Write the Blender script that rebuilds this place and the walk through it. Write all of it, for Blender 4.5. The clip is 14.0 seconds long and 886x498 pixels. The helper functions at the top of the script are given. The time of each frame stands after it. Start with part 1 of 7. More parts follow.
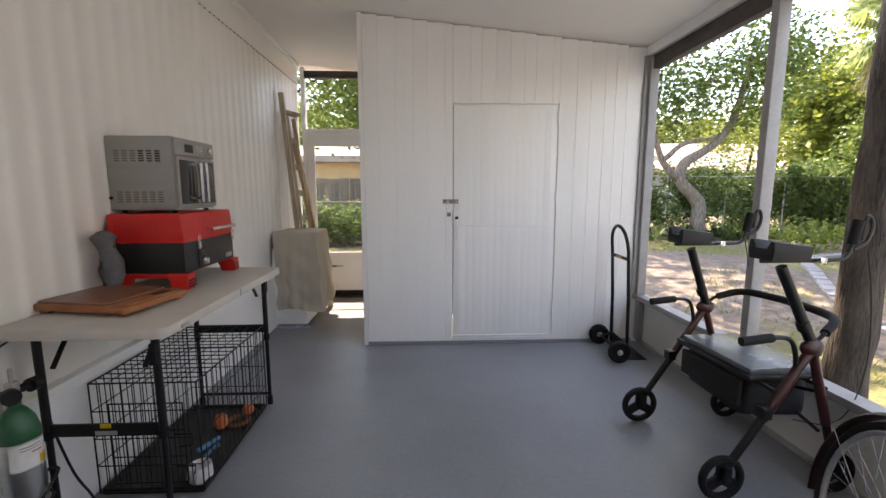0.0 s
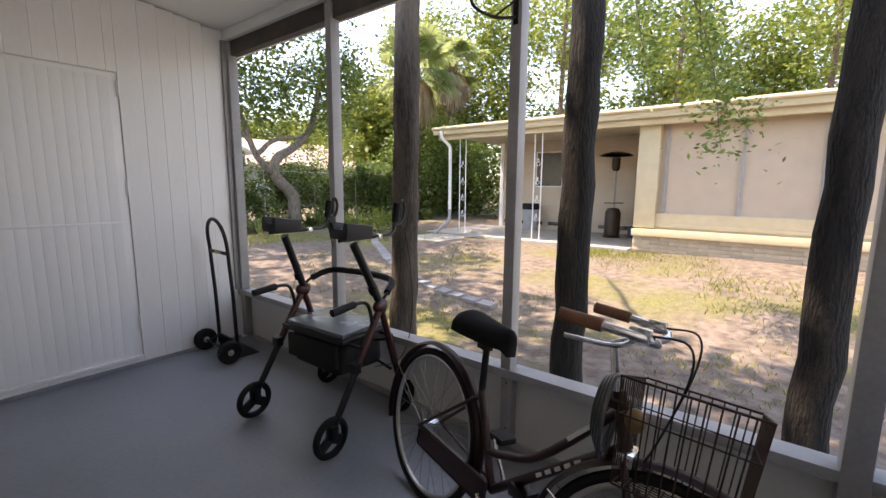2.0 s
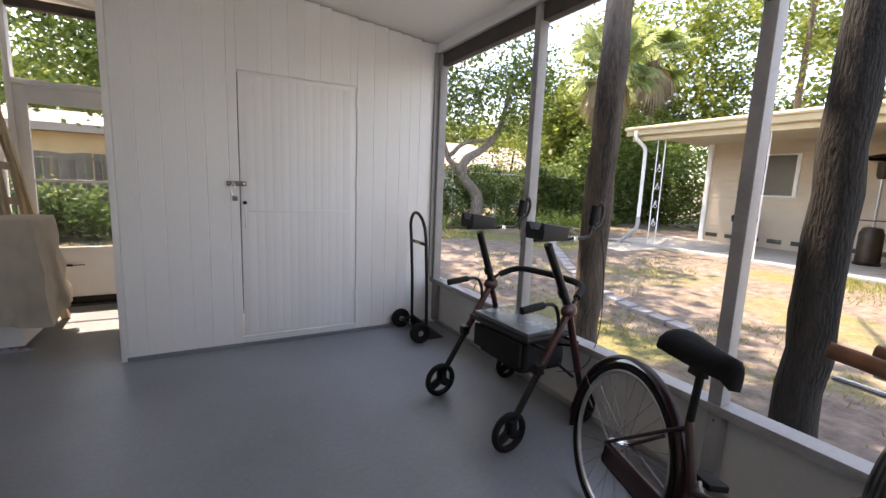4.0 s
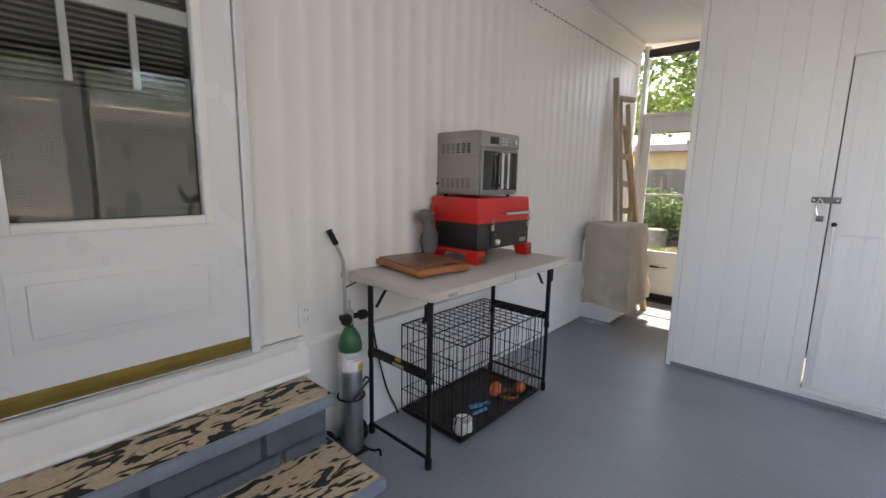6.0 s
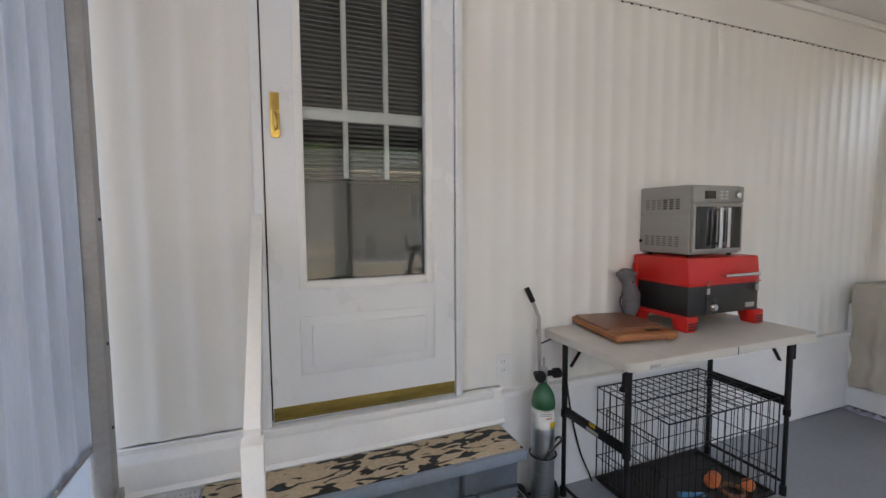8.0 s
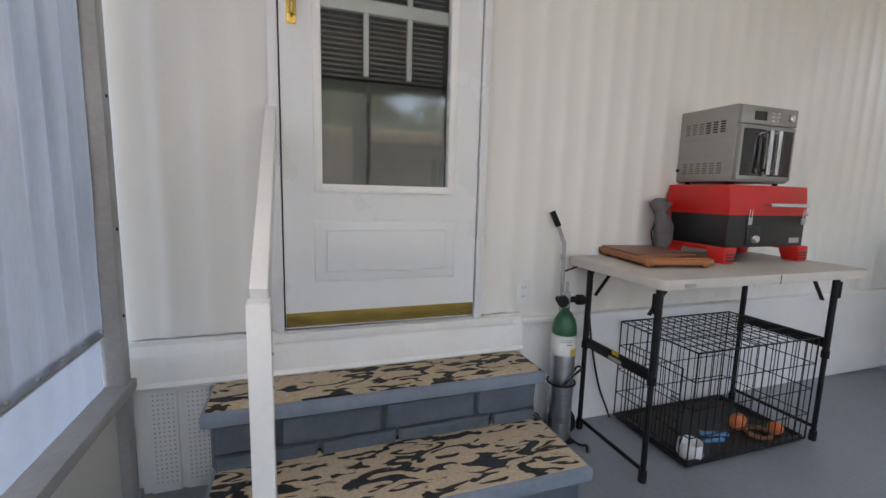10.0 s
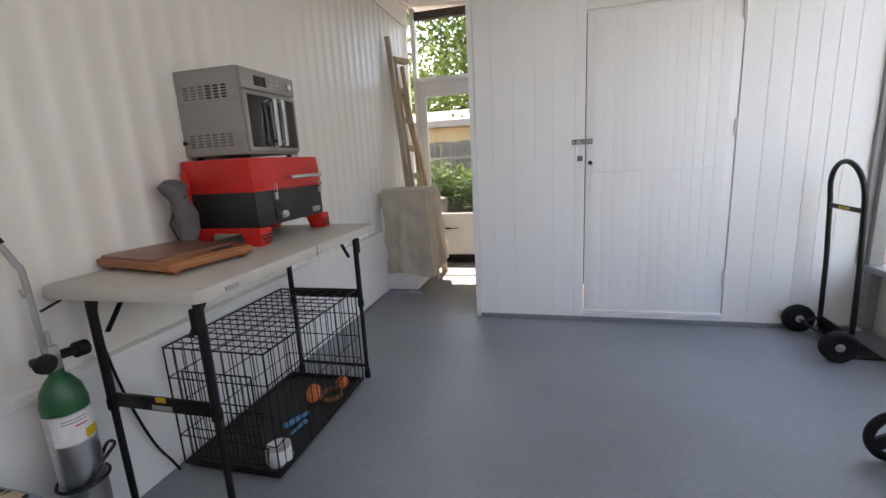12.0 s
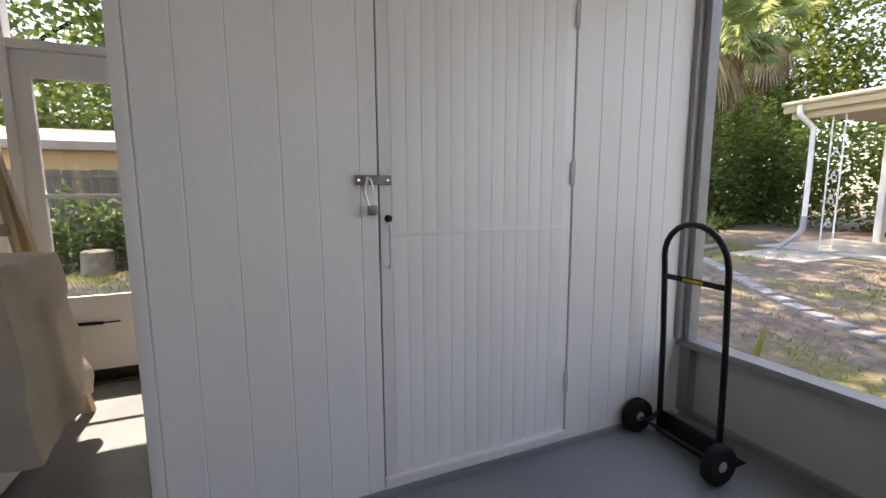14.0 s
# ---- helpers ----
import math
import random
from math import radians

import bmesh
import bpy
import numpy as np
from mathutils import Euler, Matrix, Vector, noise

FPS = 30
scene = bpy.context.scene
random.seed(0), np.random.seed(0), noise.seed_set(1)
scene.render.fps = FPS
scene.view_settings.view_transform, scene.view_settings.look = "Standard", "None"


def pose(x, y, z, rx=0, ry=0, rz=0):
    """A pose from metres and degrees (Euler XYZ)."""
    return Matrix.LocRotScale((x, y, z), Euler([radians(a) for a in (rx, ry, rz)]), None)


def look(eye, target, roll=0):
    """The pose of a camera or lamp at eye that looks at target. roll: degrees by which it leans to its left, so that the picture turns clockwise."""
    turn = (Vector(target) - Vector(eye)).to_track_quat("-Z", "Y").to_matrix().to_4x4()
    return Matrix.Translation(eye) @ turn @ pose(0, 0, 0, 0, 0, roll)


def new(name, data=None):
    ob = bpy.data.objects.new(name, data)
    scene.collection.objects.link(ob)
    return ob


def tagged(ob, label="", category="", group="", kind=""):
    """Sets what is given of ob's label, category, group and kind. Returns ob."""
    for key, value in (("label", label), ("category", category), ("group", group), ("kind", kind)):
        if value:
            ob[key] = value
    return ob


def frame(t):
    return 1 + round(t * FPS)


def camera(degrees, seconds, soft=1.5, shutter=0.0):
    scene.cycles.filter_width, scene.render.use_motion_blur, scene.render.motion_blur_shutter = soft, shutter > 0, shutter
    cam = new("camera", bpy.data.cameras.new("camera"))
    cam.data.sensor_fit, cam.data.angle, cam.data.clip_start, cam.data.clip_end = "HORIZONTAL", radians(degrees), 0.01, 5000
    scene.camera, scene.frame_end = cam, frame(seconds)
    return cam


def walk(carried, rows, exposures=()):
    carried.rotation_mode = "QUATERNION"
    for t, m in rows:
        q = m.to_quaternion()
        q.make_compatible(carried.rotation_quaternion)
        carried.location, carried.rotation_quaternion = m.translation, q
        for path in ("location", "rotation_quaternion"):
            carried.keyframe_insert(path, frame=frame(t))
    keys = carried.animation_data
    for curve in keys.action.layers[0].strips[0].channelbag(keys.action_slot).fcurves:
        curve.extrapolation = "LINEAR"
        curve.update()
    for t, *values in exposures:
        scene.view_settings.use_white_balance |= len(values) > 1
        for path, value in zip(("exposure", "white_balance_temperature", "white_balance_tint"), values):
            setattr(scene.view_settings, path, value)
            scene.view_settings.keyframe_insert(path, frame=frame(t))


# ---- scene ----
cam = camera(92.2, 14.0)
PATH = [
    (0, (1.486, 0.378, 1.35), (1.571, 2.357, 1.076), -0.0),
    (0.5, (1.5, 0.402, 1.317), (1.903, 2.343, 1.051), 1.1),
    (1, (1.515, 0.429, 1.328), (2.359, 2.222, 1.057), 0.9),
    (1.5, (1.551, 0.454, 1.323), (2.823, 1.972, 1.046), 0.3),
    (2, (1.583, 0.434, 1.32), (3.149, 1.644, 1.03), 0.5),
    (2.2, (1.603, 0.429, 1.308), (3.239, 1.542, 1.015), 0.5),
    (4.3, (1.491, 0.544, 1.304), (2.172, 2.399, 0.992), 1.7),
    (4.5, (1.518, 0.649, 1.303), (1.976, 2.569, 0.981), 1.0),
    (5, (1.539, 0.695, 1.322), (1.348, 2.658, 0.988), 0.4),
    (5.5, (1.663, 0.665, 1.326), (0.728, 2.4, 0.988), 2.1),
    (6, (1.747, 0.629, 1.342), (0.417, 2.087, 1.015), 1.0),
    (6.5, (1.792, 0.592, 1.392), (0.174, 1.734, 1.113), -0.0),
    (7, (1.836, 0.579, 1.436), (0.029, 1.411, 1.23), -0.6),
    (7.2, (1.844, 0.576, 1.456), (0.009, 1.352, 1.279), -0.8),
    (9.3, (1.769, 0.577, 1.304), (-0.104, 1.264, 1.151), 0.4),
    (9.5, (1.76, 0.582, 1.253), (-0.116, 1.249, 1.067), 0.8),
    (10, (1.756, 0.591, 1.177), (-0.118, 1.236, 0.904), 1.5),
    (10.5, (1.776, 0.598, 1.121), (-0.091, 1.233, 0.785), 1.5),
    (11, (1.779, 0.625, 1.115), (0.001, 1.447, 0.713), 1.1),
    (11.5, (1.658, 0.769, 1.144), (0.457, 2.312, 0.723), -0.6),
    (12, (1.515, 0.941, 1.187), (1.017, 2.834, 0.778), -3.1),
    (12.5, (1.492, 1.279, 1.196), (1.418, 3.24, 0.808), -1.2),
    (13, (1.364, 1.628, 1.135), (1.832, 3.546, 0.813), -0.3),
    (13.5, (1.284, 2.003, 1.14), (2.061, 3.819, 0.828), -0.8),
    (14, (1.329, 2.471, 1.21), (2.103, 4.296, 0.946), -0.3),
]
SUN, SKY, END_SKY, SIDE_SKY = 2.3, 0.15, 6.0, 1.5
EXPOSURES = (
    (0, 3.04, 8100, 20), (0.8, 2.84, 8150, 21), (1.5, 2.62, 8150, 21), (2.2, 2.38, 8100, 21), (4.3, 2.80, 8000, 21), (5, 2.96, 7900, 20), (5.5, 3.16, 7700, 18),
    (7, 3.36, 7700, 18), (10, 3.45, 7500, 17), (11, 3.50, 7500, 17), (11.7, 3.42, 7600, 18), (12.5, 2.98, 7800, 19), (13.5, 2.72, 7850, 20), (14, 2.56, 7850, 20))
walk(cam, [(t, look(e, g, r)) for t, e, g, r in PATH], EXPOSURES)

# ---- light ----
SUN_DIR = Vector((-0.36, 1.0, 2.0)).normalized()
world = bpy.data.worlds.new("sky")
scene.world = world
world.use_nodes = True
wn = world.node_tree.nodes
sky = wn.new("ShaderNodeTexSky")
sky.sky_type = "NISHITA"
sky.sun_disc = False
sky.sun_elevation = math.asin(SUN_DIR.z)
sky.sun_rotation = math.atan2(SUN_DIR.x, SUN_DIR.y)
world.node_tree.links.new(sky.outputs[0], wn["Background"].inputs[0])
wn["Background"].inputs[1].default_value = SKY
sun = bpy.data.lights.new("sun", "SUN")
sun.energy, sun.angle, sun.color = SUN, radians(0.6), (1.0, 0.94, 0.84)
sun_ob = new("sun", sun)
sun_ob.rotation_mode = "QUATERNION"
sun_ob.rotation_quaternion = SUN_DIR.to_track_quat("Z", "Y")
# sky light that enters through the end opening, behind the walk
lamp = bpy.data.lights.new("end_opening_sky", "AREA")
lamp.shape, lamp.size, lamp.size_y, lamp.energy, lamp.color = "RECTANGLE", 2.1, 1.5, END_SKY, (1.0, 0.985, 0.96)
lamp_ob = new("end_opening_sky", lamp)
lamp_ob.matrix_basis = pose(1.85, 0.06, 1.72, 90, 0, 180)
# sky light that enters through the side screens
side = bpy.data.lights.new("side_opening_sky", "AREA")
side.shape, side.size, side.size_y, side.energy, side.color = "RECTANGLE", 1.8, 3.6, SIDE_SKY, (0.86, 0.94, 1.0)
side_ob = new("side_opening_sky", side)
side_ob.matrix_basis = pose(3.47, 2.05, 1.38, 0, 90, 0)


# ---- materials ----
def mat(name, col, rough=0.6, metal=0.0, var=0.12, scale=5.0, bump=0.0, bscale=60.0, spec=0.5, stretch=(1, 1, 1), col2=None, rand=0.0):
    """Principled paint, wood, metal or cloth with colour drift at two scales and a fine relief."""
    m = bpy.data.materials.new(name)
    m.use_nodes = True
    nt = m.node_tree
    n, l = nt.nodes, nt.links
    b = n["Principled BSDF"]
    b.inputs["Roughness"].default_value = rough
    b.inputs["Metallic"].default_value = metal
    b.inputs["Specular IOR Level"].default_value = spec
    tc = n.new("ShaderNodeTexCoord")
    mp = n.new("ShaderNodeMapping")
    mp.inputs["Scale"].default_value = stretch
    l.new(tc.outputs["Object"], mp.inputs[0])
    big = n.new("ShaderNodeTexNoise")
    big.inputs["Scale"].default_value = scale
    big.inputs["Detail"].default_value = 5
    fine = n.new("ShaderNodeTexNoise")
    fine.inputs["Scale"].default_value = bscale
    fine.inputs["Detail"].default_value = 3
    l.new(mp.outputs[0], big.inputs[0])
    l.new(mp.outputs[0], fine.inputs[0])
    add = n.new("ShaderNodeMath")
    add.operation = "MULTIPLY_ADD"
    l.new(fine.outputs[0], add.inputs[0])
    add.inputs[1].default_value = 0.45
    l.new(big.outputs[0], add.inputs[2])
    ramp = n.new("ShaderNodeValToRGB")
    c = Vector(col)
    d = Vector(col2) if col2 else c * (1 - 2 * var)
    ramp.color_ramp.elements[0].position, ramp.color_ramp.elements[0].color = 0.45, (*d, 1)
    ramp.color_ramp.elements[1].position, ramp.color_ramp.elements[1].color = 0.95, (*(c * (1 + 0.5 * var)), 1)
    l.new(add.outputs[0], ramp.inputs[0])
    out = ramp.outputs[0]
    if rand:
        info = n.new("ShaderNodeObjectInfo")
        mr = n.new("ShaderNodeMapRange")
        mr.inputs["To Min"].default_value, mr.inputs["To Max"].default_value = 1 - rand, 1 + rand
        l.new(info.outputs["Random"], mr.inputs[0])
        hs = n.new("ShaderNodeHueSaturation")
        l.new(mr.outputs[0], hs.inputs["Value"])
        l.new(out, hs.inputs["Color"])
        out = hs.outputs[0]
    l.new(out, b.inputs["Base Color"])
    rr = n.new("ShaderNodeMapRange")
    rr.inputs["To Min"].default_value, rr.inputs["To Max"].default_value = max(0.02, rough - 0.08), min(1, rough + 0.1)
    l.new(big.outputs[0], rr.inputs[0])
    l.new(rr.outputs[0], b.inputs["Roughness"])
    if bump:
        bp = n.new("ShaderNodeBump")
        bp.inputs["Strength"].default_value = bump
        bp.inputs["Distance"].default_value = 0.004
        l.new(fine.outputs[0], bp.inputs["Height"])
        l.new(bp.outputs[0], b.inputs["Normal"])
    return m


def leaf_mat(name, col, col2, trans=0.4):
    """Leaves: colour differs from leaf to leaf, and light comes through."""
    m = bpy.data.materials.new(name)
    m.use_nodes = True
    n, l = m.node_tree.nodes, m.node_tree.links
    b = n["Principled BSDF"]
    geo = n.new("ShaderNodeNewGeometry")
    ramp = n.new("ShaderNodeValToRGB")
    ramp.color_ramp.elements[0].color, ramp.color_ramp.elements[1].color = (*col, 1), (*col2, 1)
    l.new(geo.outputs["Random Per Island"], ramp.inputs[0])
    l.new(ramp.outputs[0], b.inputs["Base Color"])
    b.inputs["Roughness"].default_value = 0.45
    tr = n.new("ShaderNodeBsdfTranslucent")
    l.new(ramp.outputs[0], tr.inputs[0])
    mix = n.new("ShaderNodeMixShader")
    mix.inputs[0].default_value = trans
    l.new(b.outputs[0], mix.inputs[1])
    l.new(tr.outputs[0], mix.inputs[2])
    l.new(mix.outputs[0], n["Material Output"].inputs[0])
    return m


def glass_mat(name, tint=(1, 1, 1), rough=0.0):
    m = bpy.data.materials.new(name)
    m.use_nodes = True
    n, l = m.node_tree.nodes, m.node_tree.links
    gl = n.new("ShaderNodeBsdfGlossy")
    gl.inputs["Roughness"].default_value = rough
    tr = n.new("ShaderNodeBsdfTransparent")
    tr.inputs[0].default_value = (*tint, 1)
    fr = n.new("ShaderNodeFresnel")
    fr.inputs[0].default_value = 1.5
    mix = n.new("ShaderNodeMixShader")
    l.new(fr.outputs[0], mix.inputs[0])
    l.new(tr.outputs[0], mix.inputs[1])
    l.new(gl.outputs[0], mix.inputs[2])
    l.new(mix.outputs[0], n["Material Output"].inputs[0])
    return m


WALL = mat("wall paint", (0.80, 0.785, 0.75), 0.42, var=0.03, scale=1.2, bump=0.08, bscale=90)
SHEDW = mat("shed paint", (0.82, 0.815, 0.80), 0.4, var=0.035, scale=1.5, bump=0.1, bscale=70, stretch=(1, 1, 0.25), rand=0.02)
TRIM = mat("white trim", (0.83, 0.825, 0.81), 0.4, var=0.04, scale=4)
CEIL = mat("ceiling paint", (0.80, 0.79, 0.77), 0.6, var=0.03, scale=0.8, bump=0.05)
FLOOR = mat("grey floor paint", (0.235, 0.252, 0.275), 0.36, var=0.13, scale=1.4, bump=0.12, bscale=45)
GREY = mat("grey metal paint", (0.36, 0.355, 0.35), 0.45, var=0.12, scale=6, bump=0.05)
POSTM = mat("pale grey post", (0.34, 0.335, 0.33), 0.45, var=0.1, scale=6)
KNEE = mat("knee wall panel", (0.66, 0.65, 0.61), 0.6, var=0.06, scale=2, bump=0.1)
# brown taken from the header's shadow side, so shade is in the colour
DARKBEAM = mat("brown beam", (0.075, 0.062, 0.055), 0.7, var=0.25, scale=9, bump=0.2)
BLACK = mat("black metal", (0.007, 0.007, 0.0075), 0.42, var=0.2, scale=20, spec=0.35)
RUBBER = mat("black rubber", (0.009, 0.009, 0.0095), 0.75, var=0.2, scale=30, bump=0.2, spec=0.3)
CHROME = mat("chrome", (0.72, 0.72, 0.73), 0.18, metal=1.0, var=0.1, scale=12)
STEEL = mat("brushed steel", (0.50, 0.49, 0.475), 0.33, metal=1.0, var=0.08, scale=3, bump=0.15, bscale=200, stretch=(1, 1, 18))
# steel with the shade on the hasp put into its colour; spokes share it
DARK_STEEL = mat("shade-dark steel", (0.22, 0.21, 0.20), 0.45, metal=0.7, var=0.25, scale=25)
BRASS = mat("brass", (0.62, 0.42, 0.12), 0.25, metal=1.0, var=0.12, scale=10)
KICK = mat("dull brass", (0.33, 0.235, 0.065), 0.4, metal=0.85, var=0.15, scale=8, stretch=(1, 1, 6))
DOORP = mat("door paint", (0.76, 0.775, 0.79), 0.28, var=0.025, scale=2)
WHITEP = mat("white plastic", (0.78, 0.78, 0.77), 0.4, var=0.04)
DARKGLASS = mat("dark glass", (0.015, 0.014, 0.013), 0.06, var=0.1)
GLASS = glass_mat("window glass", (0.92, 0.94, 0.93))
# dark wall colour that stands in for the shade of unlit interiors
INSIDE = mat("dark for unlit room", (0.12, 0.115, 0.11), 0.8)
SHADE = mat("grey insect screen", (0.085, 0.085, 0.084), 0.55, var=0.08, scale=3)
BLIND = mat("grey blind slat", (0.30, 0.29, 0.28), 0.5)


# ---- mesh helpers ----
def shade(me, deg=40):
    for p in me.polygons:
        p.use_smooth = True
    me.set_sharp_from_angle(angle=radians(deg))


def box(bm, x0, x1, y0, y1, z0, z1, bev=0.0, m=None):
    vs = bmesh.ops.create_cube(bm, size=1)["verts"]
    mm = Matrix.LocRotScale(((x0 + x1) / 2, (y0 + y1) / 2, (z0 + z1) / 2), None, (x1 - x0, y1 - y0, z1 - z0))
    bmesh.ops.transform(bm, matrix=mm, verts=vs)
    if bev:
        es = list({e for v in vs for e in v.link_edges})
        vs = bmesh.ops.bevel(bm, geom=es, offset=bev, segments=2, affect="EDGES", profile=0.6)["verts"]
    if m is not None:
        bmesh.ops.transform(bm, matrix=m, verts=list(vs))
    return vs


def ring(c, u, v, r, seg):
    return [c + (u * math.cos(2 * math.pi * k / seg) + v * math.sin(2 * math.pi * k / seg)) * r for k in range(seg)]


def tube(bm, pts, r, seg=8, closed=False, caps=True):
    """A round bar along a line of points; r may be one radius or one for each point."""
    P = [Vector(p) for p in pts]
    n = len(P)
    R = r if isinstance(r, (list, tuple)) else [r] * n
    rows, u = [], None
    for i in range(n):
        if closed:
            d = P[(i + 1) % n] - P[i - 1]
        else:
            d = P[min(i + 1, n - 1)] - P[max(i - 1, 0)]
        d.normalize()
        if u is None:
            u = d.orthogonal().normalized()
        u = (u - d * u.dot(d))
        u = u.normalized() if u.length > 1e-6 else d.orthogonal().normalized()
        v = d.cross(u)
        rows.append([bm.verts.new(p) for p in ring(P[i], u, v, R[i], seg)])
    for i in range(n if closed else n - 1):
        a, b = rows[i], rows[(i + 1) % n]
        for k in range(seg):
            bm.faces.new((a[k], a[(k + 1) % seg], b[(k + 1) % seg], b[k]))
    if caps and not closed:
        bm.faces.new(rows[0][::-1])
        bm.faces.new(rows[-1])


def smooth_line(pts, n=6):
    """Catmull-Rom through the points."""
    P = [Vector(p) for p in pts]
    P = [P[0] * 2 - P[1]] + P + [P[-1] * 2 - P[-2]]
    out = []
    for i in range(1, len(P) - 2):
        for k in range(n):
            t = k / n
            a, b, c, d = P[i - 1], P[i], P[i + 1], P[i + 2]
            out.append(0.5 * ((2 * b) + (c - a) * t + (2 * a - 5 * b + 4 * c - d) * t * t + (3 * b - a - 3 * c + d) * t ** 3))
    out.append(P[-2])
    return out


def lathe(bm, prof, seg=24, m=None):
    """Turns a profile of (radius, height) about z."""
    rows = []
    for r, z in prof:
        rows.append([bm.verts.new((r * math.cos(2 * math.pi * k / seg), r * math.sin(2 * math.pi * k / seg), z)) for k in range(seg)])
    for a, b in zip(rows, rows[1:]):
        for k in range(seg):
            bm.faces.new((a[k], a[(k + 1) % seg], b[(k + 1) % seg], b[k]))
    if prof[0][0] > 1e-4:
        bm.faces.new(rows[0][::-1])
    if prof[-1][0] > 1e-4:
        bm.faces.new(rows[-1])
    if m is not None:
        bmesh.ops.transform(bm, matrix=m, verts=[v for r in rows for v in r])


def slab(bm, outline, d0, d1, axis="z", bev=0.0):
    """An outline in two coordinates, drawn out along the third from d0 to d1."""
    def put(a, b, c):
        return (c, a, b) if axis == "x" else (a, c, b) if axis == "y" else (a, b, c)
    lo = [bm.verts.new(put(a, b, d0)) for a, b in outline]
    hi = [bm.verts.new(put(a, b, d1)) for a, b in outline]
    k = len(outline)
    fs = [bm.faces.new(lo[::-1]), bm.faces.new(hi)]
    for i in range(k):
        fs.append(bm.faces.new((lo[i], lo[(i + 1) % k], hi[(i + 1) % k], hi[i])))
    bmesh.ops.recalc_face_normals(bm, faces=fs)
    if bev:
        es = list({e for f in fs[:2] for e in f.edges})
        bmesh.ops.bevel(bm, geom=es, offset=bev, segments=2, affect="EDGES", profile=0.6)
    return lo + hi


def mesh_of(name, bm, material, deg=40):
    bmesh.ops.recalc_face_normals(bm, faces=bm.faces)
    me = bpy.data.meshes.new(name)
    bm.to_mesh(me)
    bm.free()
    me.materials.append(material)
    shade(me, deg)
    return me


def part(name, bm, material, parent, label="", deg=40):
    ob = new(name, mesh_of(name, bm, material, deg))
    ob.parent = parent
    return tagged(ob, label)


def thing(name, label, category, m=None, group="", kind=""):
    ob = new(name)
    ob.empty_display_size = 0.1
    if m is not None:
        ob.matrix_basis = m
    return tagged(ob, label, category, group, kind)


def solid(name, bm, material, label, category, kind="", m=None, group="", deg=40):
    ob = new(name, mesh_of(name, bm, material, deg))
    if m is not None:
        ob.matrix_basis = m
    return tagged(ob, label, category, group, kind)


def setting(name, bm, material, label, category="", deg=40):
    return solid(name, bm, material, label, category or name.split("_")[0], "structure", deg=deg)


def B():
    return bmesh.new()


def boxed(*a, **k):
    bm = B()
    box(bm, *a, **k)
    return bm


def tubed(*a, **k):
    bm = B()
    tube(bm, *a, **k)
    return bm


# ---- the porch: house wall on x = 0, shed front on y = 4, screens on x = 3.36 ----
def ceil_z(x):
    return 2.85 - 0.1 * x


XR, SHED_X, SHED_Y, FAR_Y, END_Y = 3.36, 0.957, 4.0, 5.78, 0.012
SILL_Z = 0.425
floor_bm = boxed(-0.1, XR + 0.12, END_Y - 0.12, SHED_Y + 0.0, -0.16, 0.0)
setting("floor", floor_bm, FLOOR, "smooth concrete porch floor painted blue grey", "floor")
setting("floor_passage", boxed(-0.1, SHED_X + 0.1, SHED_Y + 0.006, FAR_Y + 0.12, -0.16, -0.012), FLOOR, "grey painted concrete floor of the side passage", "floor")

bm = B()
slab(bm, [(-0.1, ceil_z(-0.1)), (XR + 0.35, ceil_z(XR + 0.35)), (XR + 0.35, ceil_z(XR + 0.35) + 0.09), (-0.1, ceil_z(-0.1) + 0.09)], END_Y - 0.35, FAR_Y + 0.35, "y")
setting("ceiling", bm, CEIL, "white painted sloping porch ceiling", "ceiling")

# house wall of ribbed metal siding, with the doorway left open
DY0, DY1, DZ0, DZ1 = 0.50, 1.385, 0.60, 2.66


SET_BACK = 0.035


def ribbed(y0, y1, z0, z1, pitch=0.122, deep=0.0075):
    """Siding with soft upright ribs, seen from +x."""
    bm = B()
    rows = []
    k = int(round((y1 - y0) / pitch))
    prof = ((0.0, 0.0), (0.10, 0.12), (0.22, 0.62), (0.30, 0.92), (0.36, 1.0), (0.44, 0.94), (0.56, 0.62), (0.70, 0.34), (0.84, 0.1))
    for i in range(k):
        for a, d in prof:
            rows.append((y0 + (i + a) * (y1 - y0) / k, d * deep - SET_BACK))
    rows.append((y1, -SET_BACK))
    lo = [bm.verts.new((x, y, z0)) for y, x in rows]
    hi = [bm.verts.new((x, y, z1)) for y, x in rows]
    blo = [bm.verts.new((-0.09, y, z0)) for y in (y0, y1)]
    bhi = [bm.verts.new((-0.09, y, z1)) for y in (y0, y1)]
    for i in range(len(rows) - 1):
        bm.faces.new((lo[i], lo[i + 1], hi[i + 1], hi[i]))
    bm.faces.new((blo[0], blo[1], bhi[1], bhi[0]))
    bm.faces.new(hi + bhi[::-1])
    bm.faces.new(lo + blo[::-1])
    bm.faces.new((lo[0], hi[0], bhi[0], blo[0]))
    bm.faces.new((lo[-1], hi[-1], bhi[1], blo[1]))
    return bm


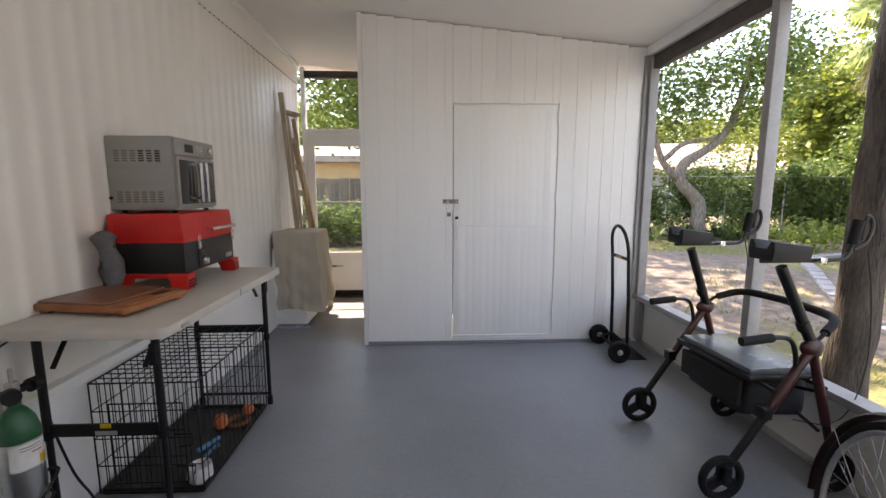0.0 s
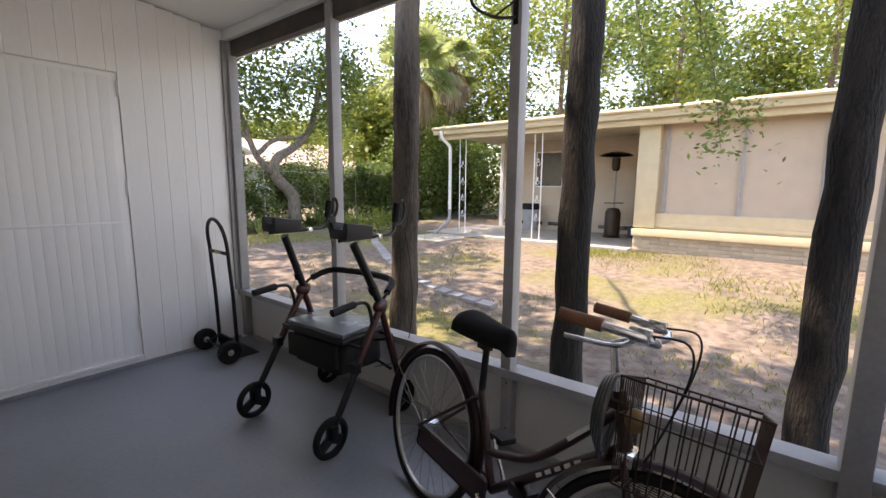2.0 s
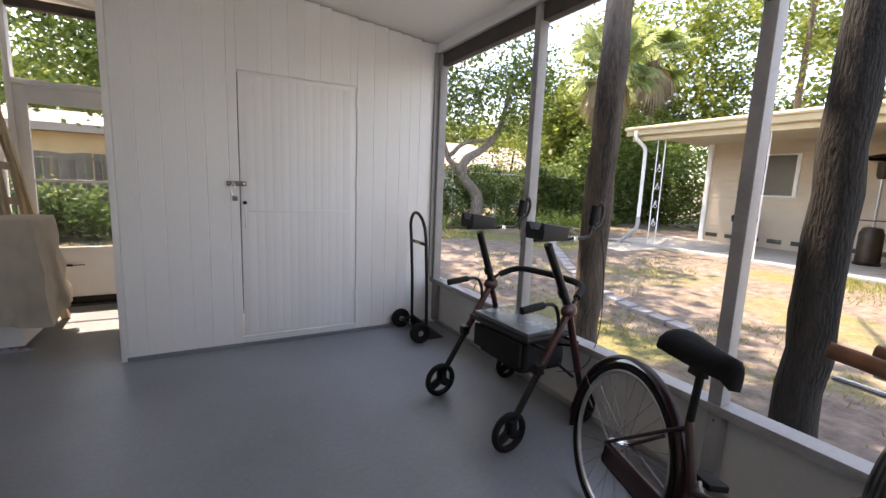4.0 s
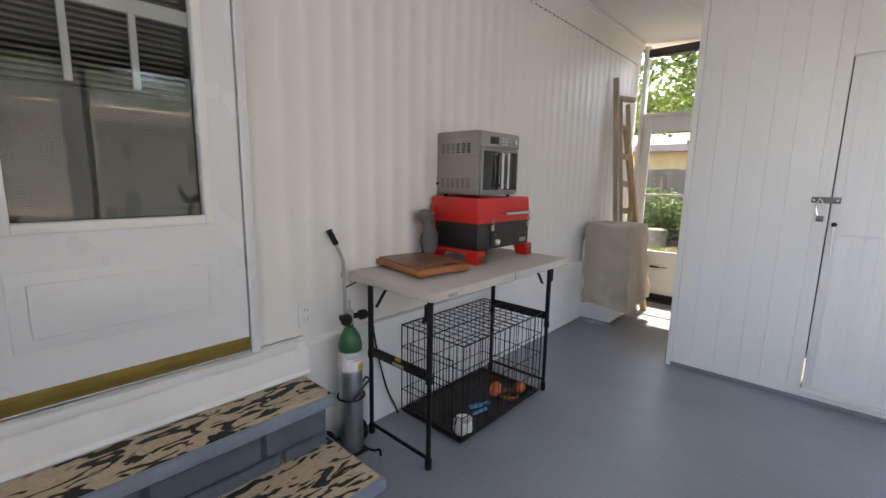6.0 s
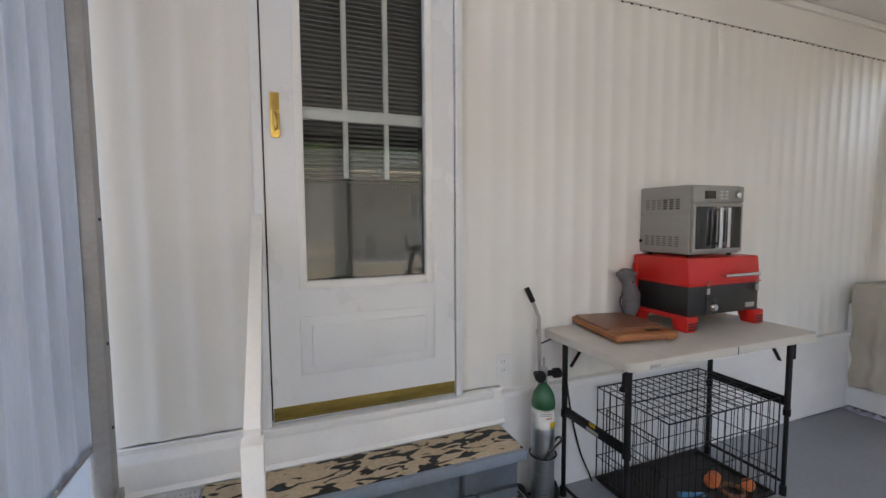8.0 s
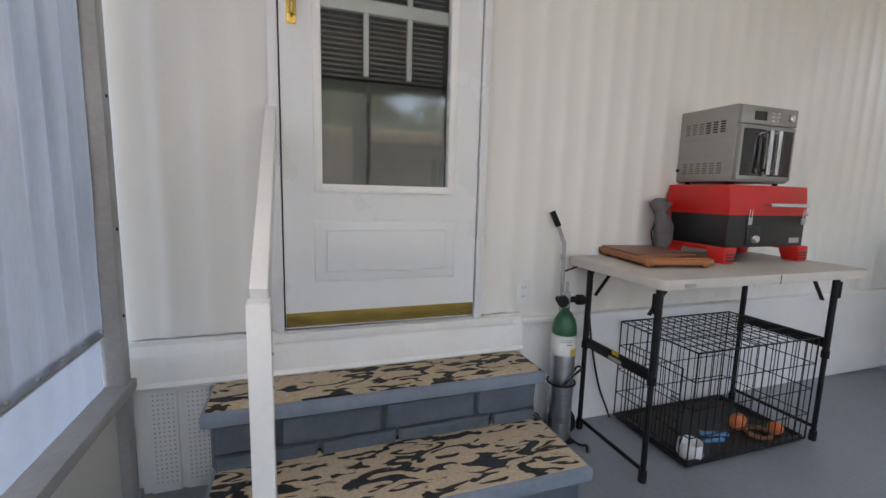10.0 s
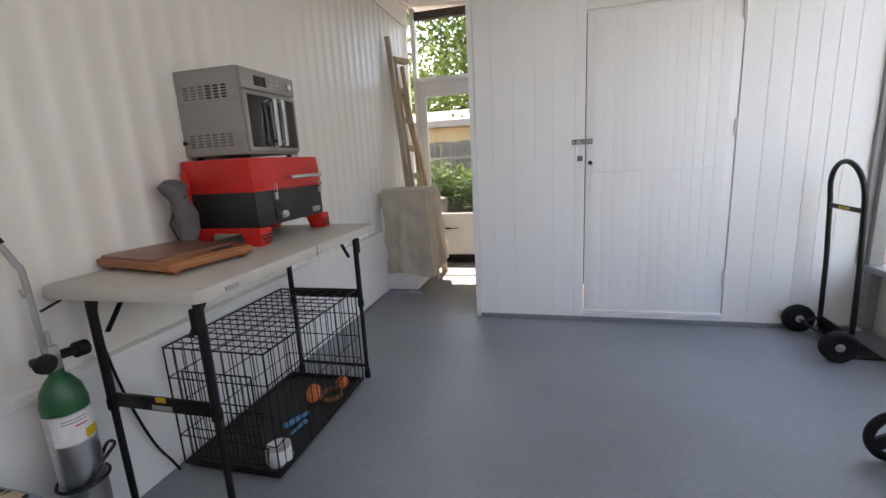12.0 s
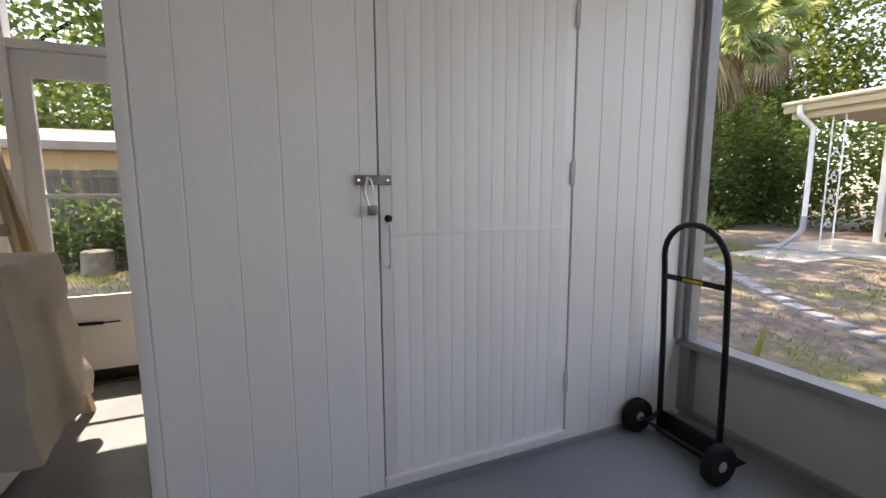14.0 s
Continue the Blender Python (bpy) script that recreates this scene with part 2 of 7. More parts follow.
house = thing("wall_house", "white ribbed metal siding wall of the house", "wall", kind="structure")
part("siding", ribbed(END_Y - 0.06, DY0, 0.56, 2.60), WALL, house, deg=60)
part("siding", ribbed(DY1, FAR_Y, 0.56, 2.60), WALL, house, deg=60)
part("siding", boxed(-0.05, 0.004, DY0, DY1, DZ1, 2.745), WALL, house)
part("upper_band", boxed(-0.09, -0.024, END_Y - 0.06, FAR_Y, 2.604, 2.845), WALL, house, "smooth white band over the siding")
part("crown_strip", boxed(-0.03, 0.0, END_Y, FAR_Y, 2.80, 2.845, bev=0.004), TRIM, house)
part("lower_panel", boxed(-0.05, 0.006, 1.60, FAR_Y, 0.0, 0.556), TRIM, house, "plain white panel under the siding")
part("cap_strip", boxed(-0.045, 0.016, 1.60, FAR_Y, 0.545, 0.575, bev=0.005), TRIM, house)
bm = B()
slab(bm, [(-0.04, 0.60), (-0.02, 0.60), (0.018, 0.556), (0.023, 0.548), (0.026, 0.452), (0.040, 0.438), (0.036, 0.428), (0.0, 0.432)], END_Y, 1.60, "y")
part("flashing", bm, TRIM, house, "white bent flashing strip")
part("backing", boxed(-0.05, -0.004, END_Y - 0.06, 1.60, 0.0, 0.60), TRIM, house)
random.seed(3)
bm = B()
y = 2.0
while y < FAR_Y - 0.1:
    box(bm, -0.025, -0.0218, y, y + 0.014, 2.592 + random.uniform(-0.002, 0.002), 2.599)
    y += 0.066
part("staple_row", bm, DARKBEAM, house, "row of small dark staples in the seam")
# vented skirting under the doorway
bm = B()
for y0 in (0.05, 0.165, 1.44):
    box(bm, -0.004, 0.006, y0, y0 + 0.10, 0.0, 0.43, bev=0.003)
part("skirting_panel", bm, TRIM, house, "white perforated vinyl skirting")
bm = B()
for y0 in (0.05, 0.165, 1.44):
    for i in range(20):
        for j in range(5):
            z, yy = 0.04 + i * 0.0185, y0 + 0.018 + j * 0.016
            box(bm, 0.0055, 0.0068, yy, yy + 0.0045, z, z + 0.0045)
part("vent_hole", bm, GREY, house)

# room behind the doorway, its dimness put into the wall colour
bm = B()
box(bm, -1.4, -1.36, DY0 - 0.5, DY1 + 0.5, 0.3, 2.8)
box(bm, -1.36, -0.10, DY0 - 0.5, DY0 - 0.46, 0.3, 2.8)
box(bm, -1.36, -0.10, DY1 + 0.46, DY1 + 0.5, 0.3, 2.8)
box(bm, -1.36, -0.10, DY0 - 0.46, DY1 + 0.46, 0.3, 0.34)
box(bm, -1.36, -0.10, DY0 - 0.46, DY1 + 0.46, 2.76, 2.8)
setting("wall_inner_room", bm, INSIDE, "inner room walls coloured dark because the room is unlit", "wall")

# screen side: knee wall, sill, posts, header
POST_Y = (3.97, 2.70, 1.40, 0.09)
kw = thing("wall_screen_side", "low cream panel wall with grey metal frame under open screens", "wall", kind="structure")
part("knee_panel", boxed(XR + 0.05, XR + 0.07, END_Y, SHED_Y, 0.0, SILL_Z - 0.03), KNEE, kw, "cream painted panel")
part("sill", boxed(XR - 0.025, XR + 0.075, END_Y, SHED_Y + 0.02, SILL_Z - 0.03, SILL_Z + 0.012, bev=0.004), GREY, kw, "grey aluminium sill")
part("base_channel", boxed(XR + 0.03, XR + 0.08, END_Y, SHED_Y, 0.0, 0.03, bev=0.004), GREY, kw)
for y in POST_Y[:3]:
    part("post", boxed(XR - 0.02, XR + 0.05, y - 0.027, y + 0.027, SILL_Z + 0.0125, 2.43, bev=0.004), POSTM, kw, "pale grey aluminium post")
    part("post_foot", boxed(XR - 0.005, XR + 0.05, y - 0.03, y + 0.03, 0.03, SILL_Z - 0.03, bev=0.003), GREY, kw)
part("corner_post", boxed(XR - 0.03, XR + 0.05, 0.115, 0.190, 0.0, 2.5, bev=0.004), GREY, kw)
part("end_stud", boxed(XR - 0.03, XR + 0.05, END_Y - 0.06, END_Y, 0.0, 2.5, bev=0.004), GREY, kw)
# the header's shadow side is put into its dark colour
part("header", boxed(XR + 0.0, XR + 0.06, END_Y, FAR_Y, 2.33, 2.44, bev=0.004), DARKBEAM, kw, "brown header beam, darkened for its shadow side")
part("top_plate", boxed(XR - 0.03, XR + 0.075, END_Y, FAR_Y, 2.442, 2.535, bev=0.004), TRIM, kw, "white top plate")
part("far_panel", boxed(XR + 0.02, XR + 0.06, SHED_Y + 0.03, FAR_Y + 0.05, -0.1, 2.33), KNEE, kw)

# end screen wall behind the start of the walk, hung with a drape
ew = thing("wall_screen_end", "end screen wall with grey frame and hung pale vinyl drape", "wall", kind="structure")
part("sill", boxed(0.0, XR - 0.03, END_Y - 0.09, END_Y + 0.02, 0.44, 0.48, bev=0.004), GREY, ew, "grey aluminium sill")
part("knee_panel", boxed(0.0, XR - 0.03, END_Y - 0.06, END_Y - 0.03, 0.0, 0.44), KNEE, ew)
part("base_channel", boxed(0.0, XR - 0.03, END_Y - 0.07, END_Y + 0.01, 0.0, 0.03, bev=0.003), GREY, ew)
part("wall_post", boxed(0.028, 0.085, END_Y - 0.07, END_Y + 0.005, 0.0, 2.83, bev=0.004), GREY, ew, "grey post on the house wall")
for x in (1.15, 2.25):
    part("post", boxed(x - 0.027, x + 0.027, END_Y - 0.06, END_Y, 0.48, 2.62, bev=0.004), POSTM, ew)
part("header", boxed(0.085, XR - 0.03, END_Y - 0.06, END_Y, 2.47, 2.53), DARKBEAM, ew)


def drape(name, x0, x1, y, z0, z1, wave, material, parent, seed, label):
    bm = B()
    rng = random.Random(seed)
    nx, nz = 300, 8
    ph = [rng.uniform(0, 6.3) for _ in range(4)]
    grid = []
    for j in range(nz + 1):
        z = z0 + (z1 - z0) * j / nz
        row = []
        for i in range(nx + 1):
            x = x0 + (x1 - x0) * i / nx
            d = wave * (abs(math.sin(x * 27 + ph[0])) ** 1.5 * 2 - 1 + 0.22 * math.sin(x * 121 + ph[1]) + 0.3 * math.sin(x * 9 + ph[2]))
            row.append(bm.verts.new((x, y + d * min(1.0, 0.2 + (z - z0) / 0.6), z)))
        grid.append(row)
    for j in range(nz):
        for i in range(nx):
            bm.faces.new((grid[j][i], grid[j][i + 1], grid[j + 1][i + 1], grid[j + 1][i]))
    bmesh.ops.solidify(bm, geom=list(bm.faces), thickness=0.003)
    return part(name, bm, material, parent, label, 80)


VINYL = mat("pale vinyl", (0.46, 0.475, 0.50), 0.42, var=0.12, scale=3, stretch=(3, 3, 0.5))
VINYL2 = mat("pale vinyl hem", (0.56, 0.59, 0.63), 0.4, var=0.06, scale=3)
for vm in (VINYL, VINYL2):
    vn, vl = vm.node_tree.nodes, vm.node_tree.links
    vt = vn.new("ShaderNodeBsdfTranslucent")
    vt.inputs[0].default_value = (0.62, 0.65, 0.70, 1)
    vx = vn.new("ShaderNodeMixShader")
    vx.inputs[0].default_value = 0.18
    vl.new(vn["Principled BSDF"].outputs[0], vx.inputs[1])
    vl.new(vt.outputs[0], vx.inputs[2])
    vl.new(vx.outputs[0], vn["Material Output"].inputs[0])
drape("drape", 0.075, XR - 0.05, END_Y - 0.045, 0.665, 2.5, 0.012, VINYL, ew, 4, "pale grey pleated vinyl drape")
bm = B()
for k in range(26):
    tube(bm, [(0.13 + 0.122 * k, END_Y - 0.036, 0.69), (0.13 + 0.122 * k, END_Y - 0.028, 0.69)], 0.005, 8)
part("drape_screw", bm, GREY, ew)
part("drape_batten", boxed(0.09, XR - 0.05, END_Y - 0.05, END_Y - 0.042, 0.660, 0.668), GREY, ew)
drape("drape_hem", 0.09, XR - 0.05, END_Y - 0.055, 0.478, 0.70, 0.0025, VINYL2, ew, 5, "pale vinyl hem panel")

# shed: front with its doorway, and the side along the passage
SDX0, SDX1, SDZ0, SDZ1 = 1.725, 2.607, 0.055, 2.055
shed = thing("wall_shed", "white painted grooved wood panelling of the porch shed", "wall", kind="structure")
bm = B()
box(bm, SHED_X + 0.02, SDX0, SHED_Y + 0.02, SHED_Y + 0.07, 0.0, 2.62)
box(bm, SDX1, XR + 0.02, SHED_Y + 0.02, SHED_Y + 0.07, 0.0, 2.49)
box(bm, SDX0, SDX1, SHED_Y + 0.02, SHED_Y + 0.07, SDZ1, 2.56)
box(bm, SDX0, SDX1, SHED_Y + 0.02, SHED_Y + 0.07, 0.0, SDZ0)
part("front_backing", bm, SHEDW, shed)
part("side_backing", boxed(SHED_X + 0.012, SHED_X + 0.06, SHED_Y + 0.07, FAR_Y, -0.012, 2.73), WALL, shed, "white side wall of the shed")
part("corner_trim", boxed(SHED_X - 0.004, SHED_X + 0.034, SHED_Y - 0.004, SHED_Y + 0.08, 0.0, ceil_z(SHED_X) - 0.006, bev=0.003), SHEDW, shed, "white corner board")
part("base_trim", boxed(SHED_X + 0.03, XR - 0.03, SHED_Y - 0.008, SHED_Y + 0.004, 0.0, 0.03, bev=0.002), FLOOR, shed, "grey painted base strip")
part("corner_strip", boxed(XR - 0.052, XR + 0.02, SHED_Y - 0.022, SHED_Y + 0.012, SILL_Z + 0.0125, 2.441, bev=0.003), POSTM, shed)
# unseen wall inside the shed, coloured dark as its inside is unlit
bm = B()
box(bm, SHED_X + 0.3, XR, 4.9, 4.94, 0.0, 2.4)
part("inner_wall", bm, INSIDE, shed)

# far screen wall of the passage: door leaf below, open screen above
fw = thing("wall_passage_end", "white framed passage end with open screen over the door", "wall", kind="structure")
part("jamb", boxed(0.01, 0.055, FAR_Y - 0.03, FAR_Y + 0.06, -0.02, 2.80, bev=0.004), TRIM, fw)
part("jamb", boxed(0.90, 0.955, FAR_Y - 0.03, FAR_Y + 0.06, -0.02, 2.74, bev=0.004), TRIM, fw)
part("head", boxed(0.055, 0.90, FAR_Y - 0.02, FAR_Y + 0.05, 2.68, 2.76, bev=0.004), DARKBEAM, fw)
part("transom", boxed(0.055, 0.90, FAR_Y - 0.03, FAR_Y + 0.05, 2.035, 2.085, bev=0.004), TRIM, fw)
part("threshold", boxed(0.0, 0.955, FAR_Y - 0.04, FAR_Y + 0.07, -0.04, 0.004), DARKBEAM, fw)


def screen_door():
    d = thing("door_1", "white storm door with glass upper half, closed", "door", kind="structure")
    y0, y1 = FAR_Y - 0.012, FAR_Y + 0.022
    x0, x1 = 0.058, 0.897
    part("stile", boxed(x0, x0 + 0.085, y0, y1, 0.08, 2.03, bev=0.004), TRIM, d)
    part("stile", boxed(x1 - 0.085, x1, y0, y1, 0.08, 2.03, bev=0.004), TRIM, d)
    part("top_rail", boxed(x0 + 0.085, x1 - 0.085, y0, y1, 1.88, 2.03, bev=0.004), TRIM, d)
    part("bottom_panel", boxed(x0 + 0.085, x1 - 0.085, y0 + 0.004, y1 - 0.004, 0.08, 0.57, bev=0.004), TRIM, d, "plain white lower panel")
    part("middle_bar", boxed(x0 + 0.085, x1 - 0.085, y0 + 0.003, y1 - 0.003, 1.185, 1.21, bev=0.002), TRIM, d)
    part("sweep", boxed(x0, x1, y0 - 0.006, y1, 0.008, 0.078, bev=0.004), BLACK, d, "black rubber door sweep")
    part("closer", tubed([(0.15, y0 - 0.02, 0.40), (0.36, y0 - 0.02, 0.395)], 0.011, 10), BLACK, d, "black door closer tube")
    part("closer_rod", tubed([(0.36, y0 - 0.02, 0.395), (0.45, y0 - 0.02, 0.397)], 0.005, 8), BLACK, d)
    for z0, z1 in ((0.57, 1.185), (1.21, 1.88)):
        g = part("pane", boxed(x0 + 0.085, x1 - 0.085, y0 + 0.014, y0 + 0.018, z0, z1), GLASS, d, "clear glass pane")
        g.visible_shadow = False


screen_door()


def shed_door():
    d = thing("door_2", "white painted shed door with hasp and padlock, closed", "door", kind="structure")
    bm = B()
    g = 0.006
    box(bm, SDX0 + g, SDX1 - 0.003, SHED_Y + 0.010, SHED_Y + 0.045, SDZ0 + g, SDZ1 - 0.003, bev=0.002)
    part("leaf", bm, SHEDW, d)
    n = 13
    w = (SDX1 - SDX0 - 0.10) / n
    for i in range(n):
        x = SDX0 + 0.05 + i * w
        for z0, z1 in ((SDZ0 + 0.05, 1.045), (1.06, SDZ1 - 0.03)):
            bm = B()
            slab(bm, [(x + 0.001, 0.0), (x + 0.016, -0.0009), (x + w - 0.016, -0.0009), (x + w - 0.001, 0.0), (x + w - 0.001, 0.004), (x + 0.001, 0.004)], z0, z1)
            part("slat", bm, SHEDW, d).location = (0, SHED_Y + 0.0075, 0)
    part("rail", boxed(SDX0 + 0.05, SDX1 - 0.05, SHED_Y + 0.003, SHED_Y + 0.011, 1.045, 1.06, bev=0.001), SHEDW, d)
    part("bottom_lip", boxed(SDX0, SDX1, SHED_Y - 0.006, SHED_Y + 0.012, SDZ0 + 0.004, SDZ0 + 0.026, bev=0.003), TRIM, d)
    for z in (0.28, 1.24, 1.90):
        h = part("hinge", boxed(SDX1 - 0.012, SDX1 + 0.012, SHED_Y - 0.004, SHED_Y + 0.006, z, z + 0.10, bev=0.001), SHEDW, d)
        part("pin", tubed([(SDX1, SHED_Y - 0.006, z - 0.004), (SDX1, SHED_Y - 0.006, z + 0.104)], 0.005, 8), SHEDW, h)
    hs = part("hasp", boxed(SDX0 - 0.085, SDX0 + 0.045, SHED_Y - 0.016, SHED_Y - 0.006, 1.237, 1.272, bev=0.003), DARK_STEEL, d, "steel hasp plate coloured dark for shade")
    part("staple", tubed([(SDX0 - 0.05, SHED_Y - 0.008, 1.262), (SDX0 - 0.05, SHED_Y - 0.035, 1.262), (SDX0 - 0.05, SHED_Y - 0.035, 1.244), (SDX0 - 0.05, SHED_Y - 0.008, 1.244)], 0.004, 8), STEEL, hs)
    for xx in (SDX0 - 0.075, SDX0 + 0.03):
        part("screw", tubed([(xx, SHED_Y - 0.015, 1.254), (xx, SHED_Y - 0.019, 1.254)], 0.005, 8), CHROME, hs)
    pl = part("padlock", boxed(SDX0 - 0.052, SDX0 - 0.018, SHED_Y - 0.052, SHED_Y - 0.032, 1.13, 1.165, bev=0.005), DARK_STEEL, d, "small steel padlock hanging open")
    pts = smooth_line([(SDX0 - 0.046, SHED_Y - 0.042, 1.165), (SDX0 - 0.06, SHED_Y - 0.042, 1.215), (SDX0 - 0.05, SHED_Y - 0.042, 1.255), (SDX0 - 0.036, SHED_Y - 0.042, 1.25), (SDX0 - 0.026, SHED_Y - 0.042, 1.20)], 4)
    part("shackle", tubed(pts, 0.0035, 8), CHROME, pl)
    hd = part("handle", tubed(smooth_line([(SDX0 + 0.032, SHED_Y - 0.002, 1.10), (SDX0 + 0.032, SHED_Y - 0.03, 1.09), (SDX0 + 0.032, SHED_Y - 0.034, 1.02), (SDX0 + 0.032, SHED_Y - 0.03, 0.945), (SDX0 + 0.032, SHED_Y - 0.002, 0.935)], 4), 0.006, 8), SHEDW, d, "white painted pull handle")
    kn = B()
    lathe(kn, [(0.013, 0), (0.014, 0.012), (0.009, 0.016)], 14, pose(SDX0 + 0.032, SHED_Y + 0.002, 1.115, 90, 0, 0))
    part("lock_cylinder", kn, BLACK, hd, "dark lock cylinder")


shed_door()


def house_door():
    d = thing("door_3", "white storm door with glass upper half and brass trim, closed", "door", kind="structure")
    f = 0.035
    part("frame", boxed(-0.04, 0.012, DY0, DY0 + f, DZ0, DZ1, bev=0.003), DOORP, d)
    part("frame", boxed(-0.04, 0.012, DY1 - f, DY1, DZ0, DZ1, bev=0.003), DOORP, d)
    part("frame", boxed(-0.04, 0.012, DY0 + f, DY1 - f, DZ1 - f, DZ1, bev=0.003), DOORP, d)
    part("sill", boxed(-0.04, 0.03, DY0 - 0.02, DY1 + 0.16, 0.565, 0.598, bev=0.004), TRIM, d)
    a, b = DY0 + f + 0.006, DY1 - f - 0.006
    gy0, gy1, gz0, gz1 = 0.688, 1.205, 1.19, 2.50
    lf = part("leaf", boxed(-0.03, 0.006, a, gy0, gz0, DZ1 - f - 0.006), DOORP, d)
    part("stile", boxed(-0.03, 0.006, gy1, b, gz0, DZ1 - f - 0.006), DOORP, d)
    part("bottom_panel", boxed(-0.03, 0.006, a, b, 0.612, gz0), DOORP, d)
    part("top_rail", boxed(-0.03, 0.006, gy0, gy1, gz1, DZ1 - f - 0.006), DOORP, d)
    # moulding round the glass
    e = 0.032
    bm = B()
    box(bm, 0.006, 0.014, gy0 - e, gy0 - 0.002, gz0 - e, gz1 + e, bev=0.003)
    box(bm, 0.006, 0.014, gy1 + 0.002, gy1 + e, gz0 - e, gz1 + e, bev=0.003)
    box(bm, 0.006, 0.014, gy0 - 0.002, gy1 + 0.002, gz0 - e, gz0 - 0.002, bev=0.003)
    box(bm, 0.006, 0.014, gy0 - 0.002, gy1 + 0.002, gz1 + 0.002, gz1 + e, bev=0.003)
    part("moulding", bm, TRIM, d, "white moulding round the glass")
    g = part("pane", boxed(-0.022, -0.018, gy0, gy1, gz0, gz1), GLASS, d, "reflecting glass pane")
    g.visible_shadow = False
    # sash bars behind the pane, with a blind over the upper part
    part("meeting_rail", boxed(-0.05, -0.026, gy0, gy1, 1.855, 1.905, bev=0.003), DOORP, d)
    for yy in (gy0 + 0.175, gy0 + 0.352):
        part("muntin", boxed(-0.05, -0.03, yy - 0.010, yy + 0.010, 1.62, 1.855), DOORP, d)
        part("muntin", boxed(-0.05, -0.03, yy - 0.010, yy + 0.010, 1.905, gz1), DOORP, d)
    part("lower_screen", boxed(-0.062, -0.056, gy0, gy1, gz0, 1.60), SHADE, d, "grey insect screen behind the glass")
    for i in range(44):
        z = 1.605 + i * 0.0203
        bm = B()
        box(bm, -0.012, 0.012, gy0 + 0.005, gy1 - 0.005, -0.0008, 0.0008)
        part("blind_slat", bm, BLIND, d).matrix_basis = pose(-0.085, 0, z, 0, 32, 0)
    # raised field and kick plate
    bm = B()
    box(bm, 0.004, 0.012, 0.655, 1.245, 0.80, 1.045, bev=0.004)
    fl = part("field", bm, DOORP, d)
    part("field_inset", boxed(0.008, 0.018, 0.70, 1.20, 0.838, 1.007, bev=0.006), DOORP, fl)
    part("kick_plate", boxed(0.006, 0.010, a + 0.002, b - 0.002, 0.618, 0.675, bev=0.001), KICK, d, "dull brass kick plate")
    h = part("handle_plate", boxed(0.006, 0.013, 0.567, 0.602, 1.765, 1.94, bev=0.003), BRASS, d, "polished brass handle plate")
    part("lever", tubed(smooth_line([(0.012, 0.585, 1.86), (0.045, 0.585, 1.855), (0.05, 0.587, 1.82), (0.045, 0.587, 1.79)], 4), [0.008] * 12 + [0.006], 10), BRASS, h)
    for z0, z1 in ((0.65, 1.16), (1.18, 1.60), (1.62, 2.2)):
        part("hinge_strip", boxed(0.0065, 0.018, DY1 - 0.036, DY1 - 0.020, z0, z1, bev=0.002), DOORP, d)


house_door()

# ---- things along the house wall ----
RED = mat("red enamel", (0.62, 0.018, 0.014), 0.32, var=0.08, scale=6)
BLKEN = mat("black enamel", (0.014, 0.014, 0.015), 0.4, var=0.15, scale=10)
TABLETOP = mat("cream moulded plastic", (0.56, 0.525, 0.475), 0.5, var=0.06, scale=8, bump=0.15, bscale=150)
COPPER = mat("copper enamel", (0.37, 0.14, 0.055), 0.4, metal=0.2, var=0.12, scale=10)
COPPER2 = mat("brown griddle plate", (0.24, 0.10, 0.06), 0.35, var=0.15, scale=10)
CLOTHG = mat("grey cloth", (0.14, 0.135, 0.145), 0.9, var=0.2, scale=14, bump=0.5, bscale=120)
GREEN = mat("green cylinder paint", (0.012, 0.10, 0.042), 0.35, var=0.12)
ALU = mat("brushed aluminium", (0.74, 0.74, 0.73), 0.30, metal=1.0, var=0.08, scale=4, stretch=(1, 1, 14), bump=0.1, bscale=150)
PAPER = mat("white label", (0.75, 0.75, 0.73), 0.6)
YELLOW = mat("yellow plastic", (0.65, 0.42, 0.02), 0.45)
TAN = mat("beige cover cloth", (0.50, 0.445, 0.365), 0.85, var=0.09, scale=5, bump=0.3, bscale=160)
LILAC = mat("lilac cloth", (0.42, 0.40, 0.50), 0.9, var=0.15, scale=12)
PINE = mat("pine board", (0.60, 0.46, 0.28), 0.65, var=0.22, scale=4, stretch=(6, 6, 0.6), bump=0.15)
PINE2 = mat("weathered board", (0.52, 0.43, 0.32), 0.75, var=0.22, scale=4, stretch=(6, 6, 0.6), bump=0.25)
ORANGE = mat("orange rubber", (0.70, 0.17, 0.05), 0.55, var=0.15, scale=20, bump=0.3)
BLUE = mat("blue rubber", (0.08, 0.26, 0.48), 0.5, var=0.1)
TRAY = mat("black tray plastic", (0.022, 0.019, 0.017), 0.55, var=0.3, scale=6, bump=0.2)
STEPGREY = mat("blue grey masonry paint", (0.21, 0.255, 0.31), 0.62, var=0.12, scale=8, bump=0.5, bscale=40)


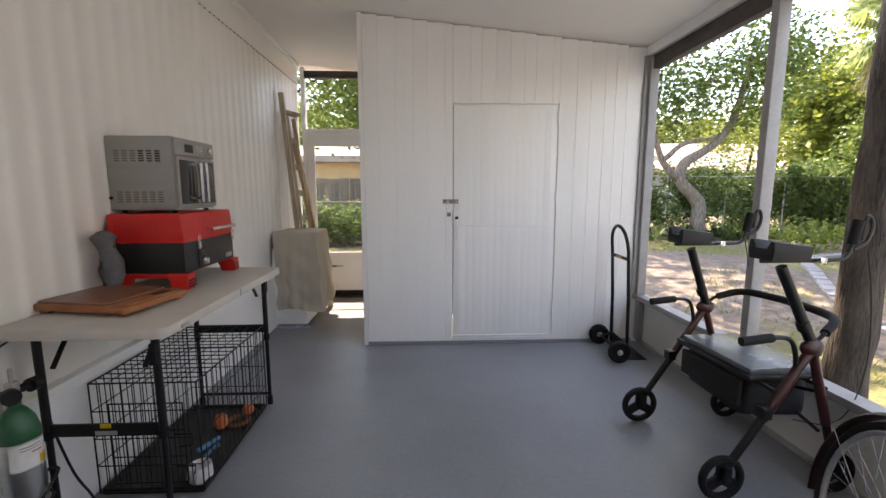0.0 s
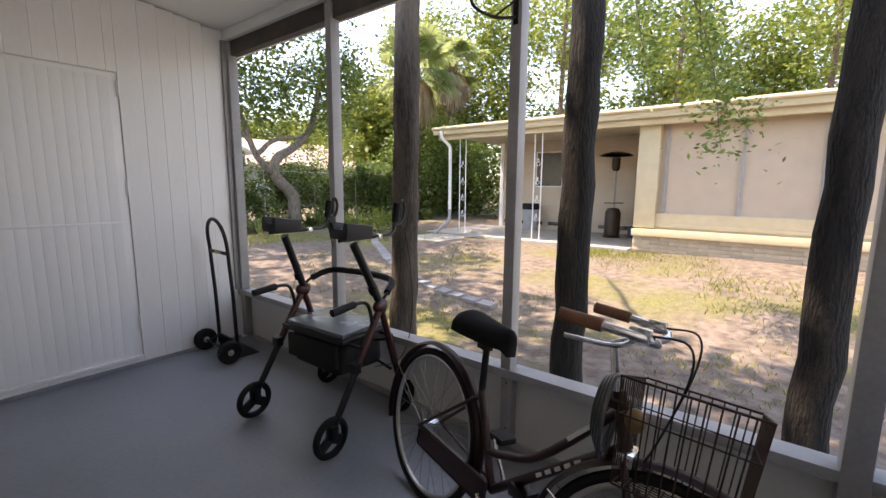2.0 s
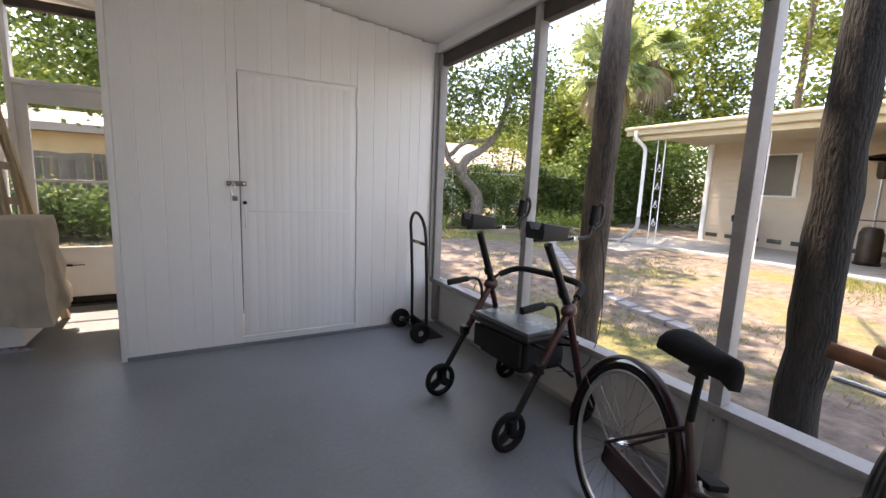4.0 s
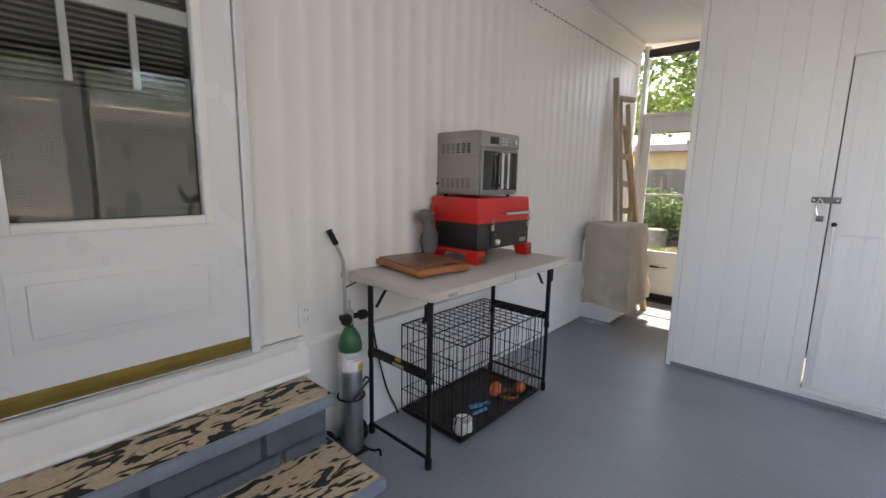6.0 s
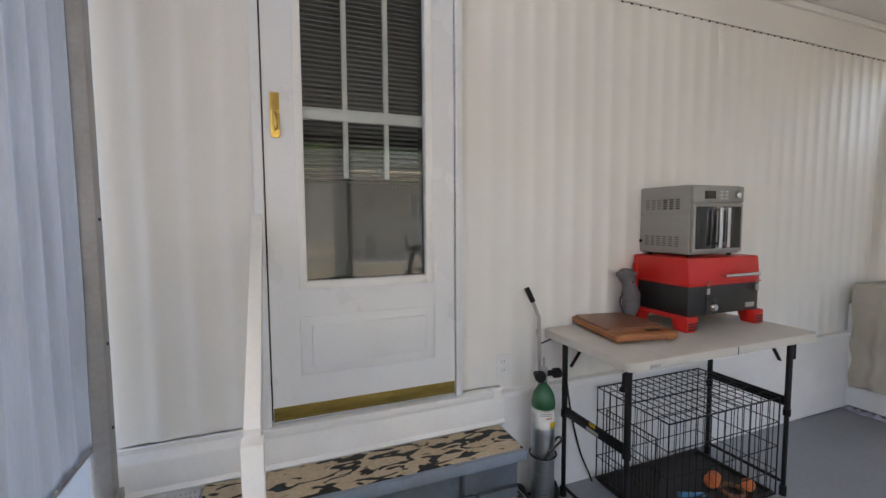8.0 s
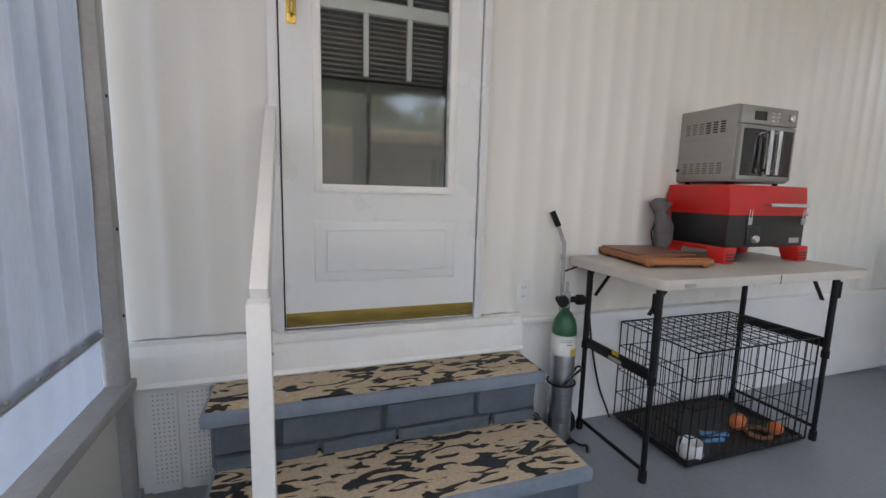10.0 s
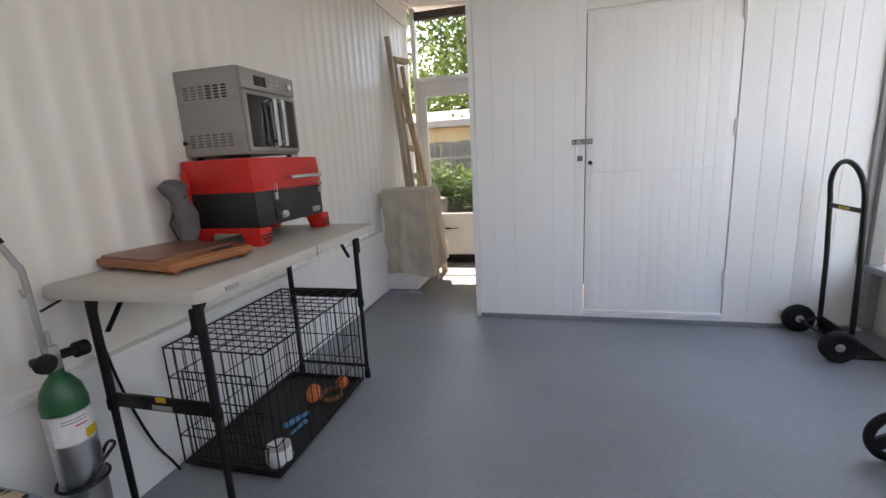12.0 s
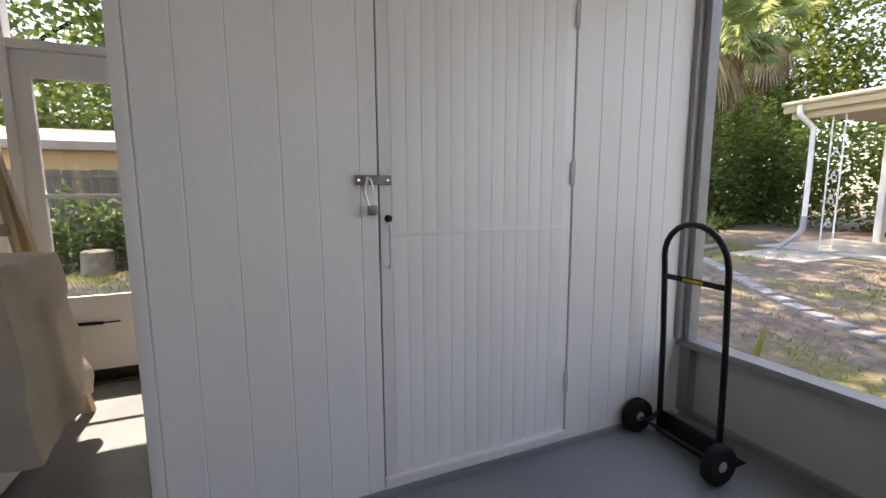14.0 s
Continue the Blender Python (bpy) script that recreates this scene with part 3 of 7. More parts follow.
def tread_mat():
    """Sand-coloured tread worn to dark, blue-flecked patches."""
    m = bpy.data.materials.new("patterned tread")
    m.use_nodes = True
    n, l = m.node_tree.nodes, m.node_tree.links
    b = n["Principled BSDF"]
    tc = n.new("ShaderNodeTexCoord")
    mp = n.new("ShaderNodeMapping")
    mp.inputs["Scale"].default_value = (1.75, 0.62, 1)
    mp.inputs["Rotation"].default_value = (0, 0, 0.35)
    l.new(tc.outputs["Object"], mp.inputs[0])
    nz = n.new("ShaderNodeTexNoise")
    nz.inputs["Scale"].default_value, nz.inputs["Detail"].default_value, nz.inputs["Distortion"].default_value = 12.5, 1.6, 1.3
    l.new(mp.outputs[0], nz.inputs[0])
    r1 = n.new("ShaderNodeValToRGB")
    r1.color_ramp.elements[0].position, r1.color_ramp.elements[1].position = 0.535, 0.565
    l.new(nz.outputs[0], r1.inputs[0])
    sp = n.new("ShaderNodeTexNoise")
    sp.inputs["Scale"].default_value, sp.inputs["Detail"].default_value = 70, 3
    l.new(tc.outputs["Object"], sp.inputs[0])
    sand = n.new("ShaderNodeValToRGB")
    sand.color_ramp.elements[0].color, sand.color_ramp.elements[1].color = (0.33, 0.24, 0.15, 1), (0.62, 0.50, 0.36, 1)
    l.new(sp.outputs[0], sand.inputs[0])
    nb = n.new("ShaderNodeMath")
    nb.operation = "MULTIPLY_ADD"
    l.new(sp.outputs[0], nb.inputs[0])
    nb.inputs[1].default_value = 0.22
    l.new(nz.outputs[0], nb.inputs[2])
    hue = n.new("ShaderNodeValToRGB")
    hue.color_ramp.elements[0].position, hue.color_ramp.elements[0].color = 0.74, (0.016, 0.012, 0.009, 1)
    hue.color_ramp.elements[1].position, hue.color_ramp.elements[1].color = 0.83, (0.012, 0.028, 0.04, 1)
    l.new(nb.outputs[0], hue.inputs[0])
    mix = n.new("ShaderNodeMix")
    mix.data_type = "RGBA"
    l.new(r1.outputs[0], mix.inputs[0])
    l.new(sand.outputs[0], mix.inputs[6])
    l.new(hue.outputs[0], mix.inputs[7])
    l.new(mix.outputs[2], b.inputs["Base Color"])
    b.inputs["Roughness"].default_value = 0.8
    bp = n.new("ShaderNodeBump")
    bp.inputs["Strength"].default_value, bp.inputs["Distance"].default_value = 0.5, 0.004
    l.new(sp.outputs[0], bp.inputs["Height"])
    l.new(bp.outputs[0], b.inputs["Normal"])
    return m


TREAD = tread_mat()


def steps():
    s = thing("door_steps", "blue grey painted block steps with worn sand and black treads", "steps")
    rng = random.Random(5)

    def flight(x0, x1, y0, y1, z0, z1):
        top = z1 - 0.055
        part("core", boxed(x0, x1 - 0.062, y0 + 0.035, y1 - 0.035, z0, top), STEPGREY, s)
        bm = B()
        box(bm, x0, x1, y0, y1, top, z1 - 0.006, bev=0.012)
        part("tread_slab", bm, STEPGREY, s)
        bm = B()
        box(bm, x0 + 0.004, x1 - 0.022, y0 + 0.014, y1 - 0.014, z1 - 0.012, z1, bev=0.003)
        part("tread_top", bm, TREAD, s, "sand coloured tread with dark blotches")
        # rough faced blocks in two courses
        for c in range(2):
            za = z0 + (top - z0) * (0, 0.36)[c]
            zb = z0 + (top - z0) * (0.36, 1.0)[c]
            y = y0 + 0.03
            first = True
            while y < y1 - 0.05:
                w = min(rng.uniform(0.26, 0.40) * (0.6 if first and c else 1), y1 - 0.03 - y)
                first = False
                if y1 - 0.03 - (y + w) < 0.08:
                    w = y1 - 0.03 - y
                bm = B()
                nx, nz = 8, 5
                g = [[None] * (nz + 1) for _ in range(nx + 1)]
                for i in range(nx + 1):
                    for j in range(nz + 1):
                        edge = i in (0, nx) or j in (0, nz)
                        d = 0.004 if edge else 0.021 + rng.uniform(-0.004, 0.004)
                        g[i][j] = bm.verts.new((x1 - 0.04 + d, y + 0.005 + (w - 0.010) * (i / nx if i in (0, nx) else 0.03 + 0.94 * (i - 1) / (nx - 2)), za + 0.004 + (zb - za - 0.008) * (j / nz if j in (0, nz) else 0.06 + 0.88 * (j - 1) / (nz - 2))))
                for i in range(nx):
                    for j in range(nz):
                        bm.faces.new((g[i][j], g[i + 1][j], g[i + 1][j + 1], g[i][j + 1]))
                bmesh.ops.solidify(bm, geom=list(bm.faces), thickness=0.022)
                me = part("block", bm, STEPGREY, s, deg=30)
                y += w
        for yy, sg in ((y0 + 0.035, -1), (y1 - 0.035, 1)):
            bm = B()
            box(bm, x0 + 0.01, x1 - 0.05, min(yy, yy + sg * 0.012), max(yy, yy + sg * 0.012), z0 + 0.006, top - 0.006, bev=0.004)
            part("side_block", bm, STEPGREY, s)

    flight(0.04, 0.285, 0.275, 1.575, 0.205, 0.435)
    flight(0.04, 0.615, 0.30, 1.575, 0.0, 0.215)


steps()


def rail():
    r = thing("handrail", "white painted wooden handrail beside the door steps", "handrail")
    part("post", boxed(0.735, 0.785, 0.482, 0.532, 0.0, 0.925, bev=0.003), TRIM, r)
    a, b = Vector((0.735, 0.507, 0.915)), Vector((-0.02, 0.507, 1.435))
    d = (b - a)
    m = Matrix.Translation((a + b) / 2) @ d.to_track_quat("X", "Z").to_matrix().to_4x4()
    bm = B()
    box(bm, -d.length / 2, d.length / 2, -0.019, 0.019, -0.045, 0.045, bev=0.003)
    bmesh.ops.transform(bm, matrix=m, verts=bm.verts)
    part("rail", bm, TRIM, r)
    for z in (0.80, 0.72, 0.45):
        part("screw", tubed([(0.76, 0.531, z), (0.76, 0.535, z)], 0.004, 8), GREY, r)


rail()

TX0, TX1, TY0, TY1, TZ = -0.022, 0.578, 1.852, 3.065, 0.872


def rounded(x0, x1, y0, y1, r, n=5):
    out = []
    for cx, cy, a in ((x1 - r, y1 - r, 0), (x0 + r, y1 - r, 90), (x0 + r, y0 + r, 180), (x1 - r, y0 + r, 270)):
        for k in range(n + 1):
            t = radians(a + 90 * k / n)
            out.append((cx + r * math.cos(t), cy + r * math.sin(t)))
    return out


def table():
    t = thing("folding_table", "cream plastic folding table with black metal legs", "table")
    bm = B()
    slab(bm, rounded(TX0, TX1, TY0, TY1, 0.035), TZ - 0.042, TZ, bev=0.009)
    top = part("tabletop", bm, TABLETOP, t, "cream speckled plastic tabletop")
    part("maker_plate", boxed(TX1 - 0.001, TX1 + 0.003, TY0 + 0.10, TY0 + 0.155, TZ - 0.032, TZ - 0.018, bev=0.001), GREY, top, "small dark maker's plate")
    part("fold_seam", boxed(TX1 - 0.001, TX1 + 0.001, 2.469, 2.473, TZ - 0.04, TZ - 0.004), BLACK, top)
    for y, zb, low in ((1.925, 0.46, 0.05), (2.985, 0.50, 0.07)):
        for x in (0.075, 0.495):
            lg = part("leg", tubed([(x, y, 0.44), (x, y, TZ - 0.035)], 0.0145, 10), BLACK, t)
            part("leg_insert", tubed([(x, y, 0.03), (x, y, 0.46)], 0.0115, 10), BLACK, lg)
            part("collar", tubed([(x, y, 0.425), (x, y, 0.46)], 0.0175, 10), RUBBER, lg)
            part("rubber_foot", tubed([(x, y, 0.0), (x, y, 0.05)], 0.0165, 10), RUBBER, lg)
        bar = part("cross_plate", boxed(0.075, 0.495, y - 0.006, y + 0.006, zb - 0.026, zb + 0.022, bev=0.002), BLACK, t)
        if y < 2:
            part("sticker", boxed(0.27, 0.31, y - 0.0085, y - 0.0062, zb + 0.008, zb + 0.026, bev=0.001), YELLOW, bar, "small yellow sticker")
            part("plate_mark", boxed(0.25, 0.33, y - 0.0082, y - 0.0062, zb - 0.020, zb - 0.004), GREY, bar)
        part("lower_bar", tubed([(0.075, y, low), (0.495, y, low)], 0.009, 8), BLACK, t)
        s = 1 if y < 2 else -1
        for x in (0.12, 0.45):
            part("brace", boxed(-0.009, 0.009, -0.003, 0.003, 0, 0.165, bev=0.001), BLACK, t).matrix_basis = pose(x, y, 0.70, s * -38, 0, 0)
        part("lock_clip", boxed(0.487, 0.507, y + s * -0.03, y + s * -0.012, 0.72, 0.80, bev=0.004, m=None) if s < 0 else boxed(0.487, 0.507, y - 0.03, y - 0.012, 0.72, 0.80, bev=0.004), RUBBER, t)


table()


def grill():
    x0, x1, y0, y1 = -0.012, 0.33, 2.455, 2.985
    g = thing("pellet_grill", "red and black portable pellet grill on a folding table", "grill")
    part("body", boxed(x0, x1, y0 + 0.004, y1 - 0.004, 0.947, 1.102, bev=0.006), BLKEN, g, "black lower body")
    bm = B()
    box(bm, x0 - 0.004, x1 + 0.006, y0, y1, 1.104, 1.238, bev=0.012)
    for v in bm.verts:
        if v.co.z > 1.16:
            v.co.x += -0.012 if v.co.x > (x0 + x1) / 2 else 0.0
    lid = part("lid", bm, RED, g, "glossy red lid")
    part("lid_rim", boxed(x0 - 0.002, x1 + 0.008, y0 - 0.002, y1 + 0.002, 1.098, 1.108, bev=0.001), RED, lid)
    hx = x1 + 0.04
    hd = part("handle", tubed([(hx, 2.66, 1.148), (hx, 2.92, 1.148)], 0.0095, 12), CHROME, lid, "polished bar handle")
    for yy in (2.68, 2.90):
        part("stand_off", tubed([(x1 - 0.002, yy, 1.148), (hx, yy, 1.148)], 0.006, 8), CHROME, hd)
    for yy in (2.585, 2.955):
        la = part("latch", boxed(x1 + 0.003, x1 + 0.014, yy - 0.011, yy + 0.011, 1.055, 1.085, bev=0.002), STEEL, g, "steel draw latch")
        part("latch_loop", tubed([(x1 + 0.010, yy - 0.008, 1.075), (x1 + 0.012, yy - 0.008, 1.125), (x1 + 0.012, yy + 0.008, 1.125), (x1 + 0.010, yy + 0.008, 1.075)], 0.002, 6), CHROME, la)
    pn = part("control_panel", boxed(x1, x1 + 0.006, 2.58, 2.67, 0.96, 1.045, bev=0.002), BLKEN, g)
    part("display", boxed(x1 + 0.006, x1 + 0.0075, 2.60, 2.645, 1.015, 1.038), DARKGLASS, pn)
    kb = B()
    lathe(kb, [(0.021, 0), (0.020, 0.014), (0.014, 0.022)], 18, pose(x1 + 0.006, 2.625, 0.988, 0, 90, 0))
    part("knob", kb, CHROME, pn, "round chrome knob")
    part("badge", boxed(x1, x1 + 0.003, 2.88, 2.95, 0.965, 0.99, bev=0.001), STEEL, g, "small silver badge")
    # splayed red feet under a red base rail
    for yy, s in ((y0 + 0.02, -1), (y1 - 0.02, 1)):
        part("base_rail", boxed(x0 + 0.02, x1 - 0.01, yy - 0.034, yy + 0.034, 0.928, 0.950, bev=0.004), RED, g)
        for xx, q in ((x0 + 0.03, -1), (x1 - 0.03, 1)):
            bm = B()
            box(bm, -0.046, 0.046, -0.036, 0.036, 0, 0.076, bev=0.006)
            for v in bm.verts:
                k = 0.86 if v.co.z < 0.02 else 1.06
                v.co.x = v.co.x * k + (q * 0.008 if v.co.z < 0.02 else 0)
                v.co.y = v.co.y * k + (s * 0.006 if v.co.z < 0.02 else 0)
            f = part("foot", bm, RED, g, "red ribbed foot")
            f.location = (xx, yy, 0.8725)
            for i in range(3):
                part("rib", boxed(q * 0.050 - 0.004, q * 0.050 + 0.003, -0.030, 0.030, 0.014 + i * 0.014, 0.020 + i * 0.014), BLKEN, f)
    part("lid_hinge", boxed(x0, x0 + 0.03, y0 - 0.010, y0 + 0.002, 1.03, 1.19, bev=0.004), RED, g)


grill()


OVENS = mat("brushed oven steel", (0.36, 0.35, 0.33), 0.42, metal=0.85, var=0.06, scale=3, bump=0.06, bscale=220, stretch=(1, 1, 10))
SLOT = mat("shaded slot", (0.13, 0.125, 0.12), 0.6)


def oven():
    x0, x1, y0, y1, z0, z1 = -0.026, 0.285, 2.505, 2.885, 1.252, 1.606
    o = thing("air_fryer_oven", "stainless steel countertop oven with glass french doors", "oven")
    part("body", boxed(x0, x1, y0, y1, z0, z1, bev=0.010), OVENS, o)
    # vents in the near side
    for zt, n in ((z1 - 0.075, 6), (z0 + 0.085, 6)):
        for k in range(n):
            for j in range(5):
                xx = x0 + 0.040 + k * 0.038
                z = zt - j * 0.0115
                part("vent_slot", boxed(xx, xx + 0.024, y0 - 0.0012, y0 + 0.0005, z, z + 0.006), DARKGLASS if k > 2 and zt > z0 + 0.2 else SLOT, o)
    pn = part("control_panel", boxed(x1 - 0.004, x1 + 0.014, y0 + 0.004, y1 - 0.004, z1 - 0.088, z1 - 0.006, bev=0.004), OVENS, o)
    part("display", boxed(x1 + 0.014, x1 + 0.0155, y0 + 0.085, y0 + 0.165, z1 - 0.070, z1 - 0.030, bev=0.001), DARKGLASS, pn, "dark display")
    for j in range(3):
        for k in range(2):
            part("button", boxed(x1 + 0.014, x1 + 0.0165, y0 + 0.195 + k * 0.035, y0 + 0.218 + k * 0.035, z1 - 0.036 - j * 0.018, z1 - 0.029 - j * 0.018, bev=0.001), CHROME, pn)
    bm = B()
    lathe(bm, [(0.018, 0), (0.017, 0.012), (0.012, 0.016)], 18, pose(x1 + 0.014, y1 - 0.055, z1 - 0.048, 0, 90, 0))
    part("dial", bm, CHROME, pn)
    ym = (y0 + y1) / 2
    for a, b in ((y0 + 0.010, ym - 0.001), (ym + 0.001, y1 - 0.010)):
        d = part("door", boxed(x1, x1 + 0.016, a, b, z0 + 0.012, z1 - 0.094, bev=0.003), OVENS, o)
        part("glass", boxed(x1 + 0.0155, x1 + 0.0175, a + 0.016, b - 0.016, z0 + 0.030, z1 - 0.110, bev=0.002), DARKGLASS, d, "dark oven glass")
    for yy in (ym - 0.028, ym + 0.028):
        h = part("handle", boxed(x1 + 0.040, x1 + 0.054, yy - 0.012, yy + 0.012, z0 + 0.035, z1 - 0.115, bev=0.005), CHROME, o, "flat chrome pull")
        for zz in (z0 + 0.05, z1 - 0.13):
            part("stand_off", boxed(x1 + 0.015, x1 + 0.041, yy - 0.006, yy + 0.006, zz, zz + 0.012), CHROME, h)
    for xx in (x0 + 0.04, x1 - 0.03):
        for yy in (y0 + 0.04, y1 - 0.04):
            part("foot", tubed([(xx, yy, 1.2385), (xx, yy, 1.255)], 0.012, 10), RUBBER, o)
    part("plug_knob", tubed([(x0 + 0.012, y0 - 0.008, z0 + 0.06), (x0 + 0.012, y0 + 0.002, z0 + 0.06)], 0.008, 8), BLACK, o)


oven()


def griddle():
    g = thing("electric_griddle", "copper coloured electric griddle lying on a table", "griddle", pose(0.185, 2.175, TZ, 0, 0, -10))
    bm = B()
    slab(bm, rounded(-0.215, 0.215, -0.165, 0.165, 0.03), 0.014, 0.040, bev=0.007)
    part("tray", bm, COPPER, g, "copper coloured drip tray")
    bm = B()
    slab(bm, rounded(-0.195, 0.115, -0.150, 0.150, 0.02), 0.039, 0.049, bev=0.003)
    part("lid", bm, COPPER2, g, "dark brown cooking plate")
    bm = B()
    slab(bm, rounded(0.122, 0.205, -0.150, 0.150, 0.02), 0.039, 0.045, bev=0.002)
    part("rim", bm, COPPER, g)
    part("grip_hole", boxed(0.150, 0.178, 0.02, 0.10, 0.0445, 0.0462, bev=0.001), BLACK, g)
    part("cord_socket", boxed(-0.235, -0.205, -0.03, 0.03, 0.014, 0.036, bev=0.004), BLACK, g)
    for x in (-0.17, 0.17):
        for y in (-0.13, 0.13):
            part("foot", boxed(x - 0.02, x + 0.02, y - 0.012, y + 0.012, 0.0005, 0.018, bev=0.003), COPPER, g)


griddle()


def mitt():
    """A limp cloth bag that hangs from the grill's back corner."""
    bm = B()
    rng = random.Random(9)
    prof = [(0.0, 0.0), (0.035, 0.01), (0.052, 0.06), (0.050, 0.13), (0.040, 0.18), (0.047, 0.215), (0.058, 0.24), (0.03, 0.262), (0.0, 0.265)]
    lathe(bm, [(r * 1.02, z * 1.05) for r, z in prof], 20)
    for v in bm.verts:
        n1 = noise.noise(v.co * 26) * 0.018 + noise.noise(v.co * 60) * 0.007
        r = Vector((v.co.x, v.co.y, 0))
        v.co += r.normalized() * n1 if r.length > 1e-4 else Vector((0, 0, 0))
        v.co.x *= 0.72
        v.co.y += 0.02 * math.sin(v.co.z * 16)
    solid("oven_mitt", bm, CLOTHG, "limp grey cloth mitt hanging beside the grill", "mitt", m=pose(0.045, 2.36, TZ + 0.018, 0, 0, 0))
    bm = tubed(smooth_line([(0.08, 2.36, 1.10), (0.03, 2.32, 1.0), (0.05, 2.33, 0.90), (0.04, 2.30, TZ + 0.008), (0.02, 2.1, TZ + 0.006), (0.006, 1.83, 0.80)], 6), 0.004, 6)
    solid("power_cord", bm, BLACK, "black power cord running down behind the table", "cord")


mitt()
bm = tubed(smooth_line([(0.03, 2.0, 0.86), (0.02, 1.97, 0.7), (0.022, 2.0, 0.45), (0.03, 2.06, 0.2), (0.035, 2.12, 0.06), (0.04, 2.14, 0.006)], 6), 0.005, 6)
solid("power_cord", bm, BLACK, "black power cord hanging under the table", "cord")


def crate():
    x0, x1, y0, y1, z1 = 0.045, 0.495, 2.165, 2.925, 0.53
    c = thing("dog_crate", "black wire folding dog crate under a table", "dog crate")
    R, r = 0.0042, 0.0022

    def panel(name, pt, na, nb, label=""):
        """A framed wire grid; pt maps (0..1, 0..1) to a place."""
        bm = B()
        tube(bm, [pt(0, 0), pt(1, 0), pt(1, 1), pt(0, 1)], R, 6, closed=True)
        for i in range(1, na):
            tube(bm, [pt(i / na, 0), pt(i / na, 1)], r, 5, caps=False)
        for j in range(1, nb):
            tube(bm, [pt(0, j / nb), pt(1, j / nb)], r * 1.2, 5, caps=False)
        return part(name, bm, BLACK, c, label, 80)

    L = lambda a, b, t: a + (b - a) * t
    panel("front_panel", lambda u, v: Vector((x1, L(y0, y1, u), L(0.02, z1, v))), 17, 4)
    panel("back_panel", lambda u, v: Vector((x0, L(y0, y1, u), L(0.02, z1, v))), 17, 4)
    panel("end_panel", lambda u, v: Vector((L(x0, x1, u), y0, L(0.02, z1, v))), 10, 4)
    panel("end_panel", lambda u, v: Vector((L(x0, x1, u), y1, L(0.02, z1, v))), 10, 4)
    panel("top_panel", lambda u, v: Vector((L(x0, x1, u), L(y0, y1, v), z1)), 6, 15)
    d = panel("door_panel", lambda u, v: Vector((L(x0 + 0.08, x1 - 0.06, u), y0 - 0.008, L(0.07, 0.44, v))), 7, 3, "hinged wire door")
    part("latch", tubed([(x1 - 0.10, y0 - 0.014, 0.30), (x1 - 0.02, y0 - 0.016, 0.30), (x1 - 0.02, y0 - 0.03, 0.26), (x1 - 0.07, y0 - 0.03, 0.25)], 0.004, 6), BLACK, d)
    part("latch", tubed([(x1 - 0.10, y0 - 0.014, 0.15), (x1 - 0.02, y0 - 0.016, 0.15), (x1 - 0.02, y0 - 0.03, 0.12)], 0.004, 6), BLACK, d)
    bm = B()
    box(bm, x0 + 0.008, x1 - 0.008, y0 + 0.008, y1 - 0.008, 0.006, 0.012)
    for a in ((x0 + 0.006, x0 + 0.014, y0 + 0.006, y1 - 0.006), (x1 - 0.014, x1 - 0.006, y0 + 0.006, y1 - 0.006), (x0 + 0.006, x1 - 0.006, y0 + 0.006, y0 + 0.014), (x0 + 0.006, x1 - 0.006, y1 - 0.014, y1 - 0.006)):
        box(bm, *a, 0.006, 0.035, bev=0.002)
    part("tray", bm, TRAY, c, "worn black plastic tray")
    for x in (x0 + 0.03, x1 - 0.03):
        for y in (y0 + 0.03, y1 - 0.03):
            part("foot", tubed([(x, y, 0.0), (x, y, 0.02)], 0.008, 8), RUBBER, c)


crate()


def ball(bm, c, r, sq=(1, 1, 1), bump=0.0):
    vs = bmesh.ops.create_icosphere(bm, subdivisions=3, radius=r)["verts"]
    for v in vs:
        k = 1 + bump * noise.noise(v.co * 60)
        v.co = Vector((v.co.x * sq[0] * k, v.co.y * sq[1] * k, v.co.z * sq[2] * k)) + Vector(c)


bm = B()
ball(bm, (0, 0, 0.034), 0.033, bump=0.05)
solid("dog_ball", bm, ORANGE, "orange rubber dog ball on the crate tray", "toy", m=pose(0.42, 2.83, 0.0125))
bm = B()
ball(bm, (0, 0, 0.036), 0.036, (1, 1, 1), 0.12)
ball(bm, (0.0, 0.055, 0.033), 0.033, (1, 1, 1), 0.12)
ball(bm, (0.01, 0.028, 0.05), 0.024, (1, 1.3, 0.9), 0.1)
solid("dog_toy", bm, ORANGE, "knobbly orange rubber dog toy in the crate", "toy", m=pose(0.33, 2.68, 0.0125, 0, 0, 25))
bm = tubed([(0.055 * math.cos(a), 0.055 * math.sin(a), 0.012) for a in [2 * math.pi * k / 24 for k in range(24)]], 0.012, 8, closed=True)
solid("dog_ring", bm, mat("brown rubber", (0.22, 0.09, 0.04), 0.7, var=0.2), "brown rubber ring toy on the crate tray", "toy", m=pose(0.40, 2.74, 0.0125))
bm = B()
box(bm, -0.07, 0.01, -0.012, 0.012, 0.0, 0.018, bev=0.006)
box(bm, 0.014, 0.07, -0.010, 0.010, 0.0, 0.015, bev=0.005)
solid("chew_stick", bm, BLUE, "blue rubber chew stick on the crate tray", "toy", m=pose(0.34, 2.52, 0.0125, 0, 0, 70))
bm = B()
box(bm, -0.05, 0.05, -0.006, 0.006, 0.012, 0.028, bev=0.004)
ball(bm, (0.05, 0, 0.02), 0.012)
solid("pen", bm, BLUE, "pale blue plastic stick on the crate tray", "toy", m=pose(0.38, 2.46, 0.0, 0, 0, 80))
bm = B()
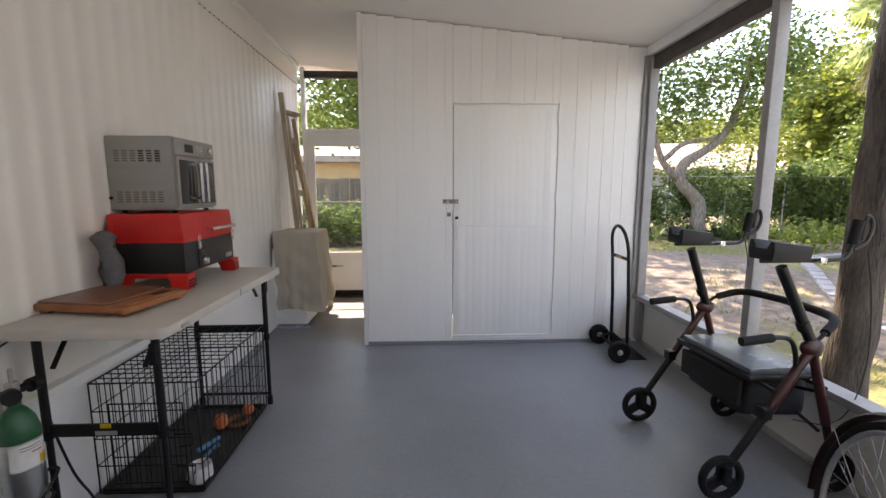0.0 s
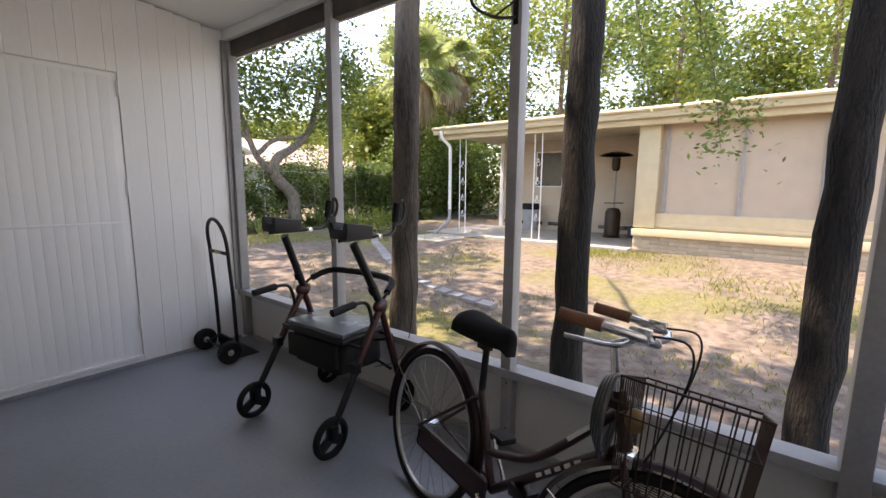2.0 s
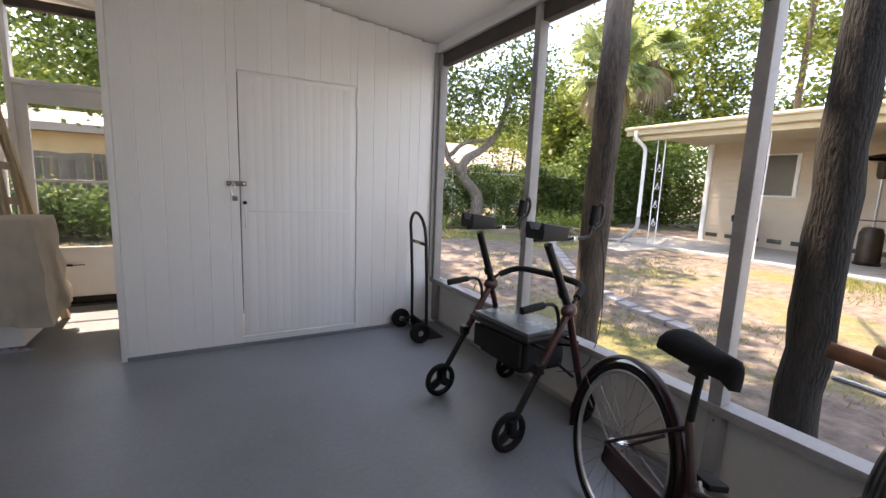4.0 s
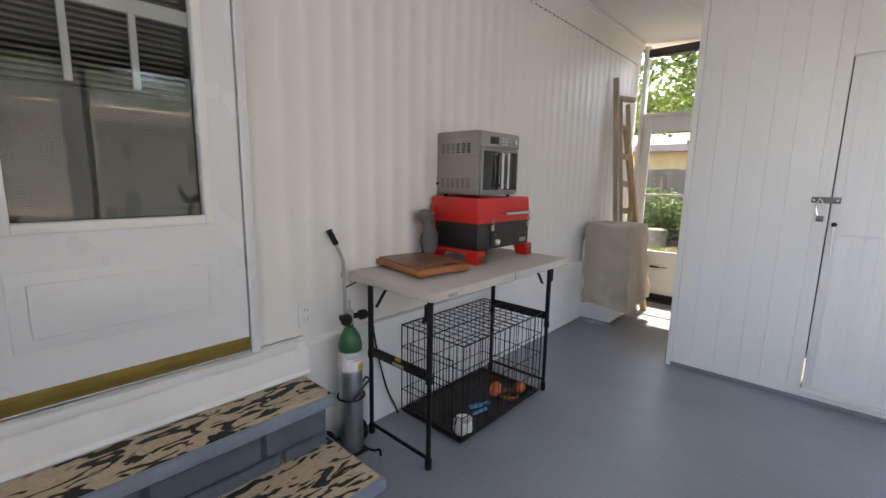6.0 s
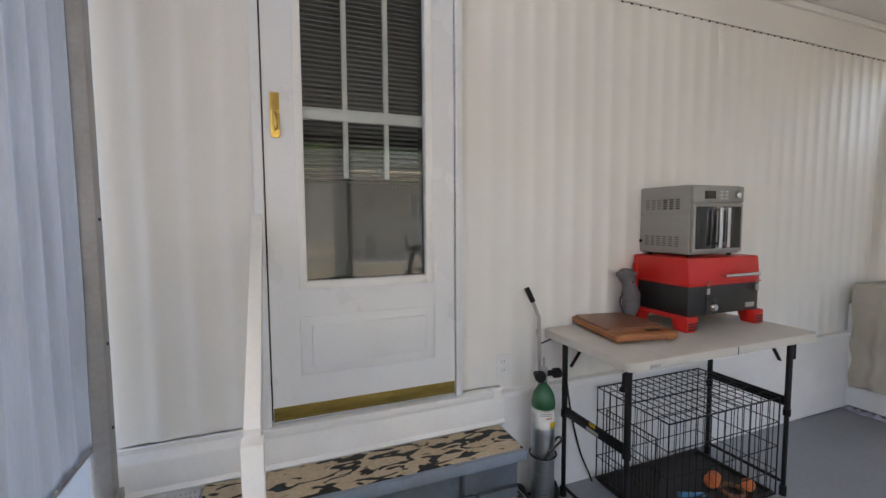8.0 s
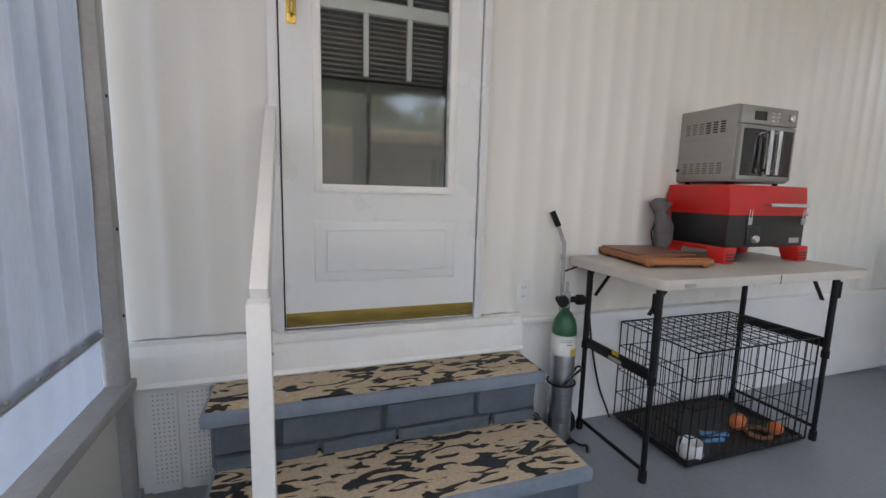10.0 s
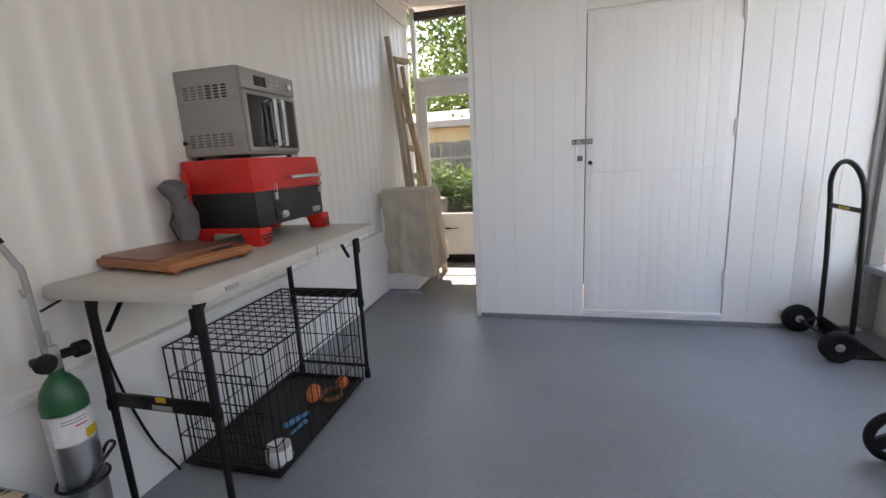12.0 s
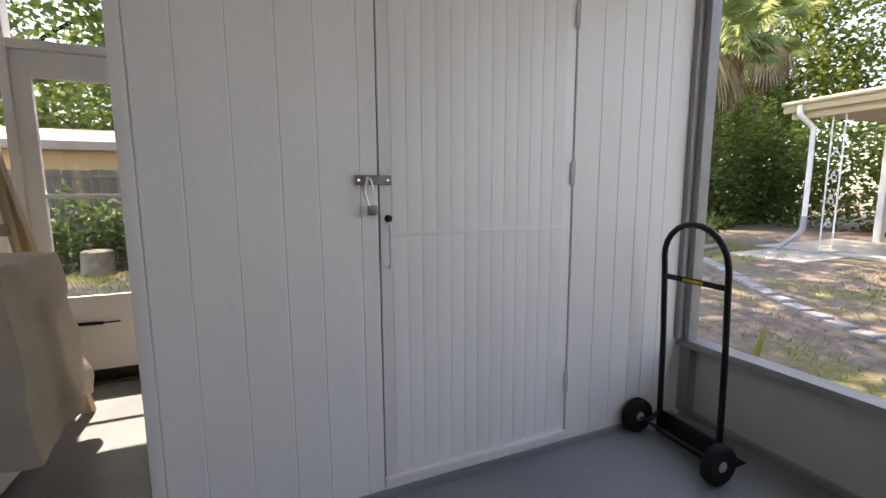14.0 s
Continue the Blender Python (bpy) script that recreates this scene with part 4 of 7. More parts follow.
lathe(bm, [(0.045, 0), (0.055, 0.02), (0.05, 0.075), (0.046, 0.075), (0.045, 0.02), (0.0, 0.012)], 22)
solid("white_bowl", bm, WHITEP, "small white plastic cup on the crate tray", "bowl", m=pose(0.435, 2.25, 0.0125))


def text_mesh(body, size, thick=0.0006):
    cu = bpy.data.curves.new("text", "FONT")
    cu.body, cu.size, cu.extrude, cu.align_x = body, size, thick, "CENTER"
    ob = bpy.data.objects.new("text", cu)
    me = bpy.data.meshes.new_from_object(ob)
    bpy.data.objects.remove(ob)
    return me


def oxygen():
    o = thing("oxygen_cylinder", "silver oxygen cylinder with green shoulder on a small cart", "gas cylinder", pose(0.135, 1.755, 0))
    r = 0.056
    bm = B()
    lathe(bm, [(r - 0.008, 0.02), (r, 0.03), (r, 0.535)], 32)
    body = part("body", bm, ALU, o, "brushed aluminium body")
    bm = B()
    lathe(bm, [(r, 0.535), (r + 0.0004, 0.56), (r - 0.008, 0.60), (0.030, 0.632), (0.018, 0.645), (0.018, 0.66)], 32)
    part("shoulder", bm, GREEN, o, "green painted shoulder")
    bm = B()
    lathe(bm, [(r + 0.0008, 0.44), (r + 0.0008, 0.53)], 32)
    drop = [f for f in bm.faces if len(f.verts) > 4 or f.calc_center_median().x < 0.012 or f.calc_center_median().y > 0.045]
    bmesh.ops.delete(bm, geom=drop, context="FACES")
    part("label", bm, PAPER, o, "white paper label")
    bm = B()
    lathe(bm, [(r + 0.0014, 0.445), (r + 0.0014, 0.475)], 32)
    drop = [f for f in bm.faces if len(f.verts) > 4 or f.calc_center_median().x < 0.04 or f.calc_center_median().y < 0.0]
    bmesh.ops.delete(bm, geom=drop, context="FACES")
    part("warning_sticker", bm, YELLOW, o, "yellow warning sticker")
    for z, a0, a1 in ((0.517, -50, 10), (0.508, -50, 10), (0.495, -20, 10)):
        bm = B()
        tube(bm, [((r + 0.001) * math.cos(radians(a)), (r + 0.001) * math.sin(radians(a)), z) for a in range(a0, a1 + 1, 6)], 0.0022, 5)
        part("label_bar", bm, RED if z < 0.5 else GREY, o)
    bm = B()
    box(bm, -0.014, 0.014, -0.014, 0.014, 0.655, 0.73, bev=0.004)
    vl = part("valve", bm, STEEL, o)
    bm = B()
    lathe(bm, [(0.026, 0), (0.026, 0.022)], 18, pose(0.02, -0.03, 0.695, 0, 90, -40))
    part("gauge", bm, BLACK, vl, "round black gauge")
    part("regulator", tubed([(0.0, -0.05, 0.70), (0.0, 0.075, 0.69)], 0.014, 10), BLACK, vl)
    part("regulator_knob", tubed([(0.0, 0.06, 0.69), (0.0, 0.09, 0.688)], 0.024, 12), BLACK, vl)
    part("stem", tubed([(0, 0, 0.73), (0, 0, 0.775)], 0.006, 8), STEEL, vl)
    # cart
    pts = smooth_line([(-0.075, 0.03, 0.03), (-0.085, 0.035, 0.5), (-0.10, 0.04, 0.9), (-0.11, 0.035, 0.96), (-0.13, 0.015, 1.03), (-0.142, 0.0, 1.07)], 4)
    fr = part("cart_mast", tubed(pts, 0.009, 8), GREY, o, "grey steel cart mast")
    part("grip", tubed([(-0.127, 0.02, 1.02), (-0.148, -0.006, 1.09)], 0.014, 10), RUBBER, fr, "black rubber grip")
    part("hook", tubed(smooth_line([(-0.098, 0.04, 0.88), (-0.085, 0.02, 0.865), (-0.08, 0.012, 0.89)], 4), 0.004, 6), GREY, fr)
    for z in (0.30,):
        pts = [((r + 0.008) * math.cos(radians(a)), (r + 0.008) * math.sin(radians(a)), z) for a in range(0, 360, 15)]
        part("hoop", tubed(pts, 0.005, 6, closed=True), BLACK, o, "black wire hoop")
        part("hoop_handle", tubed(smooth_line([(r, -0.03, z), (r + 0.01, 0.02, z + 0.055), (r - 0.01, 0.075, z + 0.07), (0.0, 0.085, z + 0.06), (-0.02, 0.062, z)], 4), 0.005, 6), BLACK, o)
    part("foot_plate", boxed(-0.06, 0.06, -0.06, 0.06, 0.008, 0.02, bev=0.003), BLACK, o)
    part("axle", tubed([(-0.06, -0.085, 0.06), (-0.06, 0.085, 0.06)], 0.006, 8), BLACK, o)
    for y in (-0.09, 0.09):
        bm = B()
        lathe(bm, [(0.02, -0.012), (0.055, -0.014), (0.06, 0), (0.055, 0.014), (0.02, 0.012)], 22, pose(-0.06, y, 0.06, 90, 0, 0))
        part("wheel", bm, RUBBER, o)
    part("stand_leg", tubed(smooth_line([(0.0, 0.04, 0.015), (0.09, 0.06, 0.02), (0.12, 0.075, 0.03), (0.125, 0.077, 0.0)], 4), 0.006, 6), BLACK, o)


oxygen()


def outlet():
    o = thing("wall_outlet", "white duplex socket on the ribbed siding", "socket", pose(-0.0275, 1.62, 0.70))
    part("plate", boxed(0, 0.006, -0.036, 0.036, -0.058, 0.058, bev=0.003), WHITEP, o)
    for z in (-0.022, 0.022):
        s = part("receptacle", boxed(0.005, 0.009, -0.017, 0.017, z - 0.014, z + 0.014, bev=0.003), WHITEP, o)
        for y in (-0.007, 0.007):
            part("slot", boxed(0.0088, 0.0094, y - 0.0012, y + 0.0012, z - 0.004, z + 0.006), BLACK, s)


outlet()


def covered_unit():
    c = thing("covered_appliance", "white cabinet under a draped beige cloth cover", "appliance", pose(0.225, 4.79, -0.012))
    part("cabinet", boxed(-0.235, 0.085, -0.232, 0.20, 0.03, 0.80, bev=0.012), WHITEP, c, "white metal cabinet")
    bm = B()
    hx, hy, top = 0.218, 0.262, 0.955
    ring_n, rows = 96, 26
    g = []
    for j in range(rows + 1):
        v = j / rows
        row = []
        for i in range(ring_n):
            a = 2 * math.pi * i / ring_n
            ca, sa = math.cos(a), math.sin(a)
            k = 1 / max(abs(ca), abs(sa)) ** 0.88
            flare = 1.0 + (0.02 + 0.30 * max(0, ca)) * v ** 1.6
            fold = 0.015 * v * (math.sin(a * 7 + 1.3 * v) + 0.6 * math.sin(a * 15 + 2)) + 0.007 * math.sin(v * 21 + 2.2 * math.sin(a * 2))
            z = top - 0.78 * v + 0.030 * v * math.sin(a * 3 + 0.8) + 0.05 * v * max(0, ca)
            if v < 0.12:
                z = top - 0.06 * (v / 0.12) ** 2
                flare *= 0.93 + 0.07 * (v / 0.12)
            x = hx * k * ca * flare + fold * ca
            y = hy * k * sa * flare + fold * sa
            row.append(bm.verts.new((max(x, -0.215), y, z)))
        g.append(row)
    for j in range(rows):
        for i in range(ring_n):
            bm.faces.new((g[j][i], g[j][(i + 1) % ring_n], g[j + 1][(i + 1) % ring_n], g[j + 1][i]))
    cen = bm.verts.new((0, 0, top - 0.012))
    for i in range(ring_n):
        bm.faces.new((cen, g[0][(i + 1) % ring_n], g[0][i]))
    for v in bm.verts:
        v.co += Vector((noise.noise(v.co * 7), noise.noise(v.co * 7 + Vector((5, 0, 0))), 0.5 * noise.noise(v.co * 9))) * 0.02
    part("cover", bm, TAN, c, "wrinkled beige cloth cover", 70)
    bm = B()
    cloth = []
    for i in range(37):
        row = []
        for j in range(9):
            u, w = i / 36, -1 + j / 4
            end = math.sin(math.pi * min(max(u, 0.02), 0.98)) ** 0.4
            fold = 0.7 + 0.3 * math.sin(u * 44 + w * 1.7)
            row.append(bm.verts.new((-0.25 + u * 0.38, -0.235 + w * 0.032 * end + 0.01 * math.sin(u * 13),
                                     0.002 + 0.034 * (1 - w * w) * end * fold)))
        cloth.append(row)
    for i in range(36):
        for j in range(8):
            bm.faces.new((cloth[i][j], cloth[i + 1][j], cloth[i + 1][j + 1], cloth[i][j + 1]))
    bm.faces.new([r[0] for r in cloth][::-1] + [r[8] for r in cloth])
    part("floor_cloth", bm, LILAC, c, "lilac cloth bunched under the cabinet")


covered_unit()


def beam(bm, a, b, w, t, twist=0.0):
    a, b = Vector(a), Vector(b)
    d = b - a
    m = Matrix.Translation((a + b) / 2) @ d.to_track_quat("Z", "Y").to_matrix().to_4x4() @ pose(0, 0, 0, 0, 0, twist)
    vs = box(bm, -w / 2, w / 2, -t / 2, t / 2, -d.length / 2, d.length / 2, bev=0.003)
    bmesh.ops.transform(bm, matrix=m, verts=list(vs))


bm = B()
beam(bm, (0.17, 5.08, -0.01), (0.012, 5.016, 2.345), 0.05, 0.030, 60)
solid("timber_plank", bm, PINE2, "weathered long plank leaning on the siding", "plank")
bm = B()
beam(bm, (0.37, 5.34, -0.01), (0.065, 5.25, 1.86), 0.06, 0.036, 60)
solid("timber_plank", bm, PINE, "pale pine plank leaning on the siding", "plank")


def ladder():
    l = thing("wooden_ladder", "old grey wooden ladder leaning in the passage", "ladder")
    p = ((0.20, 5.16, -0.01), (0.015, 5.17, 2.14)), ((0.29, 5.27, -0.01), (0.055, 5.26, 2.12))
    for k, (a, b) in enumerate(p):
        bm = B()
        beam(bm, a, b, 0.058, 0.026, 35)
        part("rail", bm, (PINE2, PINE)[k], l)
    for k in range(7):
        t = 0.1 + 0.13 * k
        a = Vector(p[0][0]).lerp(Vector(p[0][1]), t)
        b = Vector(p[1][0]).lerp(Vector(p[1][1]), t)
        bm = B()
        beam(bm, a, b, 0.03, 0.06, 0)
        part("rung", bm, PINE2, l)
    bm = B()
    beam(bm, (-0.01, 5.15, 2.175), (0.10, 5.29, 2.16), 0.09, 0.04, 0)
    part("top_cap", bm, PINE2, l)


ladder()


def mat_rug():
    m = thing("door_mat", "black and white patterned mat on the porch floor", "mat", pose(0.855, 1.0, 0, 0, 0, 0))
    part("base", boxed(-0.22, 0.22, -0.36, 0.36, 0.0, 0.006, bev=0.002), mat("pale grey weave", (0.46, 0.45, 0.47), 0.9, var=0.1, scale=30, bump=0.4, bscale=300), m, "pale grey woven base")
    for k in range(9):
        y = -0.34 + k * 0.08
        for s in (-1, 1):
            bm = B()
            slab(bm, [(0.0, y), (0.0, y + 0.028), (s * 0.20, y + 0.098), (s * 0.20, y + 0.07)], 0.0062, 0.0072)
            part("stripe", bm, BLACK, m)


mat_rug()

# ---- hand truck, walker, bicycle ----
MAROON = mat("maroon enamel", (0.05, 0.009, 0.009), 0.3, var=0.2, scale=14)
SEATV = mat("black vinyl", (0.008, 0.008, 0.009), 0.6, var=0.2, scale=12, bump=0.1)
NYLON = mat("black nylon", (0.006, 0.006, 0.0065), 0.85, var=0.3, scale=18, bump=0.3)
RIM = mat("dull rim", (0.55, 0.54, 0.52), 0.35, metal=1.0, var=0.15)
TAPE = mat("brown bar tape", (0.19, 0.085, 0.045), 0.7, var=0.2, scale=20, bump=0.3)
RUSTY = mat("rusty wire", (0.05, 0.028, 0.019), 0.7, metal=0.4, var=0.4, scale=30)


def wheel_parts(parent, c, radius, width, axis_rz, tyre_r, spokes, spoke_r=0.008, hub_r=0.018, rim_mat=BLACK):
    """A wheel whose axle lies along x before turning by axis_rz."""
    w = new("wheel")
    w.parent = parent
    w.matrix_basis = pose(*c, 0, 0, axis_rz)
    rr = radius - tyre_r
    pts = [(0, rr * math.cos(a), rr * math.sin(a)) for a in [2 * math.pi * k / 36 for k in range(36)]]
    bm = B()
    tube(bm, pts, tyre_r, 10, closed=True)
    for v in bm.verts:
        v.co.x *= width / (2 * tyre_r)
    return w, bm, rr


def dolly():
    d = thing("hand_truck", "black tubular hand truck standing in the corner", "hand truck", pose(3.072, 3.742, 0, 0, 0, -92))
    # local x runs along the axle, y towards the toe plate
    w = 0.155
    lean = 0.03
    bars = [(-w, lean, 0.06), (-w, 0.02, 0.5), (-w, 0.0, 0.86)]
    arch = [(-w * math.cos(radians(a)), -0.005 - 0.02 * math.sin(radians(a)), 0.90 + 0.165 * math.sin(radians(a))) for a in range(0, 181, 15)]
    pts = bars + arch + [(w, 0.0, 0.86), (w, 0.02, 0.5), (w, lean, 0.06)]
    part("frame", tubed(pts, 0.0135, 10), BLACK, d, "bent black tube frame")
    part("cross_bar", boxed(-w, w, -0.006, 0.006, 0.80, 0.825, bev=0.002), BLACK, d)
    part("cross_bar", boxed(-w, w, 0.02, 0.034, 0.10, 0.135, bev=0.002), BLACK, d)
    part("toe_plate", boxed(-w - 0.02, w + 0.02, 0.035, 0.185, 0.005, 0.011, bev=0.002), BLACK, d, "flat steel toe plate")
    part("toe_back", boxed(-w - 0.02, w + 0.02, 0.032, 0.040, 0.005, 0.10, bev=0.002), BLACK, d)
    part("axle", tubed([(-0.235, -0.055, 0.085), (0.235, -0.055, 0.085)], 0.008, 8), BLACK, d)
    for x in (-w, w):
        part("axle_bracket", tubed([(x, 0.03, 0.12), (x, -0.055, 0.085)], 0.010, 8), BLACK, d)
    for x in (-0.215, 0.215):
        bm = B()
        lathe(bm, [(0.048, -0.02), (0.072, -0.026), (0.084, -0.018), (0.087, 0.0), (0.084, 0.018), (0.072, 0.026), (0.048, 0.02)], 30, pose(x, -0.055, 0.087, 0, 90, 0))
        ty = part("wheel", bm, RUBBER, d, "solid black rubber wheel")
        bm = B()
        lathe(bm, [(0.010, -0.028), (0.016, -0.026), (0.030, -0.014), (0.049, -0.016), (0.049, 0.016), (0.030, 0.014), (0.016, 0.026), (0.010, 0.028)], 24, pose(x, -0.055, 0.087, 0, 90, 0))
        part("hub", bm, GREY, ty, "grey steel hub")
    part("label_strip", boxed(-0.05, 0.05, -0.0085, -0.0065, 0.806, 0.82), YELLOW, d, "faded label strip")


dolly()


def walker():
    """Local frame: x across, y along the way it is pushed; the arm troughs stand over the front legs."""
    k = thing("rollator_walker", "black and maroon rollator walker with forearm troughs and seat", "walker", WALKER)
    W = 0.325
    for s in (-1, 1):
        x = s * W
        A = Vector((x, 0.0, 0.685))                       # maroon joint
        Fw, Bw = Vector((x, -0.36, 0.105)), Vector((x, 0.185, 0.095))
        f = part("side_frame", tubed([A, A.lerp(Fw, 0.55)], 0.020, 10), MAROON, k, "maroon side tube")
        part("long_leg", tubed([A.lerp(Fw, 0.45), Fw + Vector((0, 0.01, 0.03))], 0.0175, 10), BLACK, f)
        part("leg_clamp", boxed(x - 0.024, x + 0.024, -0.215, -0.170, 0.375, 0.43, bev=0.005), BLACK, f)
        part("short_leg", tubed([A, A.lerp(Bw, 0.6)], 0.019, 10), MAROON, k, "maroon rear tube")
        part("short_leg_end", tubed([A.lerp(Bw, 0.55), Bw], 0.016, 10), BLACK, k)
        bm = B()
        ball(bm, A, 0.036, (0.8, 1.5, 1.1))
        part("joint", bm, MAROON, k, "maroon moulded joint")
        # upright post with forearm trough
        T = Vector((x, -0.145, 1.03))
        part("upright", tubed([A + Vector((0, 0.02, -0.03)), T], 0.022, 10), BLACK, k, "black telescopic upright")
        part("height_collar", tubed([A.lerp(T, 0.22), A.lerp(T, 0.32)], 0.027, 10), BLACK, k)
        bar = part("arm_bar", tubed(smooth_line([(x, -0.24, 1.055), (x, 0.07, 1.055), (x, 0.145, 1.065), (x, 0.17, 1.11), (x, 0.185, 1.20)], 4), 0.009, 8), BLACK, k)
        part("hand_grip", tubed([(x, 0.172, 1.12), (x, 0.190, 1.225)], 0.021, 10), RUBBER, bar, "upright rubber grip")
        part("brake_lever", tubed(smooth_line([(x, 0.18, 1.10), (x, 0.235, 1.13), (x, 0.255, 1.19), (x, 0.243, 1.235), (x, 0.222, 1.225), (x, 0.212, 1.14)], 4), 0.009, 8), BLACK, bar)
        part("clamp_knob", boxed(x + 0.01, x + 0.035, 0.0, 0.03, 1.045, 1.07, bev=0.005), CHROME, bar)
        # padded forearm trough, hollowed along its top
        bm = B()
        slab(bm, [(x - 0.058, 1.062), (x + 0.058, 1.062), (x + 0.066, 1.10), (x + 0.062, 1.142), (x + 0.044, 1.146), (x + 0.026, 1.112), (x - 0.026, 1.112), (x - 0.044, 1.146), (x - 0.062, 1.142), (x - 0.066, 1.10)], -0.245, -0.07, "y", bev=0.007)
        for v in bm.verts:
            if v.co.y > -0.10 and v.co.z > 1.12:
                v.co.z -= 0.022
        part("forearm_trough", bm, SEATV, k, "padded black forearm trough", 50)
        # low push handle at the other side
        part("push_handle", tubed(smooth_line([(x, -0.06, 0.55), (x, -0.075, 0.66), (x, -0.11, 0.725), (x, -0.20, 0.735), (x, -0.31, 0.725)], 4), 0.010, 8), BLACK, k)
        part("push_grip", tubed([(x, -0.19, 0.735), (x, -0.33, 0.722)], 0.019, 10), RUBBER, k, "ribbed black grip")
        part("brake_cable", tubed(smooth_line([(x, 0.20, 1.10), (x, 0.25, 0.88), (x, 0.27, 0.6), (x, 0.22, 0.40), (x, 0.12, 0.33), (x, -0.05, 0.36)], 6), 0.0025, 5), BLACK, k)
        # wheels with three spokes
        for c, r in ((Fw, 0.105), (Bw, 0.095)):
            bm = B()
            tube(bm, [(c.x, c.y + (r - 0.017) * math.cos(t), c.z + (r - 0.017) * math.sin(t)) for t in [2 * math.pi * q / 32 for q in range(32)]], 0.017, 8, closed=True)
            wl = part("wheel", bm, RUBBER, k)
            bm = B()
            for q in range(3):
                t = radians(90 + 120 * q)
                beam(bm, c, (c.x, c.y + (r - 0.02) * math.cos(t), c.z + (r - 0.02) * math.sin(t)), 0.05, 0.016, 90)
            part("spokes", bm, BLACK, wl)
            part("hub", tubed([(c.x - 0.022, c.y, c.z), (c.x + 0.022, c.y, c.z)], 0.017, 12), BLACK, wl)
            part("fork", boxed(c.x - 0.026, c.x + 0.026, c.y - 0.012, c.y + 0.018, c.z + 0.0, c.z + 0.055, bev=0.006) if c is Bw else boxed(c.x - 0.026, c.x + 0.026, c.y - 0.01, c.y + 0.03, c.z - 0.01, c.z + 0.06, bev=0.006), BLACK, k)
    # the arm posts lean in towards their tops
    for o in k.children:
        if o.name.split(".")[0] in ("upright", "height_collar", "arm_bar", "forearm_trough"):
            for e in [o] + list(o.children):
                for v in e.data.vertices:
                    v.co.x -= math.copysign(0.042, v.co.x) * min(1.0, max(0.0, (v.co.z - 0.66) / 0.37))
    # seat, bag, back bar
    bm = B()
    box(bm, -0.235, 0.235, -0.19, 0.135, 0.525, 0.557, bev=0.012)
    part("seat", bm, mat("grey seat vinyl", (0.10, 0.115, 0.13), 0.25, var=0.1), k, "smooth dark vinyl seat")
    part("seat_rim", boxed(-0.25, 0.25, -0.205, 0.15, 0.502, 0.528, bev=0.010), BLACK, k)
    for y in (-0.15, 0.09):
        part("seat_rail", tubed([(-W, y, 0.495), (W, y, 0.495)], 0.010, 8), BLACK, k)
    bm = B()
    box(bm, -0.215, 0.215, -0.18, 0.125, 0.31, 0.498, bev=0.035)
    for v in bm.verts:
        v.co += Vector((noise.noise(v.co * 9), noise.noise(v.co * 9 + Vector((3, 0, 0))), noise.noise(v.co * 9 + Vector((0, 3, 0))))) * 0.018
    bg = part("bag", bm, NYLON, k, "sagging black nylon bag", 60)
    part("bag_flap", boxed(-0.20, 0.20, -0.212, -0.188, 0.36, 0.49, bev=0.008), NYLON, bg)
    arc = [(-W, 0.0, 0.70), (-W * 0.98, 0.06, 0.745), (-W * 0.8, 0.16, 0.785), (-0.1, 0.205, 0.79), (0.1, 0.205, 0.79), (W * 0.8, 0.16, 0.785), (W * 0.98, 0.06, 0.745), (W, 0.0, 0.70)]
    bk = part("back_bar", tubed(smooth_line(arc, 5), 0.009, 8), BLACK, k)
    part("back_pad", tubed(smooth_line(arc[1:-1], 5), 0.019, 10), RUBBER, bk, "padded black back rest")
    part("cross_brace", tubed([(-W, 0.07, 0.48), (W, 0.08, 0.30)], 0.008, 8), BLACK, k)
    part("cross_brace", tubed([(-W, 0.08, 0.30), (W, 0.07, 0.48)], 0.008, 8), BLACK, k)


BIKEM = mat("dark maroon enamel", (0.035, 0.009, 0.009), 0.35, var=0.25, scale=14)
WALKER = pose(3.115, 2.375, 0, 0, 0, -90) @ pose(0, 0, 0, 0, 0, 3)
walker()


